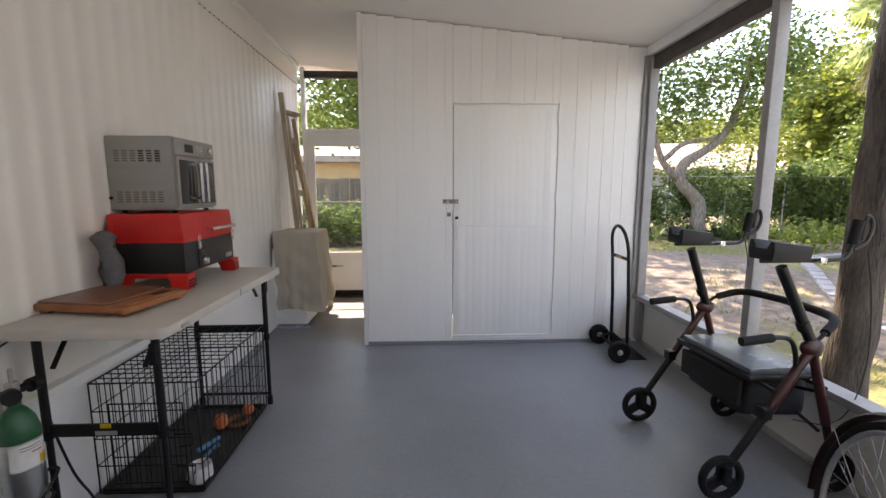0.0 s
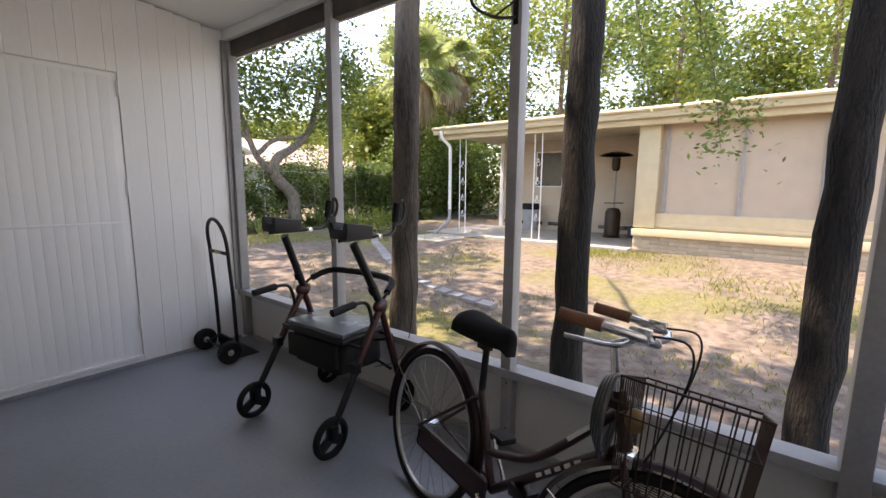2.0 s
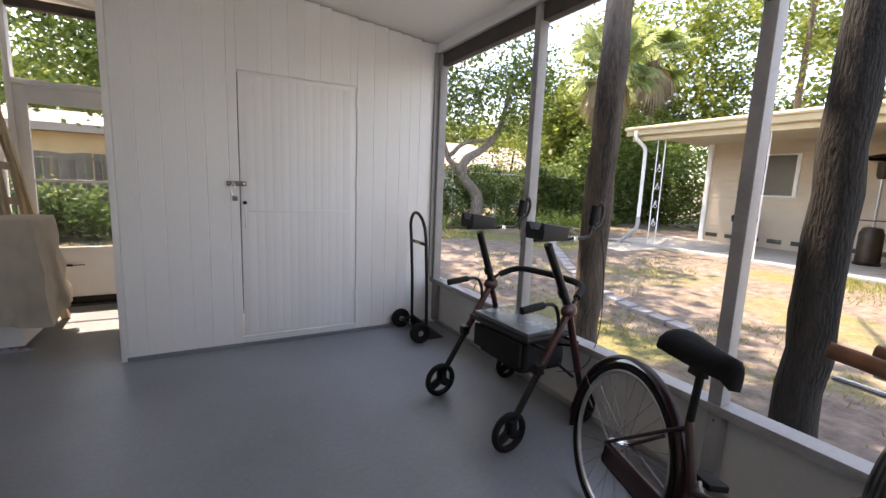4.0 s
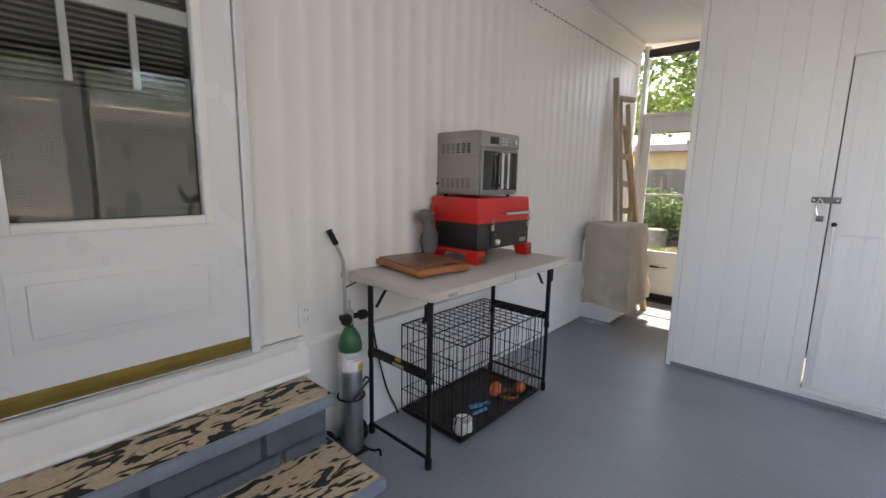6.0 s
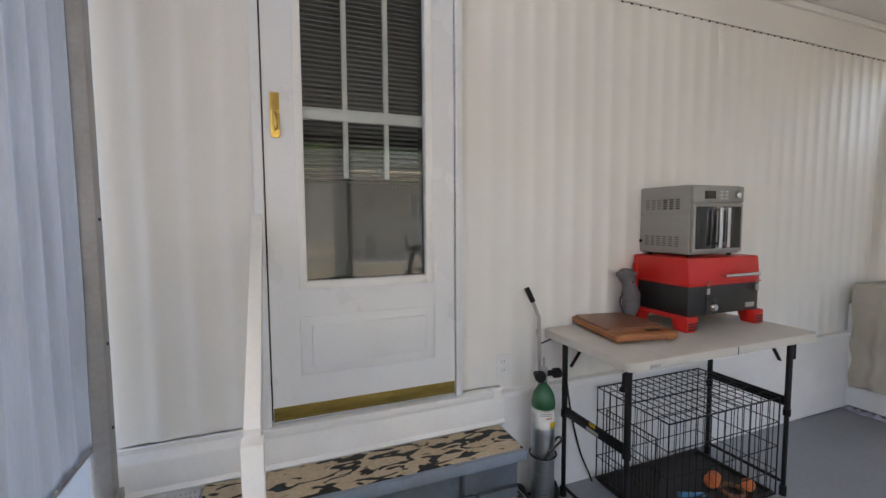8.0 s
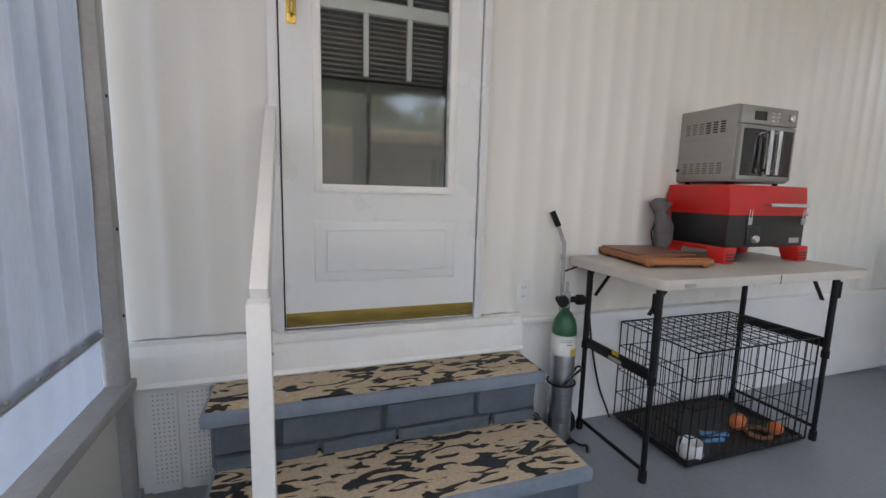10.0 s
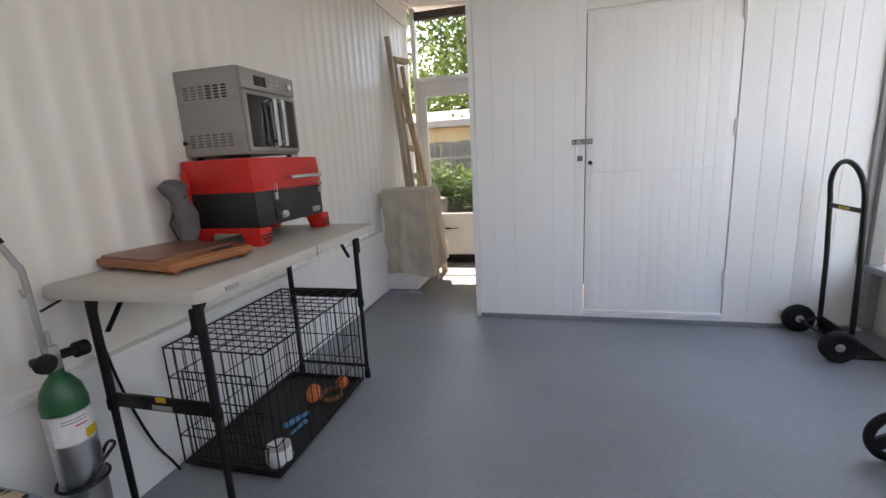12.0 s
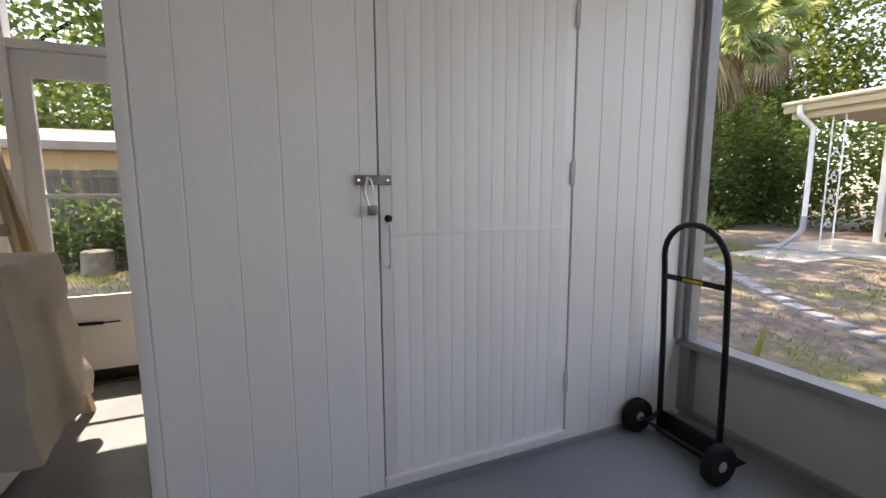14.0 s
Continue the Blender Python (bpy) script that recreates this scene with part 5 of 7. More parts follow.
def bicycle():
    """Local frame: y forward from the rear hub, x to the rider's right, z up."""
    b = thing("bicycle", "old maroon step-through bicycle with a rusty front basket", "bicycle", BIKE)
    R = 0.318
    RH, FH, BB = Vector((0, 0, R)), Vector((0, 0.99, R)), Vector((0, 0.42, 0.28))
    ST, HT, HB = Vector((0, 0.285, 0.58)), Vector((0, 0.815, 0.80)), Vector((0, 0.862, 0.665))
    for c, nm in ((RH, "rear_wheel"), (FH, "front_wheel")):
        ang = [2 * math.pi * q / 48 for q in range(48)]
        bm = tubed([(0, c.y + (R - 0.016) * math.cos(t), c.z + (R - 0.016) * math.sin(t)) for t in ang], 0.016, 8, closed=True)
        w = part("wheel", bm, RUBBER, b, "narrow black tyre")
        bm = B()
        tube(bm, [(0, c.y + (R - 0.036) * math.cos(t), c.z + (R - 0.036) * math.sin(t)) for t in ang], 0.010, 8, closed=True)
        part("rim", bm, RIM, w, "dull silver rim")
        bm = B()
        for q in range(28):
            t, s = 2 * math.pi * q / 28, (1 if q % 2 else -1)
            t2 = t + (0.5 if q % 4 < 2 else -0.5)
            tube(bm, [(s * 0.03, c.y + 0.02 * math.cos(t2), c.z + 0.02 * math.sin(t2)), (0, c.y + (R - 0.04) * math.cos(t), c.z + (R - 0.04) * math.sin(t))], 0.0011, 4, caps=False)
        part("spokes", bm, DARK_STEEL, w)
        part("hub", tubed([(-0.045, c.y, c.z), (-0.03, c.y, c.z), (0.03, c.y, c.z), (0.045, c.y, c.z)], [0.012, 0.02, 0.02, 0.012], 12), CHROME, w)
        # mudguard
        bm = B()
        a0, a1 = ((-10, 200) if nm == "rear_wheel" else (20, 185))
        g = []
        for q in range(29):
            t = radians(a0 + (a1 - a0) * q / 28)
            row = []
            for j in range(5):
                u = radians(-70 + 35 * j)
                rr = R + 0.008 + 0.022 * math.cos(u)
                row.append(bm.verts.new((0.026 * math.sin(u), c.y + rr * math.cos(t), c.z + rr * math.sin(t))))
            g.append(row)
        for q in range(28):
            for j in range(4):
                bm.faces.new((g[q][j], g[q + 1][j], g[q + 1][j + 1], g[q][j + 1]))
        bmesh.ops.solidify(bm, geom=list(bm.faces), thickness=0.0015)
        part("mudguard", bm, BIKEM, b, "maroon mudguard", 70)
        for s in (-1, 1):
            part("mudguard_stay", tubed([(s * 0.04, c.y, c.z), (s * 0.026, c.y - 0.30, c.z + 0.16)], 0.0022, 5), CHROME, b)
    part("seat_tube", tubed([BB, ST], 0.015, 10), BIKEM, b)
    part("down_tube", tubed([BB, HB], 0.016, 10), BIKEM, b, "maroon down tube")
    part("top_tube", tubed(smooth_line([BB.lerp(ST, 0.38), (0, 0.45, 0.42), (0, 0.60, 0.50), HT.lerp(HB, 0.35)], 5), 0.014, 10), BIKEM, b, "maroon dropped top tube")
    part("head_tube", tubed([HT, HB], 0.019, 12), BIKEM, b)
    for s in (-1, 1):
        part("chain_stay", tubed([BB + Vector((s * 0.03, 0, 0)), RH + Vector((s * 0.055, 0, 0))], 0.009, 8), BIKEM, b)
        part("seat_stay", tubed([ST + Vector((s * 0.015, 0, -0.02)), RH + Vector((s * 0.055, 0, 0))], 0.007, 8), BIKEM, b)
        part("fork_blade", tubed(smooth_line([HB + Vector((s * 0.03, 0.005, -0.02)), HB + Vector((s * 0.05, 0.03, -0.10)), (s * 0.052, 0.945, 0.40), FH + Vector((s * 0.05, 0, 0))], 4), 0.010, 8), BIKEM, b)
    part("fork_crown", boxed(-0.04, 0.04, 0.845, 0.89, 0.63, 0.665, bev=0.006), CHROME, b)
    part("stem", tubed([HT, HT + Vector((0, -0.03, 0.125)), HT + Vector((0, 0.03, 0.15))], 0.012, 10), CHROME, b, "chrome handlebar stem")
    part("seat_post", tubed([ST, (0, 0.27, 0.75)], 0.0135, 10), BLACK, b)
    bm = B()
    n = 14
    g = []
    for i in range(n + 1):
        t = i / n
        wd = 0.095 * (1 - t) ** 0.6 + 0.022 if t > 0.12 else 0.07 + t * 0.35
        row = []
        for j in range(9):
            a = radians(-100 + 25 * j)
            row.append(bm.verts.new((wd * math.sin(a) * 1.0, 0.135 + 0.265 * t, 0.777 + 0.062 * math.cos(a) + 0.02 * (1 - t) ** 2 + (0.0 if 0 < i < n else -0.02))))
        g.append(row)
    for i in range(n):
        for j in range(8):
            bm.faces.new((g[i][j], g[i + 1][j], g[i + 1][j + 1], g[i][j + 1]))
        bm.faces.new((g[i][8], g[i + 1][8], g[i + 1][0], g[i][0]))
    bm.faces.new(g[0][::-1])
    bm.faces.new(g[-1])
    part("saddle", bm, mat("worn black saddle vinyl", (0.010, 0.010, 0.011), 0.9, var=0.2, bump=0.2, spec=0.2), b, "wide black padded saddle", 60)
    part("saddle_clamp", boxed(-0.02, 0.02, 0.235, 0.285, 0.73, 0.765, bev=0.005), BLACK, b)
    # swept bars
    c = HT + Vector((0, 0.03, 0.15))
    for s in (-1, 1):
        pts = smooth_line([c, c + Vector((s * 0.06, 0.05, 0.005)), c + Vector((s * 0.115, 0.04, 0.02)), c + Vector((s * 0.145, -0.05, 0.03)), c + Vector((s * 0.155, -0.16, 0.035))], 5)
        hb = part("handlebar", tubed(pts, 0.0115, 10), CHROME, b, "swept chrome handlebar")
        part("grip", tubed([c + Vector((s * 0.146, -0.06, 0.031)), c + Vector((s * 0.155, -0.165, 0.036))], 0.017, 12), TAPE, hb, "brown grip")
        lv = part("brake_lever", tubed(smooth_line([c + Vector((s * 0.11, 0.02, 0.02)), c + Vector((s * 0.125, -0.03, -0.012)), c + Vector((s * 0.135, -0.15, -0.018))], 4), 0.006, 8), CHROME, hb)
        part("brake_body", boxed(c.x + s * 0.115 - 0.014, c.x + s * 0.115 + 0.014, c.y - 0.005, c.y + 0.045, c.z + 0.01, c.z + 0.045, bev=0.005), CHROME, hb)
        part("brake_cable", tubed(smooth_line([c + Vector((s * 0.11, 0.04, 0.03)), c + Vector((s * 0.11, 0.12, 0.03)), c + Vector((s * 0.07, 0.13, -0.06)), HB + Vector((s * 0.02, 0.06, 0.02)), HB + Vector((0, 0.03, -0.04))], 6), 0.003, 6), BLACK, b)
    # coiled lock cable on the stem
    bm = B()
    for q in range(4):
        tube(bm, [(0.085 * math.cos(t) + 0.02 * q - 0.03, HT.y - 0.035 + 0.012 * q, HT.z - 0.06 + (0.085 + 0.008 * q) * math.sin(t)) for t in [2 * math.pi * w / 26 for w in range(26)]], 0.006, 7, closed=True)
    part("cable_lock", bm, mat("grey cable sheath", (0.06, 0.06, 0.062), 0.3, var=0.1), b, "coiled grey cable lock")
    bm = B()
    ball(bm, (0.09, HT.y + 0.07, HT.z - 0.03), 0.03, (0.8, 0.8, 1))
    part("bell", bm, mat("tarnished brass", (0.23, 0.15, 0.07), 0.5, metal=0.5, var=0.2, scale=20), b, "tarnished brass bell")
    # wire basket
    k = part("basket", boxed(-0.03, 0.03, 0.80, 0.855, 0.76, 0.78, bev=0.003), RUSTY, b, "rusty wire basket")
    y0, y1, z0, z1 = 0.845, 1.135, 0.60, 0.845
    wt, wb = 0.18, 0.14
    sag = pose(0, y0, z0) @ pose(0, 0, 0, 0, -11, 0) @ pose(0, -y0, -z0)

    def bp(u, v, h):
        w = wb + (wt - wb) * h
        e = 0.02 * (1 - h)
        return sag @ Vector((-w + 2 * w * u, y0 + e + (y1 - y0 - 2 * e) * v, z0 + (z1 - z0) * h))
    for h, r in ((1.0, 0.0032), (0.65, 0.002), (0.0, 0.003)):
        part("hoop", tubed([bp(0, 0, h), bp(1, 0, h), bp(1, 1, h), bp(0, 1, h)], r, 6, closed=True), RUSTY, k)
    for q in range(13):
        u = q / 12
        part("wire", tubed([bp(u, 0, 1), bp(u, 0, 0), bp(u, 1, 0), bp(u, 1, 1)], 0.0021, 5), RUSTY, k)
    for q in range(1, 10):
        v = q / 10
        part("wire", tubed([bp(0, v, 1), bp(0, v, 0), bp(1, v, 0), bp(1, v, 1)], 0.0021, 5), RUSTY, k)
    for a0, b0, n in ((BB, HB, 5), ((0, 0.60, 0.50), HT.lerp(HB, 0.35), 4)):
        a0, b0 = Vector(a0), Vector(b0)
        for q in range(n):
            p = a0.lerp(b0, 0.45 + 0.07 * q)
            bm = boxed(0.0155, 0.0168, -0.012, 0.012, -0.006, 0.006)
            part("decal_bar", bm, PAPER, b, "pale worn lettering bar").matrix_basis = pose(*p, math.degrees(math.atan2(b0.z - a0.z, b0.y - a0.y)), 0, 0)
    # crank, chain guard, kickstand, pedals
    bm = B()
    box(bm, 0.045, 0.052, 0.0, 0.44, 0.24, 0.33, bev=0.01)
    part("chain_guard", bm, BIKEM, b)
    ck = part("crank", tubed([(0.065, 0.42, 0.28), (0.07, 0.52, 0.16)], 0.008, 8), CHROME, b)
    part("pedal", boxed(0.075, 0.155, 0.475, 0.555, 0.148, 0.172, bev=0.006), RUBBER, ck)
    cl = part("crank", tubed([(-0.065, 0.42, 0.28), (-0.07, 0.32, 0.40)], 0.008, 8), CHROME, b)
    part("pedal", boxed(-0.155, -0.075, 0.275, 0.355, 0.388, 0.412, bev=0.006), RUBBER, cl)
    part("kickstand", tubed([(-0.04, 0.33, 0.26), (-0.13, 0.28, 0.0)], 0.007, 8), CHROME, b)
    part("frame_pump_clip", boxed(-0.03, 0.03, 0.52, 0.60, 0.335, 0.375, bev=0.006), BLACK, b)

    # front end turned to the left
    turn = Matrix.Translation(HB) @ pose(0, 0, 0, 0, 0, STEER) @ Matrix.Translation(-HB)
    for o in b.children:
        if o.name.split(".")[0] in ("head_tube", "down_tube", "top_tube", "decal_bar", "pedal", "frame_pump_clip"):
            continue
        if sum(c[1] for c in o.bound_box) / 8 > 0.70:
            o.matrix_basis = turn @ o.matrix_basis


STEER = 20
BIKE = pose(2.845, 1.535, 0, 0, 0, 161) @ pose(0, 0, 0, 0, -11, 0)
bicycle()

# ---- outdoors ----
GZ = -0.18
FAR = Matrix.Translation((1.61, 0.43, 1.31)) @ Matrix.Scale(0.82, 4) @ Matrix.Translation((-1.61, -0.43, -1.31))  # true distance of the yard's far side


def ease(t):
    t = min(1.0, max(0.0, t))
    return t * t * (3 - 2 * t)


def ground_z(x, y):
    """The yard rises a quarter of a metre towards its far side."""
    return GZ + 0.268 * ease((math.hypot(x - 1.6, y - 0.4) - 4.2) / 4.8) * ease((x - 3.4) / 1.6)



def ground_mat():
    """Sandy soil with leaf litter and worn patches of grass."""
    m = bpy.data.materials.new("yard soil")
    m.use_nodes = True
    n, l = m.node_tree.nodes, m.node_tree.links
    b = n["Principled BSDF"]
    tc = n.new("ShaderNodeTexCoord")

    def nz(scale, det=4):
        t = n.new("ShaderNodeTexNoise")
        t.inputs["Scale"].default_value, t.inputs["Detail"].default_value = scale, det
        l.new(tc.outputs["Object"], t.inputs[0])
        return t

    def ramp(src, p0, c0, p1, c1):
        r = n.new("ShaderNodeValToRGB")
        r.color_ramp.elements[0].position, r.color_ramp.elements[0].color = p0, c0
        r.color_ramp.elements[1].position, r.color_ramp.elements[1].color = p1, c1
        l.new(src, r.inputs[0])
        return r
    soil = ramp(nz(9, 6).outputs[0], 0.3, (0.085, 0.066, 0.052, 1), 0.7, (0.225, 0.185, 0.15, 1))
    grass = ramp(nz(30, 5).outputs[0], 0.3, (0.075, 0.085, 0.022, 1), 0.7, (0.20, 0.19, 0.06, 1))
    where = ramp(nz(0.45, 6).outputs[0], 0.50, (0, 0, 0, 1), 0.60, (0.85, 0.85, 0.85, 1))
    litter = ramp(nz(55, 2).outputs[0], 0.62, (0, 0, 0, 1), 0.66, (0.8, 0.8, 0.8, 1))
    m1 = n.new("ShaderNodeMix")
    m1.data_type = "RGBA"
    l.new(where.outputs[0], m1.inputs[0])
    l.new(soil.outputs[0], m1.inputs[6])
    l.new(grass.outputs[0], m1.inputs[7])
    m2 = n.new("ShaderNodeMix")
    m2.data_type = "RGBA"
    l.new(litter.outputs[0], m2.inputs[0])
    l.new(m1.outputs[2], m2.inputs[6])
    m2.inputs[7].default_value = (0.22, 0.10, 0.05, 1)
    l.new(m2.outputs[2], b.inputs["Base Color"])
    b.inputs["Roughness"].default_value = 0.95
    bp = n.new("ShaderNodeBump")
    bp.inputs["Strength"].default_value, bp.inputs["Distance"].default_value = 0.6, 0.02
    l.new(nz(25, 6).outputs[0], bp.inputs["Height"])
    l.new(bp.outputs[0], b.inputs["Normal"])
    return m


bm = B()
xs = [-300, -60, -20, -8, -4] + [-2 + 0.6 * i for i in range(41)] + [24, 30, 60, 300]
ys = [-300, -60, -20, -10] + [-8 + 0.8 * i for i in range(36)] + [24, 30, 60, 300]
g = [[bm.verts.new((x, y, ground_z(x, y) + (0.05 * noise.noise(Vector((x * 0.5, y * 0.5, 0))) if 4.5 < x < 12 and -7 < y < 19 else 0.0))) for y in ys] for x in xs]
for i in range(len(xs) - 1):
    for j in range(len(ys) - 1):
        bm.faces.new((g[i][j], g[i + 1][j], g[i + 1][j + 1], g[i][j + 1]))
setting("ground", bm, ground_mat(), "sandy yard soil with leaf litter and thin grass", "ground", 80)

def rough_bark(m, depth):
    for nd in m.node_tree.nodes:
        if nd.bl_idname == "ShaderNodeBump":
            nd.inputs["Distance"].default_value = depth
    return m


# bark colour lowered for the shade on the two darker near trunks
BARK = mat("shade-darkened bark", (0.026, 0.021, 0.017), 0.95, var=0.45, scale=5, bump=1.0, bscale=26, stretch=(3, 3, 0.7))
# bark colour raised for the sun on the first near trunk
BARK3 = mat("sun-lightened grey-brown bark", (0.115, 0.088, 0.066), 0.95, var=0.46, scale=3.5, bump=1.0, bscale=24, stretch=(3, 3, 0.6))
# paler copy of the bark, sunlight on the crooked trunk put into its colour
BARK4 = mat("sun-paled grey-brown bark", (0.24, 0.20, 0.16), 0.95, var=0.35, scale=6, bump=1.0, bscale=30, stretch=(3, 3, 0.8))
BARK2 = mat("brown bark", (0.16, 0.115, 0.08), 0.95, var=0.35, scale=6, bump=1.0, bscale=30, stretch=(3, 3, 0.8))
for bk in (BARK, BARK2, BARK3):
    rough_bark(bk, 0.02)
LEAF = leaf_mat("oak leaves", (0.06, 0.105, 0.022), (0.17, 0.24, 0.055), 0.5)
LEAFY = leaf_mat("sunny leaves", (0.09, 0.14, 0.02), (0.26, 0.30, 0.06), 0.5)
LEAFD = leaf_mat("hedge leaves", (0.055, 0.10, 0.03), (0.17, 0.24, 0.075), 0.5)
FROND = leaf_mat("palm fronds", (0.14, 0.20, 0.07), (0.36, 0.41, 0.18), 0.6)
DEADF = leaf_mat("dead fronds", (0.22, 0.165, 0.095), (0.40, 0.32, 0.20), 0.3)
GRASSM = leaf_mat("grass blades", (0.15, 0.18, 0.03), (0.36, 0.36, 0.09), 0.4)
nrng = np.random.default_rng(11)


def mesh_quads(name, verts, material, per=4):
    """A mesh of separate flat faces, each with its own `per` corners."""
    v = np.asarray(verts, dtype=np.float32).reshape(-1, 3)
    k = len(v) // per
    me = bpy.data.meshes.new(name)
    me.vertices.add(len(v))
    me.vertices.foreach_set("co", v.ravel())
    me.loops.add(len(v))
    me.loops.foreach_set("vertex_index", np.arange(len(v), dtype=np.int32))
    me.polygons.add(k)
    me.polygons.foreach_set("loop_start", np.arange(0, len(v), per, dtype=np.int32))
    me.update()
    me.materials.append(material)
    return me


def leaf_verts(centres, size, flat=0.5, long=1.7):
    """Kite-shaped leaves at the centres, tilted at random."""
    n = len(centres)
    a = nrng.normal(size=(n, 3))
    a[:, 2] *= flat
    a /= np.linalg.norm(a, axis=1, keepdims=True)
    c = nrng.normal(size=(n, 3))
    b = np.cross(a, c)
    b /= np.linalg.norm(b, axis=1, keepdims=True)
    s = size * nrng.uniform(0.6, 1.3, size=(n, 1))
    p = np.stack([centres - a * s * long / 2, centres + b * s * 0.5, centres + a * s * long / 2, centres - b * s * 0.5], axis=1)
    return p


def clumps(ellipsoids, n_clump, per, spread):
    """Leaf places: tufts thrown into ellipsoids, mostly near their shells."""
    out = []
    for (cx, cy, cz, rx, ry, rz), k in zip(ellipsoids, n_clump):
        d = nrng.normal(size=(k, 3))
        d /= np.linalg.norm(d, axis=1, keepdims=True)
        r = nrng.uniform(0.25, 1.0, size=(k, 1)) ** 0.5
        c = np.array([cx, cy, cz]) + d * r * np.array([rx, ry, rz])
        for q in c:
            out.append(q + nrng.normal(size=(per, 3)) * spread * nrng.uniform(0.6, 1.3))
    return np.concatenate(out)


def limb(bm, pts, r0, r1, seg=9, wob=0.0):
    P = smooth_line(pts, 6)
    n = len(P)
    tube(bm, [p + Vector((noise.noise(p * 3), noise.noise(p * 3 + Vector((7, 0, 0))), 0)) * wob for p in P], [r0 + (r1 - r0) * i / (n - 1) for i in range(n)], seg)


def tree(name, label, trunk, r0, r1, limbs, ells, n_clump, per, spread, size, leafm, barkm=BARK, seg=14, wob=0.03):
    t = thing(name, label, "tree", Matrix.Translation(trunk[0]))
    o = Vector(trunk[0])
    bm = B()
    limb(bm, [Vector(p) - o for p in trunk], r0, r1, seg, wob)
    for v in bm.verts:
        v.co += Vector((noise.noise(v.co * 9), noise.noise(v.co * 9 + Vector((4, 0, 0))), 0)) * r0 * 0.10
        h = v.co.z
        if h < 0.35:
            v.co.x *= 1 + 0.25 * (0.35 - h)
            v.co.y *= 1 + 0.25 * (0.35 - h)
    part("trunk", bm, barkm, t, deg=80)
    for pts, a, b in limbs:
        bm = B()
        limb(bm, [Vector(p) - o for p in pts], a, b, 8, 0.05)
        part("limb", bm, barkm, t, deg=80)
    if ells:
        c = clumps(ells, n_clump, per, spread)
        me = mesh_quads("crown", leaf_verts(c, size) - np.array(o), leafm)
        cr = new("crown", me)
        cr.parent = t
    return t


# three tall trunks close outside the screens; high crowns unseen, added to shade yard
tree("oak_tree", "tall tree with sun-lightened bark close outside the porch", [(4.26, 2.945, GZ - 0.1), (4.26, 2.91, 1.2), (4.26, 2.865, 3.0), (4.6, 3.0, 7.0)], 0.122, 0.09,
     [([(4.75, 3.5, 4.5), (5.6, 4.4, 5.6), (7.0, 5.5, 6.3)], 0.06, 0.02), ([(4.8, 3.5, 5.0), (4.0, 4.6, 6.2), (3.0, 5.8, 7.0)], 0.05, 0.02)],
     [(4.4, 10.6, 7.8, 3.2, 3.0, 1.2), (8.0, 12.6, 8.6, 3.6, 3.2, 1.2)], [150, 160], 22, 0.30, 0.15, LEAF, BARK3)
tree("oak_tree", "thick trunk, darkened for shade, close outside the porch sill", [(4.26, 1.445, GZ - 0.1), (4.26, 1.435, 0.9), (4.26, 1.425, 2.2), (4.28, 1.40, 3.2), (4.8, 1.4, 7.0)], 0.112, 0.085,
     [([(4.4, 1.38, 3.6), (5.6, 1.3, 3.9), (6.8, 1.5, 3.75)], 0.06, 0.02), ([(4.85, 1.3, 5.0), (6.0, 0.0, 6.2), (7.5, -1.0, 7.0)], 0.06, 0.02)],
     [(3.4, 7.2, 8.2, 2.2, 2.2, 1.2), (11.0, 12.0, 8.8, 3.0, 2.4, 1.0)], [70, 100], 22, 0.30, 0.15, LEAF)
tree("oak_tree", "leaning trunk, darkened for shade, near the porch corner", [(4.26, 0.20, GZ - 0.1), (4.26, 0.19, 0.9), (4.27, 0.165, 2.2), (4.30, 0.12, 3.2), (4.7, 0.0, 7.0)], 0.095, 0.075,
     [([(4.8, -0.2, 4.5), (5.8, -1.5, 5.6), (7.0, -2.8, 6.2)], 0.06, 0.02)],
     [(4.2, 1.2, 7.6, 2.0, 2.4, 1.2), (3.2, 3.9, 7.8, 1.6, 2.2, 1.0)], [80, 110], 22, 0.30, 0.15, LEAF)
# hanging sprays of the middle tree
sp = thing("hanging_branch", "thin leafy branches hanging from the tall tree", "branch", Matrix.Translation((6.8, 1.5, 3.75)))
SPRAYS = (((0, 0, 0), (0.2, -0.2, -0.5), (0.3, -0.4, -1.1), (0.3, -0.55, -2.0)), ((0, 0, 0), (0.3, 0.2, -0.2), (0.4, 0.35, -0.6), (0.5, 0.4, -1.1)),
          ((0, 0, 0), (0.3, -0.2, -0.3), (0.5, -0.3, -1.0), (0.5, -0.8, -1.85)), ((0, 0, 0), (-0.2, 0.3, -0.2), (-0.3, 0.2, -0.8), (-0.3, 0.1, -1.2)),
          ((0, 0, 0), (0.4, -1.2, 0.2), (0.6, -2.4, -0.1), (0.6, -3.3, -0.7)))
lv = []
for pts in SPRAYS:
    bm = B()
    limb(bm, pts, 0.014, 0.003, 5)
    part("twig", bm, BARK2, sp)
    P = smooth_line(pts, 8)
    for p in P[6:]:
        c = np.array(p) + nrng.normal(size=(34, 3)) * np.array((0.2, 0.16, 0.16))
        lv.append(c)
cr = new("leaves", mesh_quads("leaves", leaf_verts(np.concatenate(lv), 0.034, long=2.2), LEAF))
cr.parent = sp

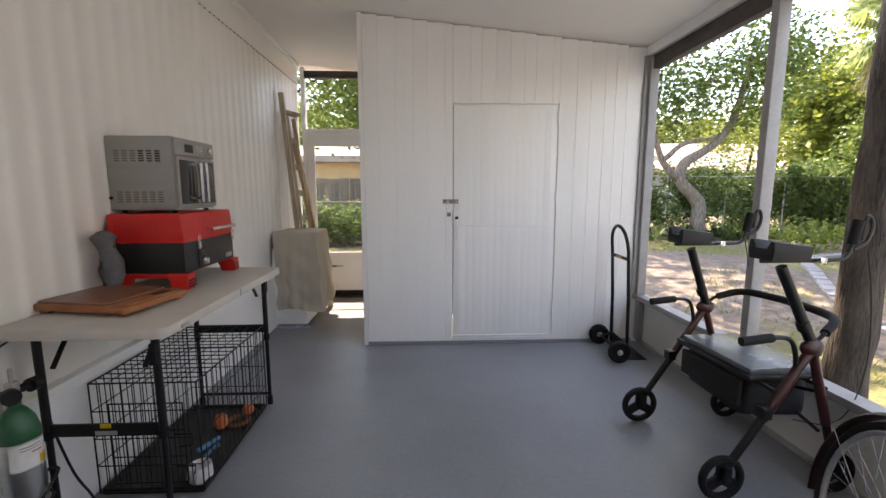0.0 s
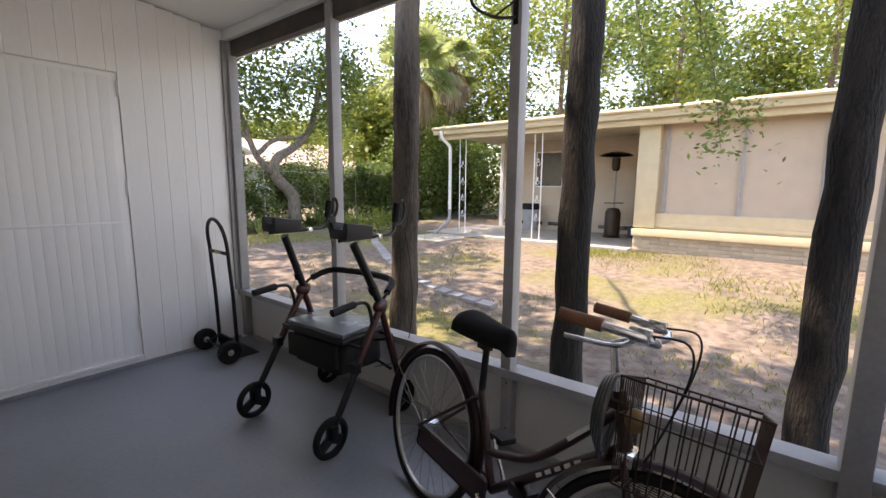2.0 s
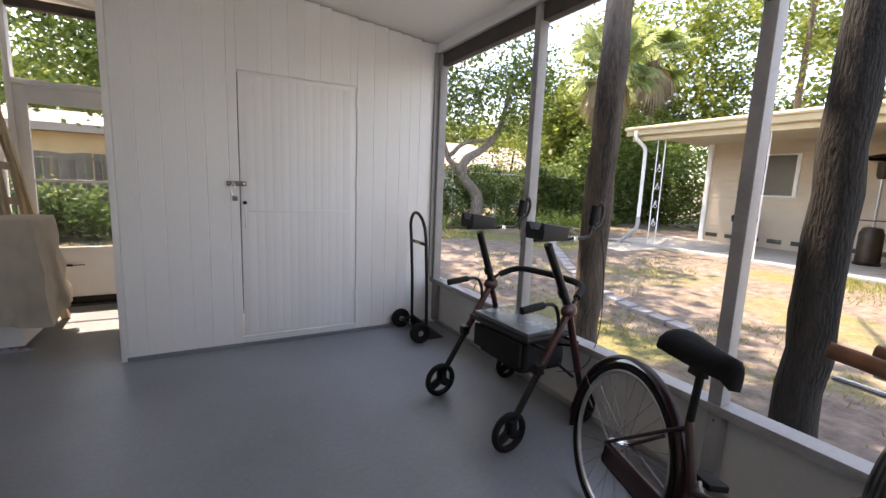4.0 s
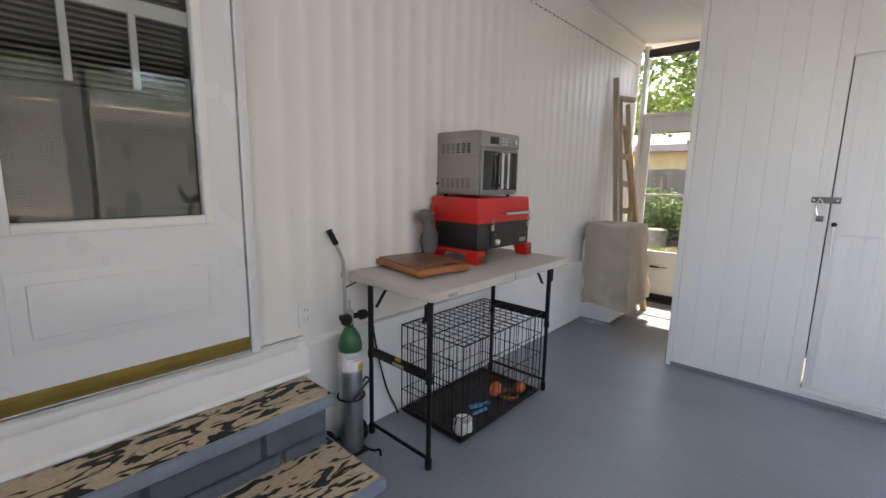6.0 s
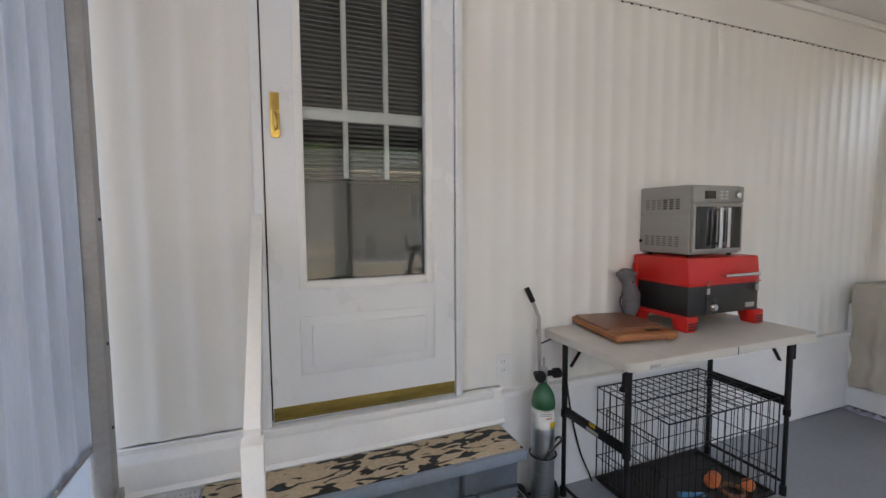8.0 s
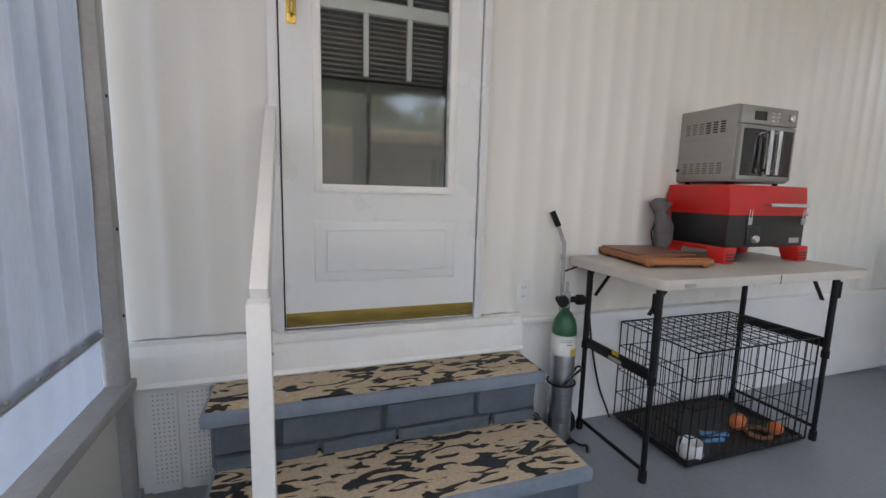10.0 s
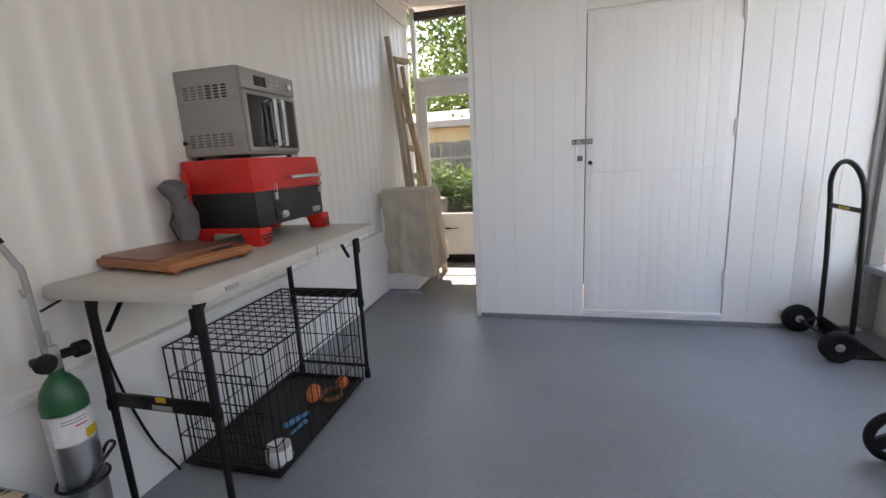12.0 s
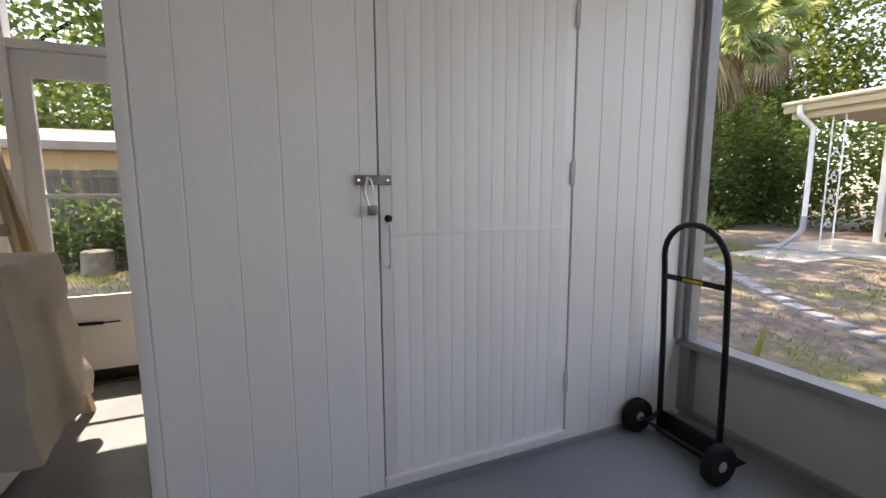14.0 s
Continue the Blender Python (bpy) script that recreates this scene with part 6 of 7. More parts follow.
# crooked tree by the hedge; highest leaf mass is unseen, added to shade ground
tree("crooked_tree", "crooked tree with sun-paled bark and a round leafy crown", [(10.15, 13.6, GZ - 0.1), (10.15, 13.6, 0.5), (10.10, 13.6, 1.0), (9.50, 13.6, 1.65), (9.60, 13.6, 2.2), (10.45, 13.6, 2.75), (11.05, 13.6, 3.6), (11.45, 13.6, 5.4)], 0.24, 0.08,
     [([(9.50, 13.6, 1.7), (9.05, 13.5, 1.95), (8.70, 13.5, 2.5), (8.35, 13.5, 3.6), (8.15, 13.6, 5.0)], 0.14, 0.04), ([(8.85, 13.5, 2.3), (9.55, 13.5, 2.8), (10.55, 13.6, 3.0), (11.35, 13.7, 3.6)], 0.09, 0.03), ([(8.65, 13.5, 2.6), (7.85, 13.4, 3.6), (7.55, 13.4, 4.8)], 0.06, 0.02)],
     [(9.75, 13.3, 5.3, 3.3, 2.2, 2.0), (11.75, 13.4, 4.6, 1.8, 1.6, 1.3), (8.15, 13.0, 4.1, 1.4, 1.2, 1.0), (8.15, 15.2, 7.6, 3.2, 2.2, 1.2)], [230, 90, 70, 120], 30, 0.25, 0.085, LEAF, BARK4)
tree("yellow_tree", "small sunlit yellow-green tree behind the hedge", [(14.2, 17.0, GZ - 0.1), (14.2, 17.0, 1.5), (14.4, 17.0, 3.0)], 0.09, 0.04, [], [(14.2, 17.0, 3.3, 1.8, 1.2, 0.9)], [70], 30, 0.22, 0.08, LEAFY)


def palm(x, y, h, seed):
    t = thing("cabbage_palm", "cabbage palm with shaggy trunk and drooping fan fronds", "palm tree", Matrix.Translation((x, y, GZ - 0.1)))
    rng = random.Random(seed)
    bm = B()
    limb(bm, [(0, 0, 0), (0.05, 0, h * 0.5), (0.1, 0.05, h)], 0.24, 0.20, 12, 0.02)
    part("trunk", bm, BARK2, t, deg=80)
    bm = B()
    for k in range(110):
        a, z = rng.uniform(0, 6.28), h * rng.uniform(0.35, 1.0)
        c = Vector((0.09 * z / h + 0.22 * math.cos(a), 0.22 * math.sin(a), z))
        tube(bm, [c, c + Vector((math.cos(a) * 0.12, math.sin(a) * 0.12, 0.28))], [0.035, 0.02], 4)
    tagged(part("leaf_boots", bm, BARK2, t, "old split leaf bases"), kind="stuff")
    for dead in (0, 1):
        quads = []
        for k in range(34 if not dead else 20):
            a = rng.uniform(0, 6.28)
            el = rng.uniform(-0.55, 1.2) if not dead else rng.uniform(-1.35, -0.7)
            L = rng.uniform(0.9, 1.6) * (0.7 if dead else 1)
            top = Vector((0.1, 0.05, h))
            d = Vector((math.cos(a) * math.cos(el), math.sin(a) * math.cos(el), math.sin(el)))
            hub = top + d * L
            side = d.cross(Vector((0, 0, 1))).normalized()
            upv = side.cross(d)
            for j in range(30):
                u = radians(-125 + 250 * j / 29)
                e = (d * math.cos(u) + side * math.sin(u)).normalized()
                ln = rng.uniform(0.95, 1.2) * (1 - 0.25 * abs(u) / 2.2)
                tip = hub + e * ln + Vector((0, 0, (-0.22 - 0.5 * dead) * ln - 0.1 * rng.random()))
                mid = hub + e * ln * 0.55 + upv * 0.03
                w = e.cross(upv).normalized() * 0.045
                quads += [hub, mid + w, tip, mid - w]
            w = side * 0.02
            quads += [top - w, top + w, hub + w * 0.6, hub - w * 0.6]
        f = new("dead_fronds" if dead else "fronds", mesh_quads("fronds", [tuple(q) for q in quads], DEADF if dead else FROND))
        f.parent = t


palm(17.2, 14.4, 6.9, 1)
palm(21.6, 15.4, 8.2, 2)

# hedge, vine-covered thicket, undergrowth
hp = clumps([(7.5 + 1.1 * i, 14.6 + 0.25 * math.sin(i * 1.7), 1.0 + 0.12 * math.sin(i * 2.3), 0.8, 0.6, 1.22 + 0.1 * math.sin(i * 3.1)) for i in range(8)], [85] * 8, 34, 0.17)
hedge_ob = tagged(new("hedge", mesh_quads("hedge", leaf_verts(hp, 0.075), LEAFD)), "dense green hedge along the yard's back fence", "hedge", kind="stuff")
tp = clumps([(15.2 + 1.1 * i, 14.9 - 0.15 * i, (1.0 if i < 4 else 1.5), 0.9, 0.8, (1.35 if i < 4 else 1.9) + 0.3 * math.sin(i * 2.1)) for i in range(7)] + [(19.5, 10.8, 1.6, 0.9, 1.6, 1.9), (20.4, 12.6, 1.8, 1.0, 1.2, 2.2), (17.0, 14.6, 2.6, 1.2, 0.8, 1.7), (19.4, 14.4, 3.0, 1.3, 0.8, 2.0), (21.4, 14.2, 3.0, 1.2, 0.9, 2.2)], [85] * 12, 34, 0.26)
tagged(new("vine_thicket", mesh_quads("vine_thicket", leaf_verts(tp, 0.10), LEAF)), "tall dark thicket of vines under the palms", "shrubs", kind="stuff")
up = []
for k in range(80):
    cx, cy = (nrng.uniform(7.0, 17.0), nrng.uniform(12.9, 14.0))
    n = 26
    a = nrng.uniform(0, 6.28, n)
    e = nrng.uniform(0.2, 1.3, n)
    L = nrng.uniform(0.35, 0.8, n)
    d = np.stack([np.cos(a) * np.cos(e), np.sin(a) * np.cos(e), np.sin(e)], 1) * L[:, None]
    s = np.stack([-np.sin(a), np.cos(a), np.zeros(n)], 1) * 0.03
    base = np.array([cx, cy, GZ + 0.02]) + np.zeros((n, 3))
    tip = base + d
    tip[:, 2] -= 0.2 * L
    up.append(np.stack([base, base + d * 0.6 + s, tip, base + d * 0.6 - s], 1))
for k in range(12):
    cx, cy, cz = nrng.uniform(12.5, 15.2), nrng.uniform(13.7, 14.6), nrng.uniform(1.2, 1.9)
    n = 30
    a = nrng.uniform(0, 6.28, n)
    e = nrng.uniform(0.0, 1.2, n)
    d = np.stack([np.cos(a) * np.cos(e), np.sin(a) * np.cos(e), np.sin(e)], 1) * 0.65
    s = np.stack([-np.sin(a), np.cos(a), np.zeros(n)], 1) * 0.035
    base = np.array([cx, cy, cz]) + np.zeros((n, 3))
    up.append(np.stack([base, base + d * 0.6 + s, base + d - np.array([0, 0, 0.15]), base + d * 0.6 - s], 1))
tagged(new("undergrowth", mesh_quads("undergrowth", np.concatenate(up), LEAFD)), "spiky green undergrowth before the hedge", "shrubs", kind="stuff")
wf = thing("wire_fence", "grey metal post and rail fence grown over by the hedge", "fence")
part("top_rail", tubed([(6.5, 14.15, 1.80), (17.5, 14.15, 1.80)], 0.016, 8), GREY, wf)
for k in range(6):
    part("post", tubed([(7.4 + 2.0 * k, 14.15, GZ - 0.05), (7.4 + 2.0 * k, 14.15, 1.84)], 0.02, 8), GREY, wf)
gs = thing("garden_shed", "small pale grey shed behind the hedge", "shed")
part("wall", boxed(8.2, 10.3, 17.0, 19.0, GZ, 2.55), mat("pale shed paint", (0.42, 0.41, 0.39), 0.7, var=0.06), gs)
bm = B()
slab(bm, [(7.95, 2.5), (7.95, 2.6), (9.25, 3.15), (10.55, 2.6), (10.55, 2.5), (9.25, 3.02)], 16.8, 19.2, "y")
part("roof", bm, TRIM, gs, "white edged roof")
part("door", boxed(8.9, 9.7, 16.97, 17.0, GZ, 2.1, bev=0.01), TRIM, gs)
# light green bush within the edged bed
bp_ = clumps([(10.9, 10.3, 0.25, 0.8, 0.6, 0.4), (12.2, 10.9, 0.2, 0.6, 0.5, 0.3)], [40, 20], 14, 0.12)
tagged(new("garden_bush", mesh_quads("garden_bush", leaf_verts(bp_, 0.07), LEAFY)), "low bright green bush in the edged bed", "bush", kind="stuff")

# grass tufts
gb = []
for k in range(1900):
    cx, cy = 10.3 - 5.2 * nrng.uniform() ** 1.7, nrng.uniform(-4.5, 10.5)
    if noise.noise(Vector((cx * 0.45, cy * 0.45, 3.0))) < -0.05:
        continue
    n = 16
    p = np.stack([cx + nrng.normal(size=n) * 0.13, cy + nrng.normal(size=n) * 0.13, np.full(n, ground_z(cx, cy) - 0.03)], 1)
    h = nrng.uniform(0.015, 0.055, n)
    a = nrng.uniform(0, 6.28, n)
    s = np.stack([np.cos(a), np.sin(a), np.zeros(n)], 1) * 0.008
    t = p + np.stack([np.cos(a * 3) * 0.04, np.sin(a * 3) * 0.04, h + 0.03], 1)
    gb.append(np.stack([p - s, p + s, t + s * 0.2, t - s * 0.2], 1))
tagged(new("grass", mesh_quads("grass", np.concatenate(gb), GRASSM)), "thin sunlit grass tufts in the yard", "grass", kind="stuff")

# ---- pale bungalow across the yard ----
STUCCO = mat("cream siding paint", (0.58, 0.475, 0.36), 0.75, var=0.05, scale=2, bump=0.1)
CREAM = mat("pale cream trim", (0.62, 0.52, 0.34), 0.6, var=0.05)
SHADECL = mat("beige roll shade", (0.55, 0.44, 0.34), 0.8, var=0.05, scale=3)
BLOCK = mat("cream block", (0.50, 0.42, 0.31), 0.85, var=0.1, scale=6, bump=0.3, rand=0.12)
ROOFW = mat("white roof coating", (0.55, 0.48, 0.34), 0.7, var=0.08)
CONC = mat("pale concrete", (0.42, 0.40, 0.36), 0.9, var=0.12, scale=3, bump=0.2)
DWIN = mat("dim window", (0.055, 0.052, 0.048), 0.2, var=0.1)


def bungalow():
    h = thing("bungalow", "low cream bungalow with covered patio across the yard", "house", Matrix.Translation((0, -0.21, 0)))
    Y0, Y1 = -9.0, 3.32
    part("plinth", boxed(12.56, 12.8, Y0, Y1 - 0.02, GZ - 0.05, 0.20), BLOCK, h)
    bk = mesh_of("block", boxed(0, 0.05, -0.195, 0.195, 0, 0.088, bev=0.006), BLOCK)
    for c in range(4):
        for k in range(20):
            o = new("block", bk)
            o.parent = h
            o.location = (12.515 + random.uniform(-0.004, 0.004), 3.10 - k * 0.40 - 0.2 * (c % 2), -0.18 + c * 0.095)
    part("sill_ledge", boxed(12.42, 12.85, Y0, Y1, 0.20, 0.37, bev=0.02), CREAM, h, "pale cream ledge")
    part("porch_back", boxed(12.72, 12.80, Y0, Y1, 0.40, 2.86), SHADECL, h, "beige roll-down shades")
    part("pillar", boxed(12.50, 12.74, 2.84, 3.30, 0.40, 2.86, bev=0.01), CREAM, h, "pale cream pillar")
    for y in (-0.28, -4.2, -8.2):
        part("pillar", boxed(12.52, 12.74, y - 0.12, y + 0.12, 0.40, 2.86, bev=0.01), CREAM, h)
    for y in (2.70, 1.25, -0.06, -2.3):
        part("shade_track", boxed(12.66, 12.72, y - 0.025, y + 0.025, 0.40, 2.86), GREY, h)
    part("half_wall", boxed(12.60, 12.715, Y0, 2.84, 0.372, 0.74), CREAM, h, "pale cream half wall")
    part("ledge_rail", boxed(12.57, 12.60, Y0, 2.82, 0.42, 0.50, bev=0.01), CREAM, h)
    part("porch_side", boxed(12.74, 15.6, 3.20, 3.30, GZ, 2.95), STUCCO, h)
    part("patio_slab", boxed(12.25, 15.6, 3.32, 9.6, GZ - 0.05, GZ + 0.06, bev=0.01), CONC, h, "pale concrete patio slab")
    w = part("back_wall", boxed(15.62, 15.8, 3.0, 8.76, GZ, 3.15), STUCCO, h, "cream lapped siding wall")
    for k in range(17):
        z = 0.22 + k * 0.17
        bm = B()
        slab(bm, [(15.622, z), (15.606, z + 0.005), (15.616, z + 0.165), (15.622, z + 0.165)], 3.32, 8.74, "y")
        part("siding_board", bm, STUCCO, w)
    part("corner_board", boxed(15.56, 15.64, 8.66, 8.80, GZ, 3.12, bev=0.01), TRIM, h, "white corner board")
    wd = part("window", boxed(15.56, 15.62, 6.32, 7.36, 1.33, 2.53, bev=0.01), TRIM, h)
    part("pane", boxed(15.545, 15.562, 6.41, 7.32, 1.38, 2.49), DWIN, wd)
    for k in range(9):
        part("vent", boxed(15.59, 15.622, 3.6 + k * 0.58, 3.95 + k * 0.58, 0.02, 0.14, bev=0.005), DWIN, w)
    bm = B()
    slab(bm, [(12.15, 2.90), (12.15, 3.10), (15.5, 3.42), (22.0, 3.2), (22.0, 2.9)], Y0 - 0.5, 9.15, "y")
    rf = part("roof", bm, ROOFW, h, "low pitched pale roof")
    part("fascia", boxed(12.10, 12.16, Y0 - 0.5, 9.2, 2.88, 3.12, bev=0.008), CREAM, rf)
    part("gutter", tubed([(12.06, Y0 - 0.5, 3.06), (12.06, 9.2, 3.06)], 0.05, 8), CREAM, rf)
    part("soffit_beam", boxed(12.25, 12.40, Y0, 9.1, 2.74, 2.90, bev=0.01), CREAM, rf)
    part("end_wall", boxed(15.8, 22.0, 8.64, 8.76, GZ, 3.0), STUCCO, h)
    # scrolled iron posts
    for y in (8.45, 5.95):
        ip = part("iron_post", tubed([(12.5, y, GZ), (12.5, y, 2.76)], 0.016, 6), TRIM, h, "white scrolled iron post")
        part("iron_bar", tubed([(12.5, y - 0.22, GZ), (12.5, y - 0.22, 2.76)], 0.016, 6), TRIM, ip)
        for z in (0.5, 1.0, 1.5, 2.0):
            s = [(12.5, y - 0.11 + 0.075 * (1 - q / 26) * math.cos(q * 0.5), z + 0.2 * (q / 26 - 0.5) + 0.075 * math.sin(q * 0.5)) for q in range(26)]
            part("scroll", tubed(s, 0.007, 5), TRIM, ip)
    pts = smooth_line([(12.06, 8.86, 3.0), (12.08, 8.83, 2.78), (12.32, 8.73, 2.55), (12.34, 8.71, 2.2), (12.34, 8.71, 0.6)], 5)
    ds = part("downspout", tubed(pts, 0.05, 10), TRIM, h, "white downspout")
    part("elbow_hose", tubed(smooth_line([(12.34, 8.71, 0.62), (12.33, 8.73, 0.3), (12.2, 8.86, 0.1), (12.0, 9.0, GZ + 0.06)], 5), 0.055, 10), GREY, ds, "dark flexible hose end")


bungalow()


def heater():
    h = thing("patio_heater", "tall bronze patio heater with domed reflector", "patio heater", pose(14.6, 4.18, GZ + 0.06))
    BR = mat("bronze enamel", (0.06, 0.042, 0.03), 0.4, metal=0.6, var=0.2)
    bm = B()
    lathe(bm, [(0.24, 0.0), (0.25, 0.04), (0.22, 0.06), (0.22, 0.72), (0.17, 0.84), (0.05, 0.87)], 22)
    part("tank_housing", bm, BR, h)
    part("pole", tubed([(0, 0, 0.86), (0, 0, 1.95)], 0.032, 12), STEEL, h)
    part("table_ring", tubed([(0, 0, 1.0), (0, 0, 1.02)], 0.27, 22), BR, h)
    bm = B()
    lathe(bm, [(0.07, 1.93), (0.11, 2.0), (0.12, 2.3), (0.09, 2.32)], 18)
    part("burner", bm, BR, h)
    bm = B()
    lathe(bm, [(0.46, 2.36), (0.36, 2.42), (0.12, 2.48), (0.0, 2.49)], 26)
    bmesh.ops.solidify(bm, geom=list(bm.faces), thickness=0.01)
    part("reflector", bm, BR, h, "domed metal reflector")


heater()


def bin_():
    b = thing("trash_bin", "grey plastic bin lined with a dark bag", "bin", pose(15.05, 7.04, GZ + 0.06))
    bm = B()
    lathe(bm, [(0.22, 0.0), (0.24, 0.02), (0.29, 0.82), (0.31, 0.83), (0.31, 0.86), (0.28, 0.86), (0.27, 0.80)], 24)
    part("body", bm, mat("grey bin plastic", (0.38, 0.39, 0.41), 0.6, var=0.08), b)
    bm = B()
    lathe(bm, [(0.30, 0.70), (0.325, 0.80), (0.325, 0.885), (0.29, 0.89), (0.27, 0.7)], 24)
    for v in bm.verts:
        v.co += Vector((noise.noise(v.co * 14), noise.noise(v.co * 14 + Vector((3, 0, 0))), 0)) * 0.02
    part("bag", bm, NYLON, b, "dark bag folded over the rim")


bin_()
bm = boxed(-0.2, 0.2, -0.15, 0.15, 0, 0.34, bev=0.03)
solid("storage_crate", bm, mat("dark blue plastic", (0.03, 0.045, 0.09), 0.6), "dark blue plastic tub beside the heater", "crate", m=pose(14.9, 3.62, GZ + 0.06))

# edging stones
ED = smooth_line([(11.6, 9.9, 0), (10.4, 9.6, 0), (9.5, 8.9, 0), (8.9, 8.1, 0), (8.1, 7.0, 0), (7.45, 5.9, 0), (7.1, 4.8, 0), (6.95, 3.6, 0)], 4)
STONE = mat("grey kerb stone", (0.30, 0.29, 0.28), 0.9, var=0.15, scale=7, bump=0.4, rand=0.15)
ED = [FAR @ p for p in ED]
for p in ED:
    p.z = ground_z(p.x, p.y)
ed = thing("garden_edging", "curved edging of flat grey stones in the yard", "edging")
for a, b in zip(ED, ED[1:]):
    d = b - a
    bm = boxed(-d.length / 2 + 0.012, d.length / 2 - 0.012, -0.08, 0.08, -0.08, 0.05, bev=0.012)
    st = part("stone", bm, STONE, ed)
    st.matrix_basis = pose(*((a + b) / 2), random.uniform(-4, 4), random.uniform(-4, 4), math.degrees(math.atan2(d.y, d.x)) + random.uniform(-4, 4))
bm = boxed(10.6, 12.2, 7.55, 9.0, GZ - 0.06, GZ + 0.03, bev=0.01)
solid("paving_slab", bm, CONC, "pale concrete slab at the patio's edge", "paving")

# house beyond the hedge, with a pink-white roof
fh = thing("far_house", "house with pale pink roof beyond the hedge", "house")
part("wall", boxed(10.0, 32.0, 27.0, 34.0, GZ, 2.5), mat("pale blue wall", (0.36, 0.42, 0.45), 0.7), fh)
bm = B()
slab(bm, [(26.3, 2.4), (26.3, 2.6), (30.5, 4.6), (34.7, 2.6), (34.7, 2.4)], 9.3, 32.7, "x")
part("roof", bm, mat("pale pink roof", (0.40, 0.30, 0.26), 0.8, var=0.06, scale=3), fh)
for x in (13.0, 17.0, 21.5):
    wd = part("window", boxed(x, x + 1.4, 26.94, 27.0, 1.0, 2.1, bev=0.01), TRIM, fh)
    part("pane", boxed(x + 0.08, x + 1.32, 26.92, 26.945, 1.08, 2.02), DWIN, wd)

# beyond the passage: board fence, ferns, stump, neighbour's roof, overhanging leaves
FENCE = mat("weathered fence board", (0.17, 0.145, 0.125), 0.9, var=0.2, scale=5, bump=0.3, stretch=(4, 4, 0.6), rand=0.2)
fe = thing("board_fence", "weathered grey board fence behind the house", "fence")
fb = mesh_of("fence_board", boxed(-0.07, 0.07, -0.01, 0.01, 0.0, 1.86, bev=0.004), FENCE)
for k in range(52):
    o = new("board", fb)
    o.parent = fe
    o.matrix_basis = pose(-5.2 + k * 0.148, 13.0 + random.uniform(-0.006, 0.006), GZ + random.uniform(-0.02, 0.02), 0, random.uniform(-0.4, 0.4), 0)
part("rail", boxed(-5.3, 2.6, 12.95, 12.99, 1.52, 1.60), FENCE, fe)
part("rail", boxed(-5.3, 2.6, 12.95, 12.99, 0.3, 0.38), FENCE, fe)
fr = clumps([(-3.6 + 0.62 * i, 12.2 + 0.2 * math.sin(i * 2), 0.38, 0.4, 0.35, 0.5 + 0.35 * (i % 3 == 0)) for i in range(10)], [26] * 10, 26, 0.16)
tagged(new("fern_bed", mesh_quads("fern_bed", leaf_verts(fr, 0.06, long=2.6), LEAFD)), "dark green ferns before the board fence", "ferns", kind="stuff")
bm = B()
lathe(bm, [(0.27, 0), (0.25, 0.1), (0.235, 0.42), (0.20, 0.44), (0.0, 0.435)], 18)
for v in bm.verts:
    v.co += Vector((noise.noise(v.co * 6), noise.noise(v.co * 6 + Vector((3, 0, 0))), 0)) * 0.04
solid("tree_stump", bm, mat("pale stump wood", (0.26, 0.22, 0.175), 0.95, var=0.3, scale=8, bump=0.5), "pale cut tree stump before the ferns", "stump", m=pose(-1.35, 11.6, GZ - 0.02))
nh = thing("tan_house", "tan house with bright roof beyond the board fence", "house")
part("wall", boxed(-12, 4.5, 19.0, 25.0, GZ, 2.6), mat("tan wall", (0.50, 0.36, 0.20), 0.8), nh)
bm = B()
slab(bm, [(18.4, 2.5), (18.4, 2.75), (22.0, 3.5), (25.6, 2.75), (25.6, 2.5)], -12.6, 5.1, "x")
part("roof", bm, mat("pale roof", (0.30, 0.25, 0.22), 0.8, var=0.06, scale=3), nh)
gr = []
for k in range(260):
    cx, cy = nrng.uniform(-3.0, 2.0), nrng.uniform(8.3, 11.4)
    n = 14
    p = np.stack([cx + nrng.normal(size=n) * 0.12, cy + nrng.normal(size=n) * 0.12, np.full(n, GZ - 0.01)], 1)
    a = nrng.uniform(0, 6.28, n)
    s = np.stack([np.cos(a), np.sin(a), np.zeros(n)], 1) * 0.007
    t = p + np.stack([np.cos(a * 3) * 0.03, np.sin(a * 3) * 0.03, nrng.uniform(0.05, 0.11, n)], 1)
    gr.append(np.stack([p - s, p + s, t + s * 0.2, t - s * 0.2], 1))
tagged(new("lawn", mesh_quads("lawn", np.concatenate(gr), GRASSM)), "short grass behind the passage door", "grass", kind="stuff")
tree("oak_tree", "leafy tree overhanging the board fence", [(-2.9, 12.0, GZ - 0.1), (-2.9, 12.0, 1.6), (-2.6, 12.1, 3.4), (-2.2, 12.2, 5.2)], 0.13, 0.06,
     [([(-2.6, 12.1, 3.0), (-1.6, 11.8, 3.9), (-0.4, 11.6, 4.4)], 0.05, 0.02)],
     [(-1.4, 11.4, 4.5, 2.6, 1.9, 1.6), (0.6, 11.0, 4.1, 1.8, 1.4, 1.2), (-0.4, 10.9, 2.95, 1.7, 0.9, 0.45)], [300, 190, 45], 30, 0.22, 0.075, LEAF)

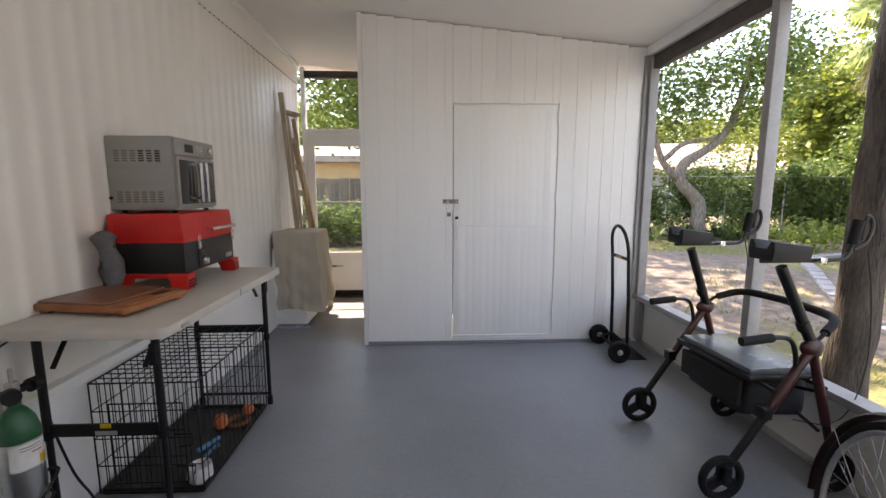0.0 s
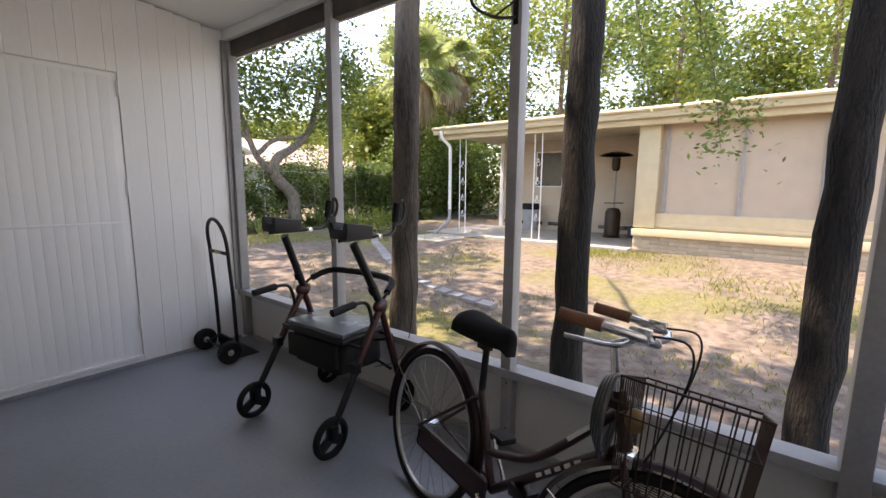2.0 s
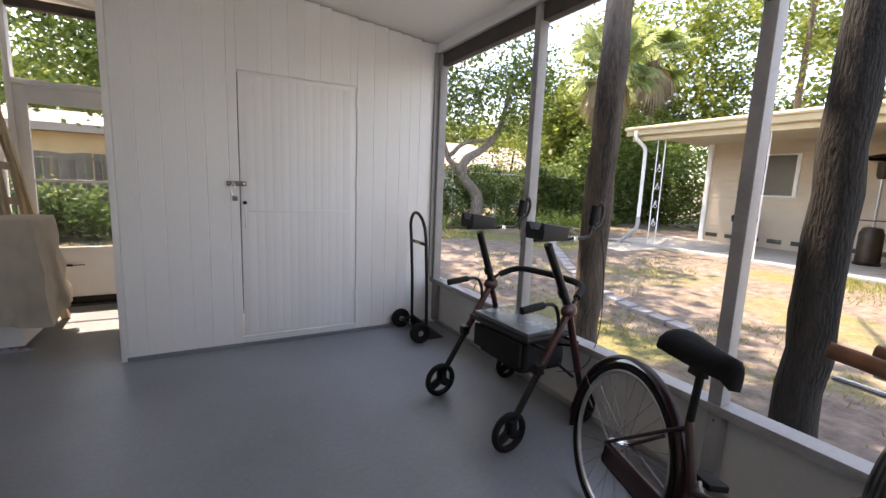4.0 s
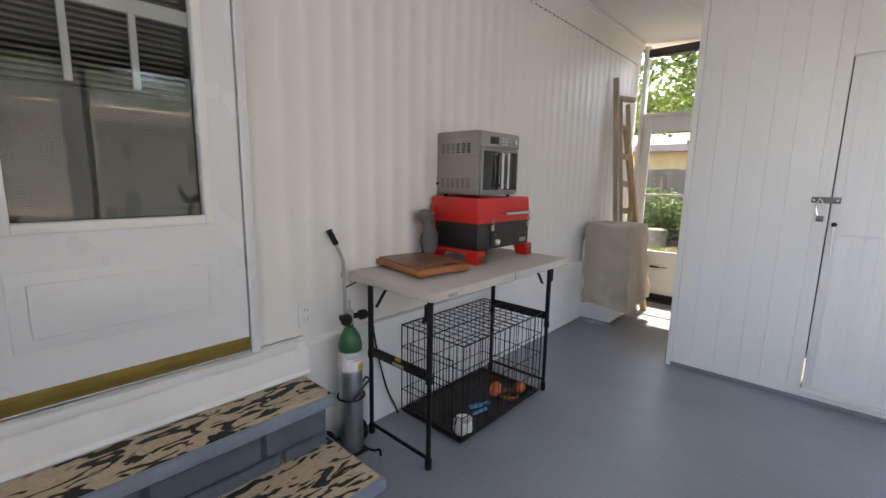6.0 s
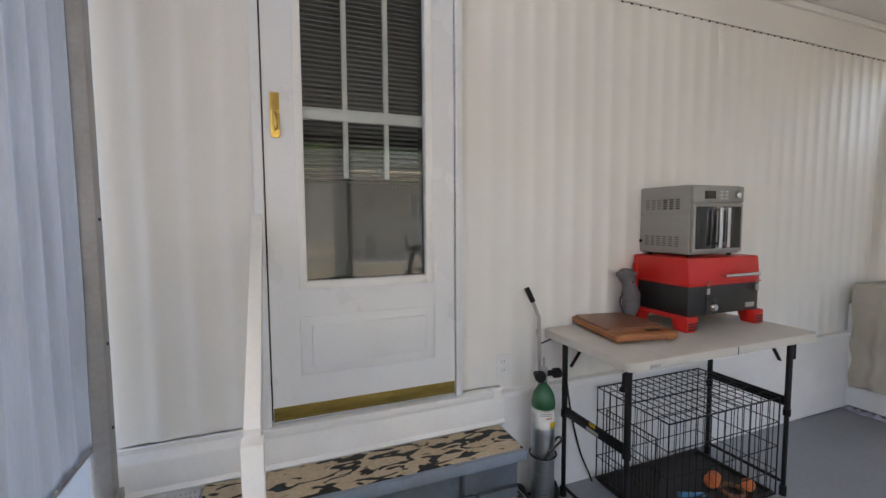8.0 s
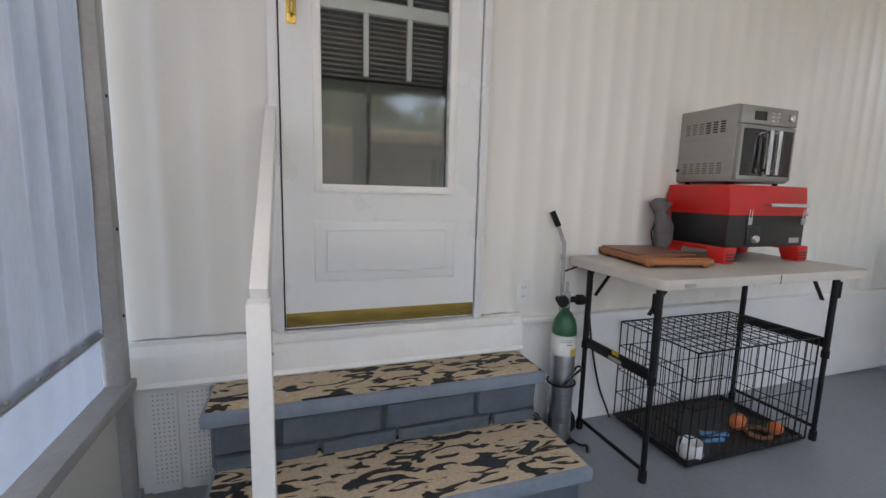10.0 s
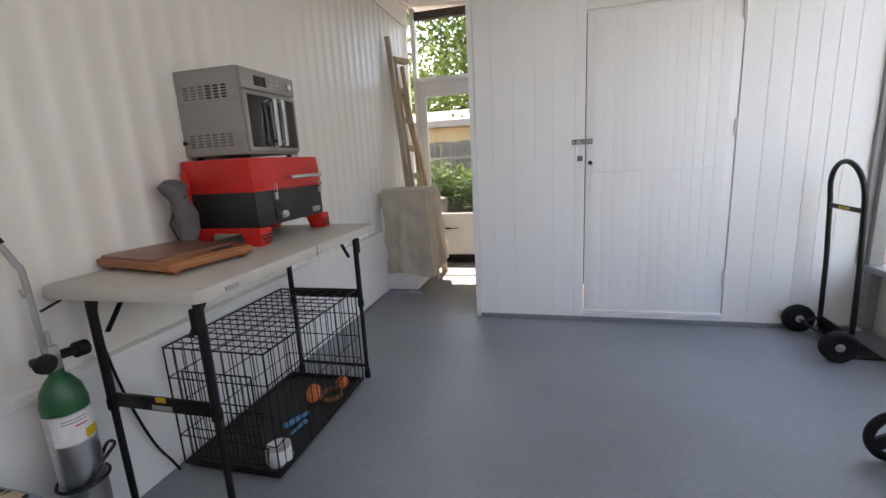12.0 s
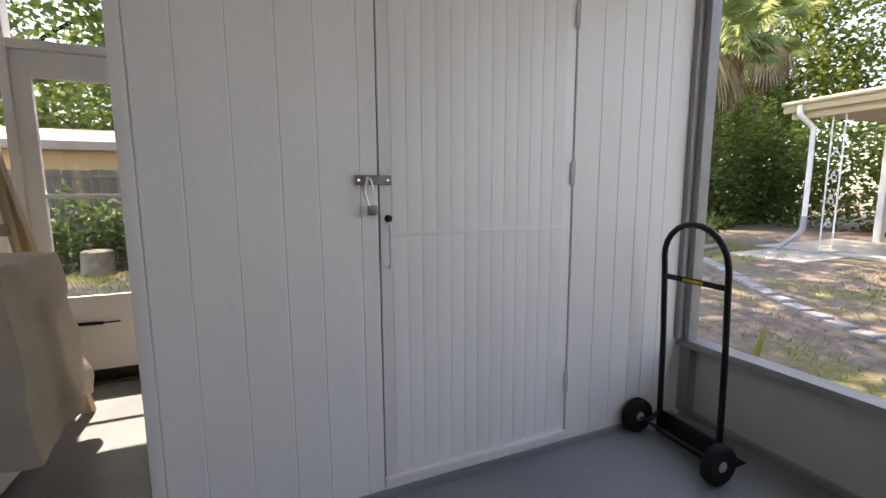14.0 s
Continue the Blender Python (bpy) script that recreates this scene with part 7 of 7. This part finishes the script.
# woods and pines behind, far off
wp = clumps([(24.0 + 3.2 * i, 22.0 - 5.2 * i, 5.2 + 1.4 * math.sin(i * 2.1), 3.4, 3.6, 3.6) for i in range(7)]
            + [(3.0 + 5.0 * i, 36.5, 4.8 + math.sin(i * 1.7), 3.4, 2.4, 2.4) for i in range(6)]
            + [(-16.0 + 5.0 * i, 30.0, 4.5, 3.4, 2.6, 2.6) for i in range(5)]
            + [(25.0 + 2.6 * i, 20.0 - 4.6 * i, 10.5 + 1.2 * math.sin(i * 1.3), 2.6, 2.8, 2.6) for i in range(6)]
            + [(19.5, 19.0, 4.0, 2.6, 1.6, 3.0), (24.0, 18.0, 5.0, 2.4, 2.0, 4.0)], [150] * 18 + [70] * 6 + [150, 150], 60, 0.62)
tagged(new("far_woods", mesh_quads("far_woods", leaf_verts(wp, 0.17), LEAFY)), "sunlit woods beyond the houses", "trees", kind="stuff")
for x, y, z in ((24.5, 4.5, 11.0), (27.0, -1.0, 12.0), (23.0, 9.5, 12.0), (25.0, -7.0, 11.0)):
    tree("pine_tree", "tall thin pine behind the bungalow", [(x, y, GZ - 0.1), (x, y, z * 0.5), (x + 0.3, y, z)], 0.17, 0.07, [],
         [(x, y, z * 0.78, 2.2, 2.2, 2.2), (x + 0.3, y - 0.6, z * 0.55, 2.0, 2.0, 1.0)], [60, 26], 28, 0.32, 0.13, LEAFY, BARK2)

# the rest of the home, which closes the porch off
hb = thing("wall_home", "white home that the porch is built onto", "wall", kind="structure")
part("outer_wall", boxed(-5.0, -1.45, -7.0, 5.80, GZ, 2.75), TRIM, hb)
part("outer_wall", boxed(-1.44, -0.06, 1.95, 5.80, GZ, 2.75), TRIM, hb)
part("outer_wall", boxed(-1.44, -0.06, -7.0, -0.02, GZ, 2.75), TRIM, hb)
part("roof", boxed(-5.3, -0.11, -7.3, 6.0, 2.84, 2.98), ROOFW, hb)
# bolt hook on the middle post
hk = thing("wall_hook", "black iron plant hook on a screen post", "hook", pose(XR - 0.022, 1.40, 2.08))
part("bracket", boxed(-0.006, 0.0, -0.012, 0.012, -0.06, 0.06, bev=0.002), BLACK, hk)
part("arm", tubed(smooth_line([(-0.003, 0, -0.03), (-0.09, 0.05, -0.045), (-0.17, 0.10, -0.02), (-0.19, 0.115, 0.03), (-0.18, 0.11, 0.06)], 5), 0.007, 7), BLACK, hk)
part("arm_brace", tubed([(-0.003, 0, 0.04), (-0.09, 0.05, -0.04)], 0.005, 6), BLACK, hk)

for ob in list(scene.objects):
    if ob.parent is None and ob.name.split(".")[0] in ("crooked_tree", "yellow_tree", "cabbage_palm", "hedge", "vine_thicket", "undergrowth", "garden_bush", "wire_fence", "garden_shed",
                                                       "bungalow", "patio_heater", "trash_bin", "storage_crate", "paving_slab", "far_house", "far_woods", "pine_tree"):
        ob.matrix_basis = FAR @ ob.matrix_basis

# ---- boards of the shed front ----
rngb = random.Random(21)


def board_row(x0, x1, zlo, zhi):
    x = x0
    while x < x1 - 0.02:
        w = rngb.choice((0.093, 0.118, 0.118, 0.143))
        if x1 - (x + w) < 0.05:
            w = x1 - x
        z1 = min(zhi, ceil_z(x + w) - 0.004)
        bm = B()
        c = 0.0035
        slab(bm, [(x + 0.0002, 0.0), (x + c, -0.0024), (x + w - c, -0.0024), (x + w - 0.0002, 0.0), (x + w - 0.0002, 0.012), (x + 0.0002, 0.012)], zlo, z1)
        o = part("board", bm, SHEDW, shed, deg=15)
        o.location = (0, SHED_Y + 0.0072, 0)
        x += w


board_row(SHED_X + 0.036, SDX0 - 0.002, 0.012, 3.0)
board_row(SDX1 + 0.002, XR - 0.03, 0.012, 3.0)
board_row(SDX0 - 0.002, SDX1 + 0.002, SDZ1 + 0.004, 3.0)
board_row(SDX0 - 0.002, SDX1 + 0.002, 0.012, 0.012 + SDZ0 - 0.014)

# screws in the posts, and a plant at the sill's corner
for z in (0.72, 1.02, 1.45):
    part("screw", tubed([(0.056, END_Y + 0.004, z), (0.056, END_Y + 0.009, z)], 0.006, 8), BLACK, ew)
for y in POST_Y[1:3]:
    for z in (0.12, 0.36, 0.55):
        part("screw", tubed([(XR - 0.022 + (0.016 if z < 0.4 else 0), y, z), (XR - 0.018 + (0.016 if z < 0.4 else 0), y, z)], 0.005, 8), BLACK, kw)
pl = []
for k in range(8):
    a, e, L = nrng.uniform(-1.2, 1.2), nrng.uniform(0.7, 1.35), nrng.uniform(0.55, 0.78)
    d = np.array([math.cos(a) * math.cos(e), math.sin(a) * math.cos(e), math.sin(e)]) * L
    w = np.array([-math.sin(a), math.cos(a), 0]) * 0.022
    o = np.array([0.0, 0.0, 0.0])
    pl.append(np.stack([o, d * 0.55 + w, d, d * 0.55 - w]))
tagged(new("spider_plant", mesh_quads("spider_plant", np.stack(pl), leaf_mat("yellow green blades", (0.20, 0.26, 0.03), (0.42, 0.42, 0.08), 0.4))), "yellow-green strap-leaved plant outside the sill", "plant").location = (3.56, 3.86, GZ)
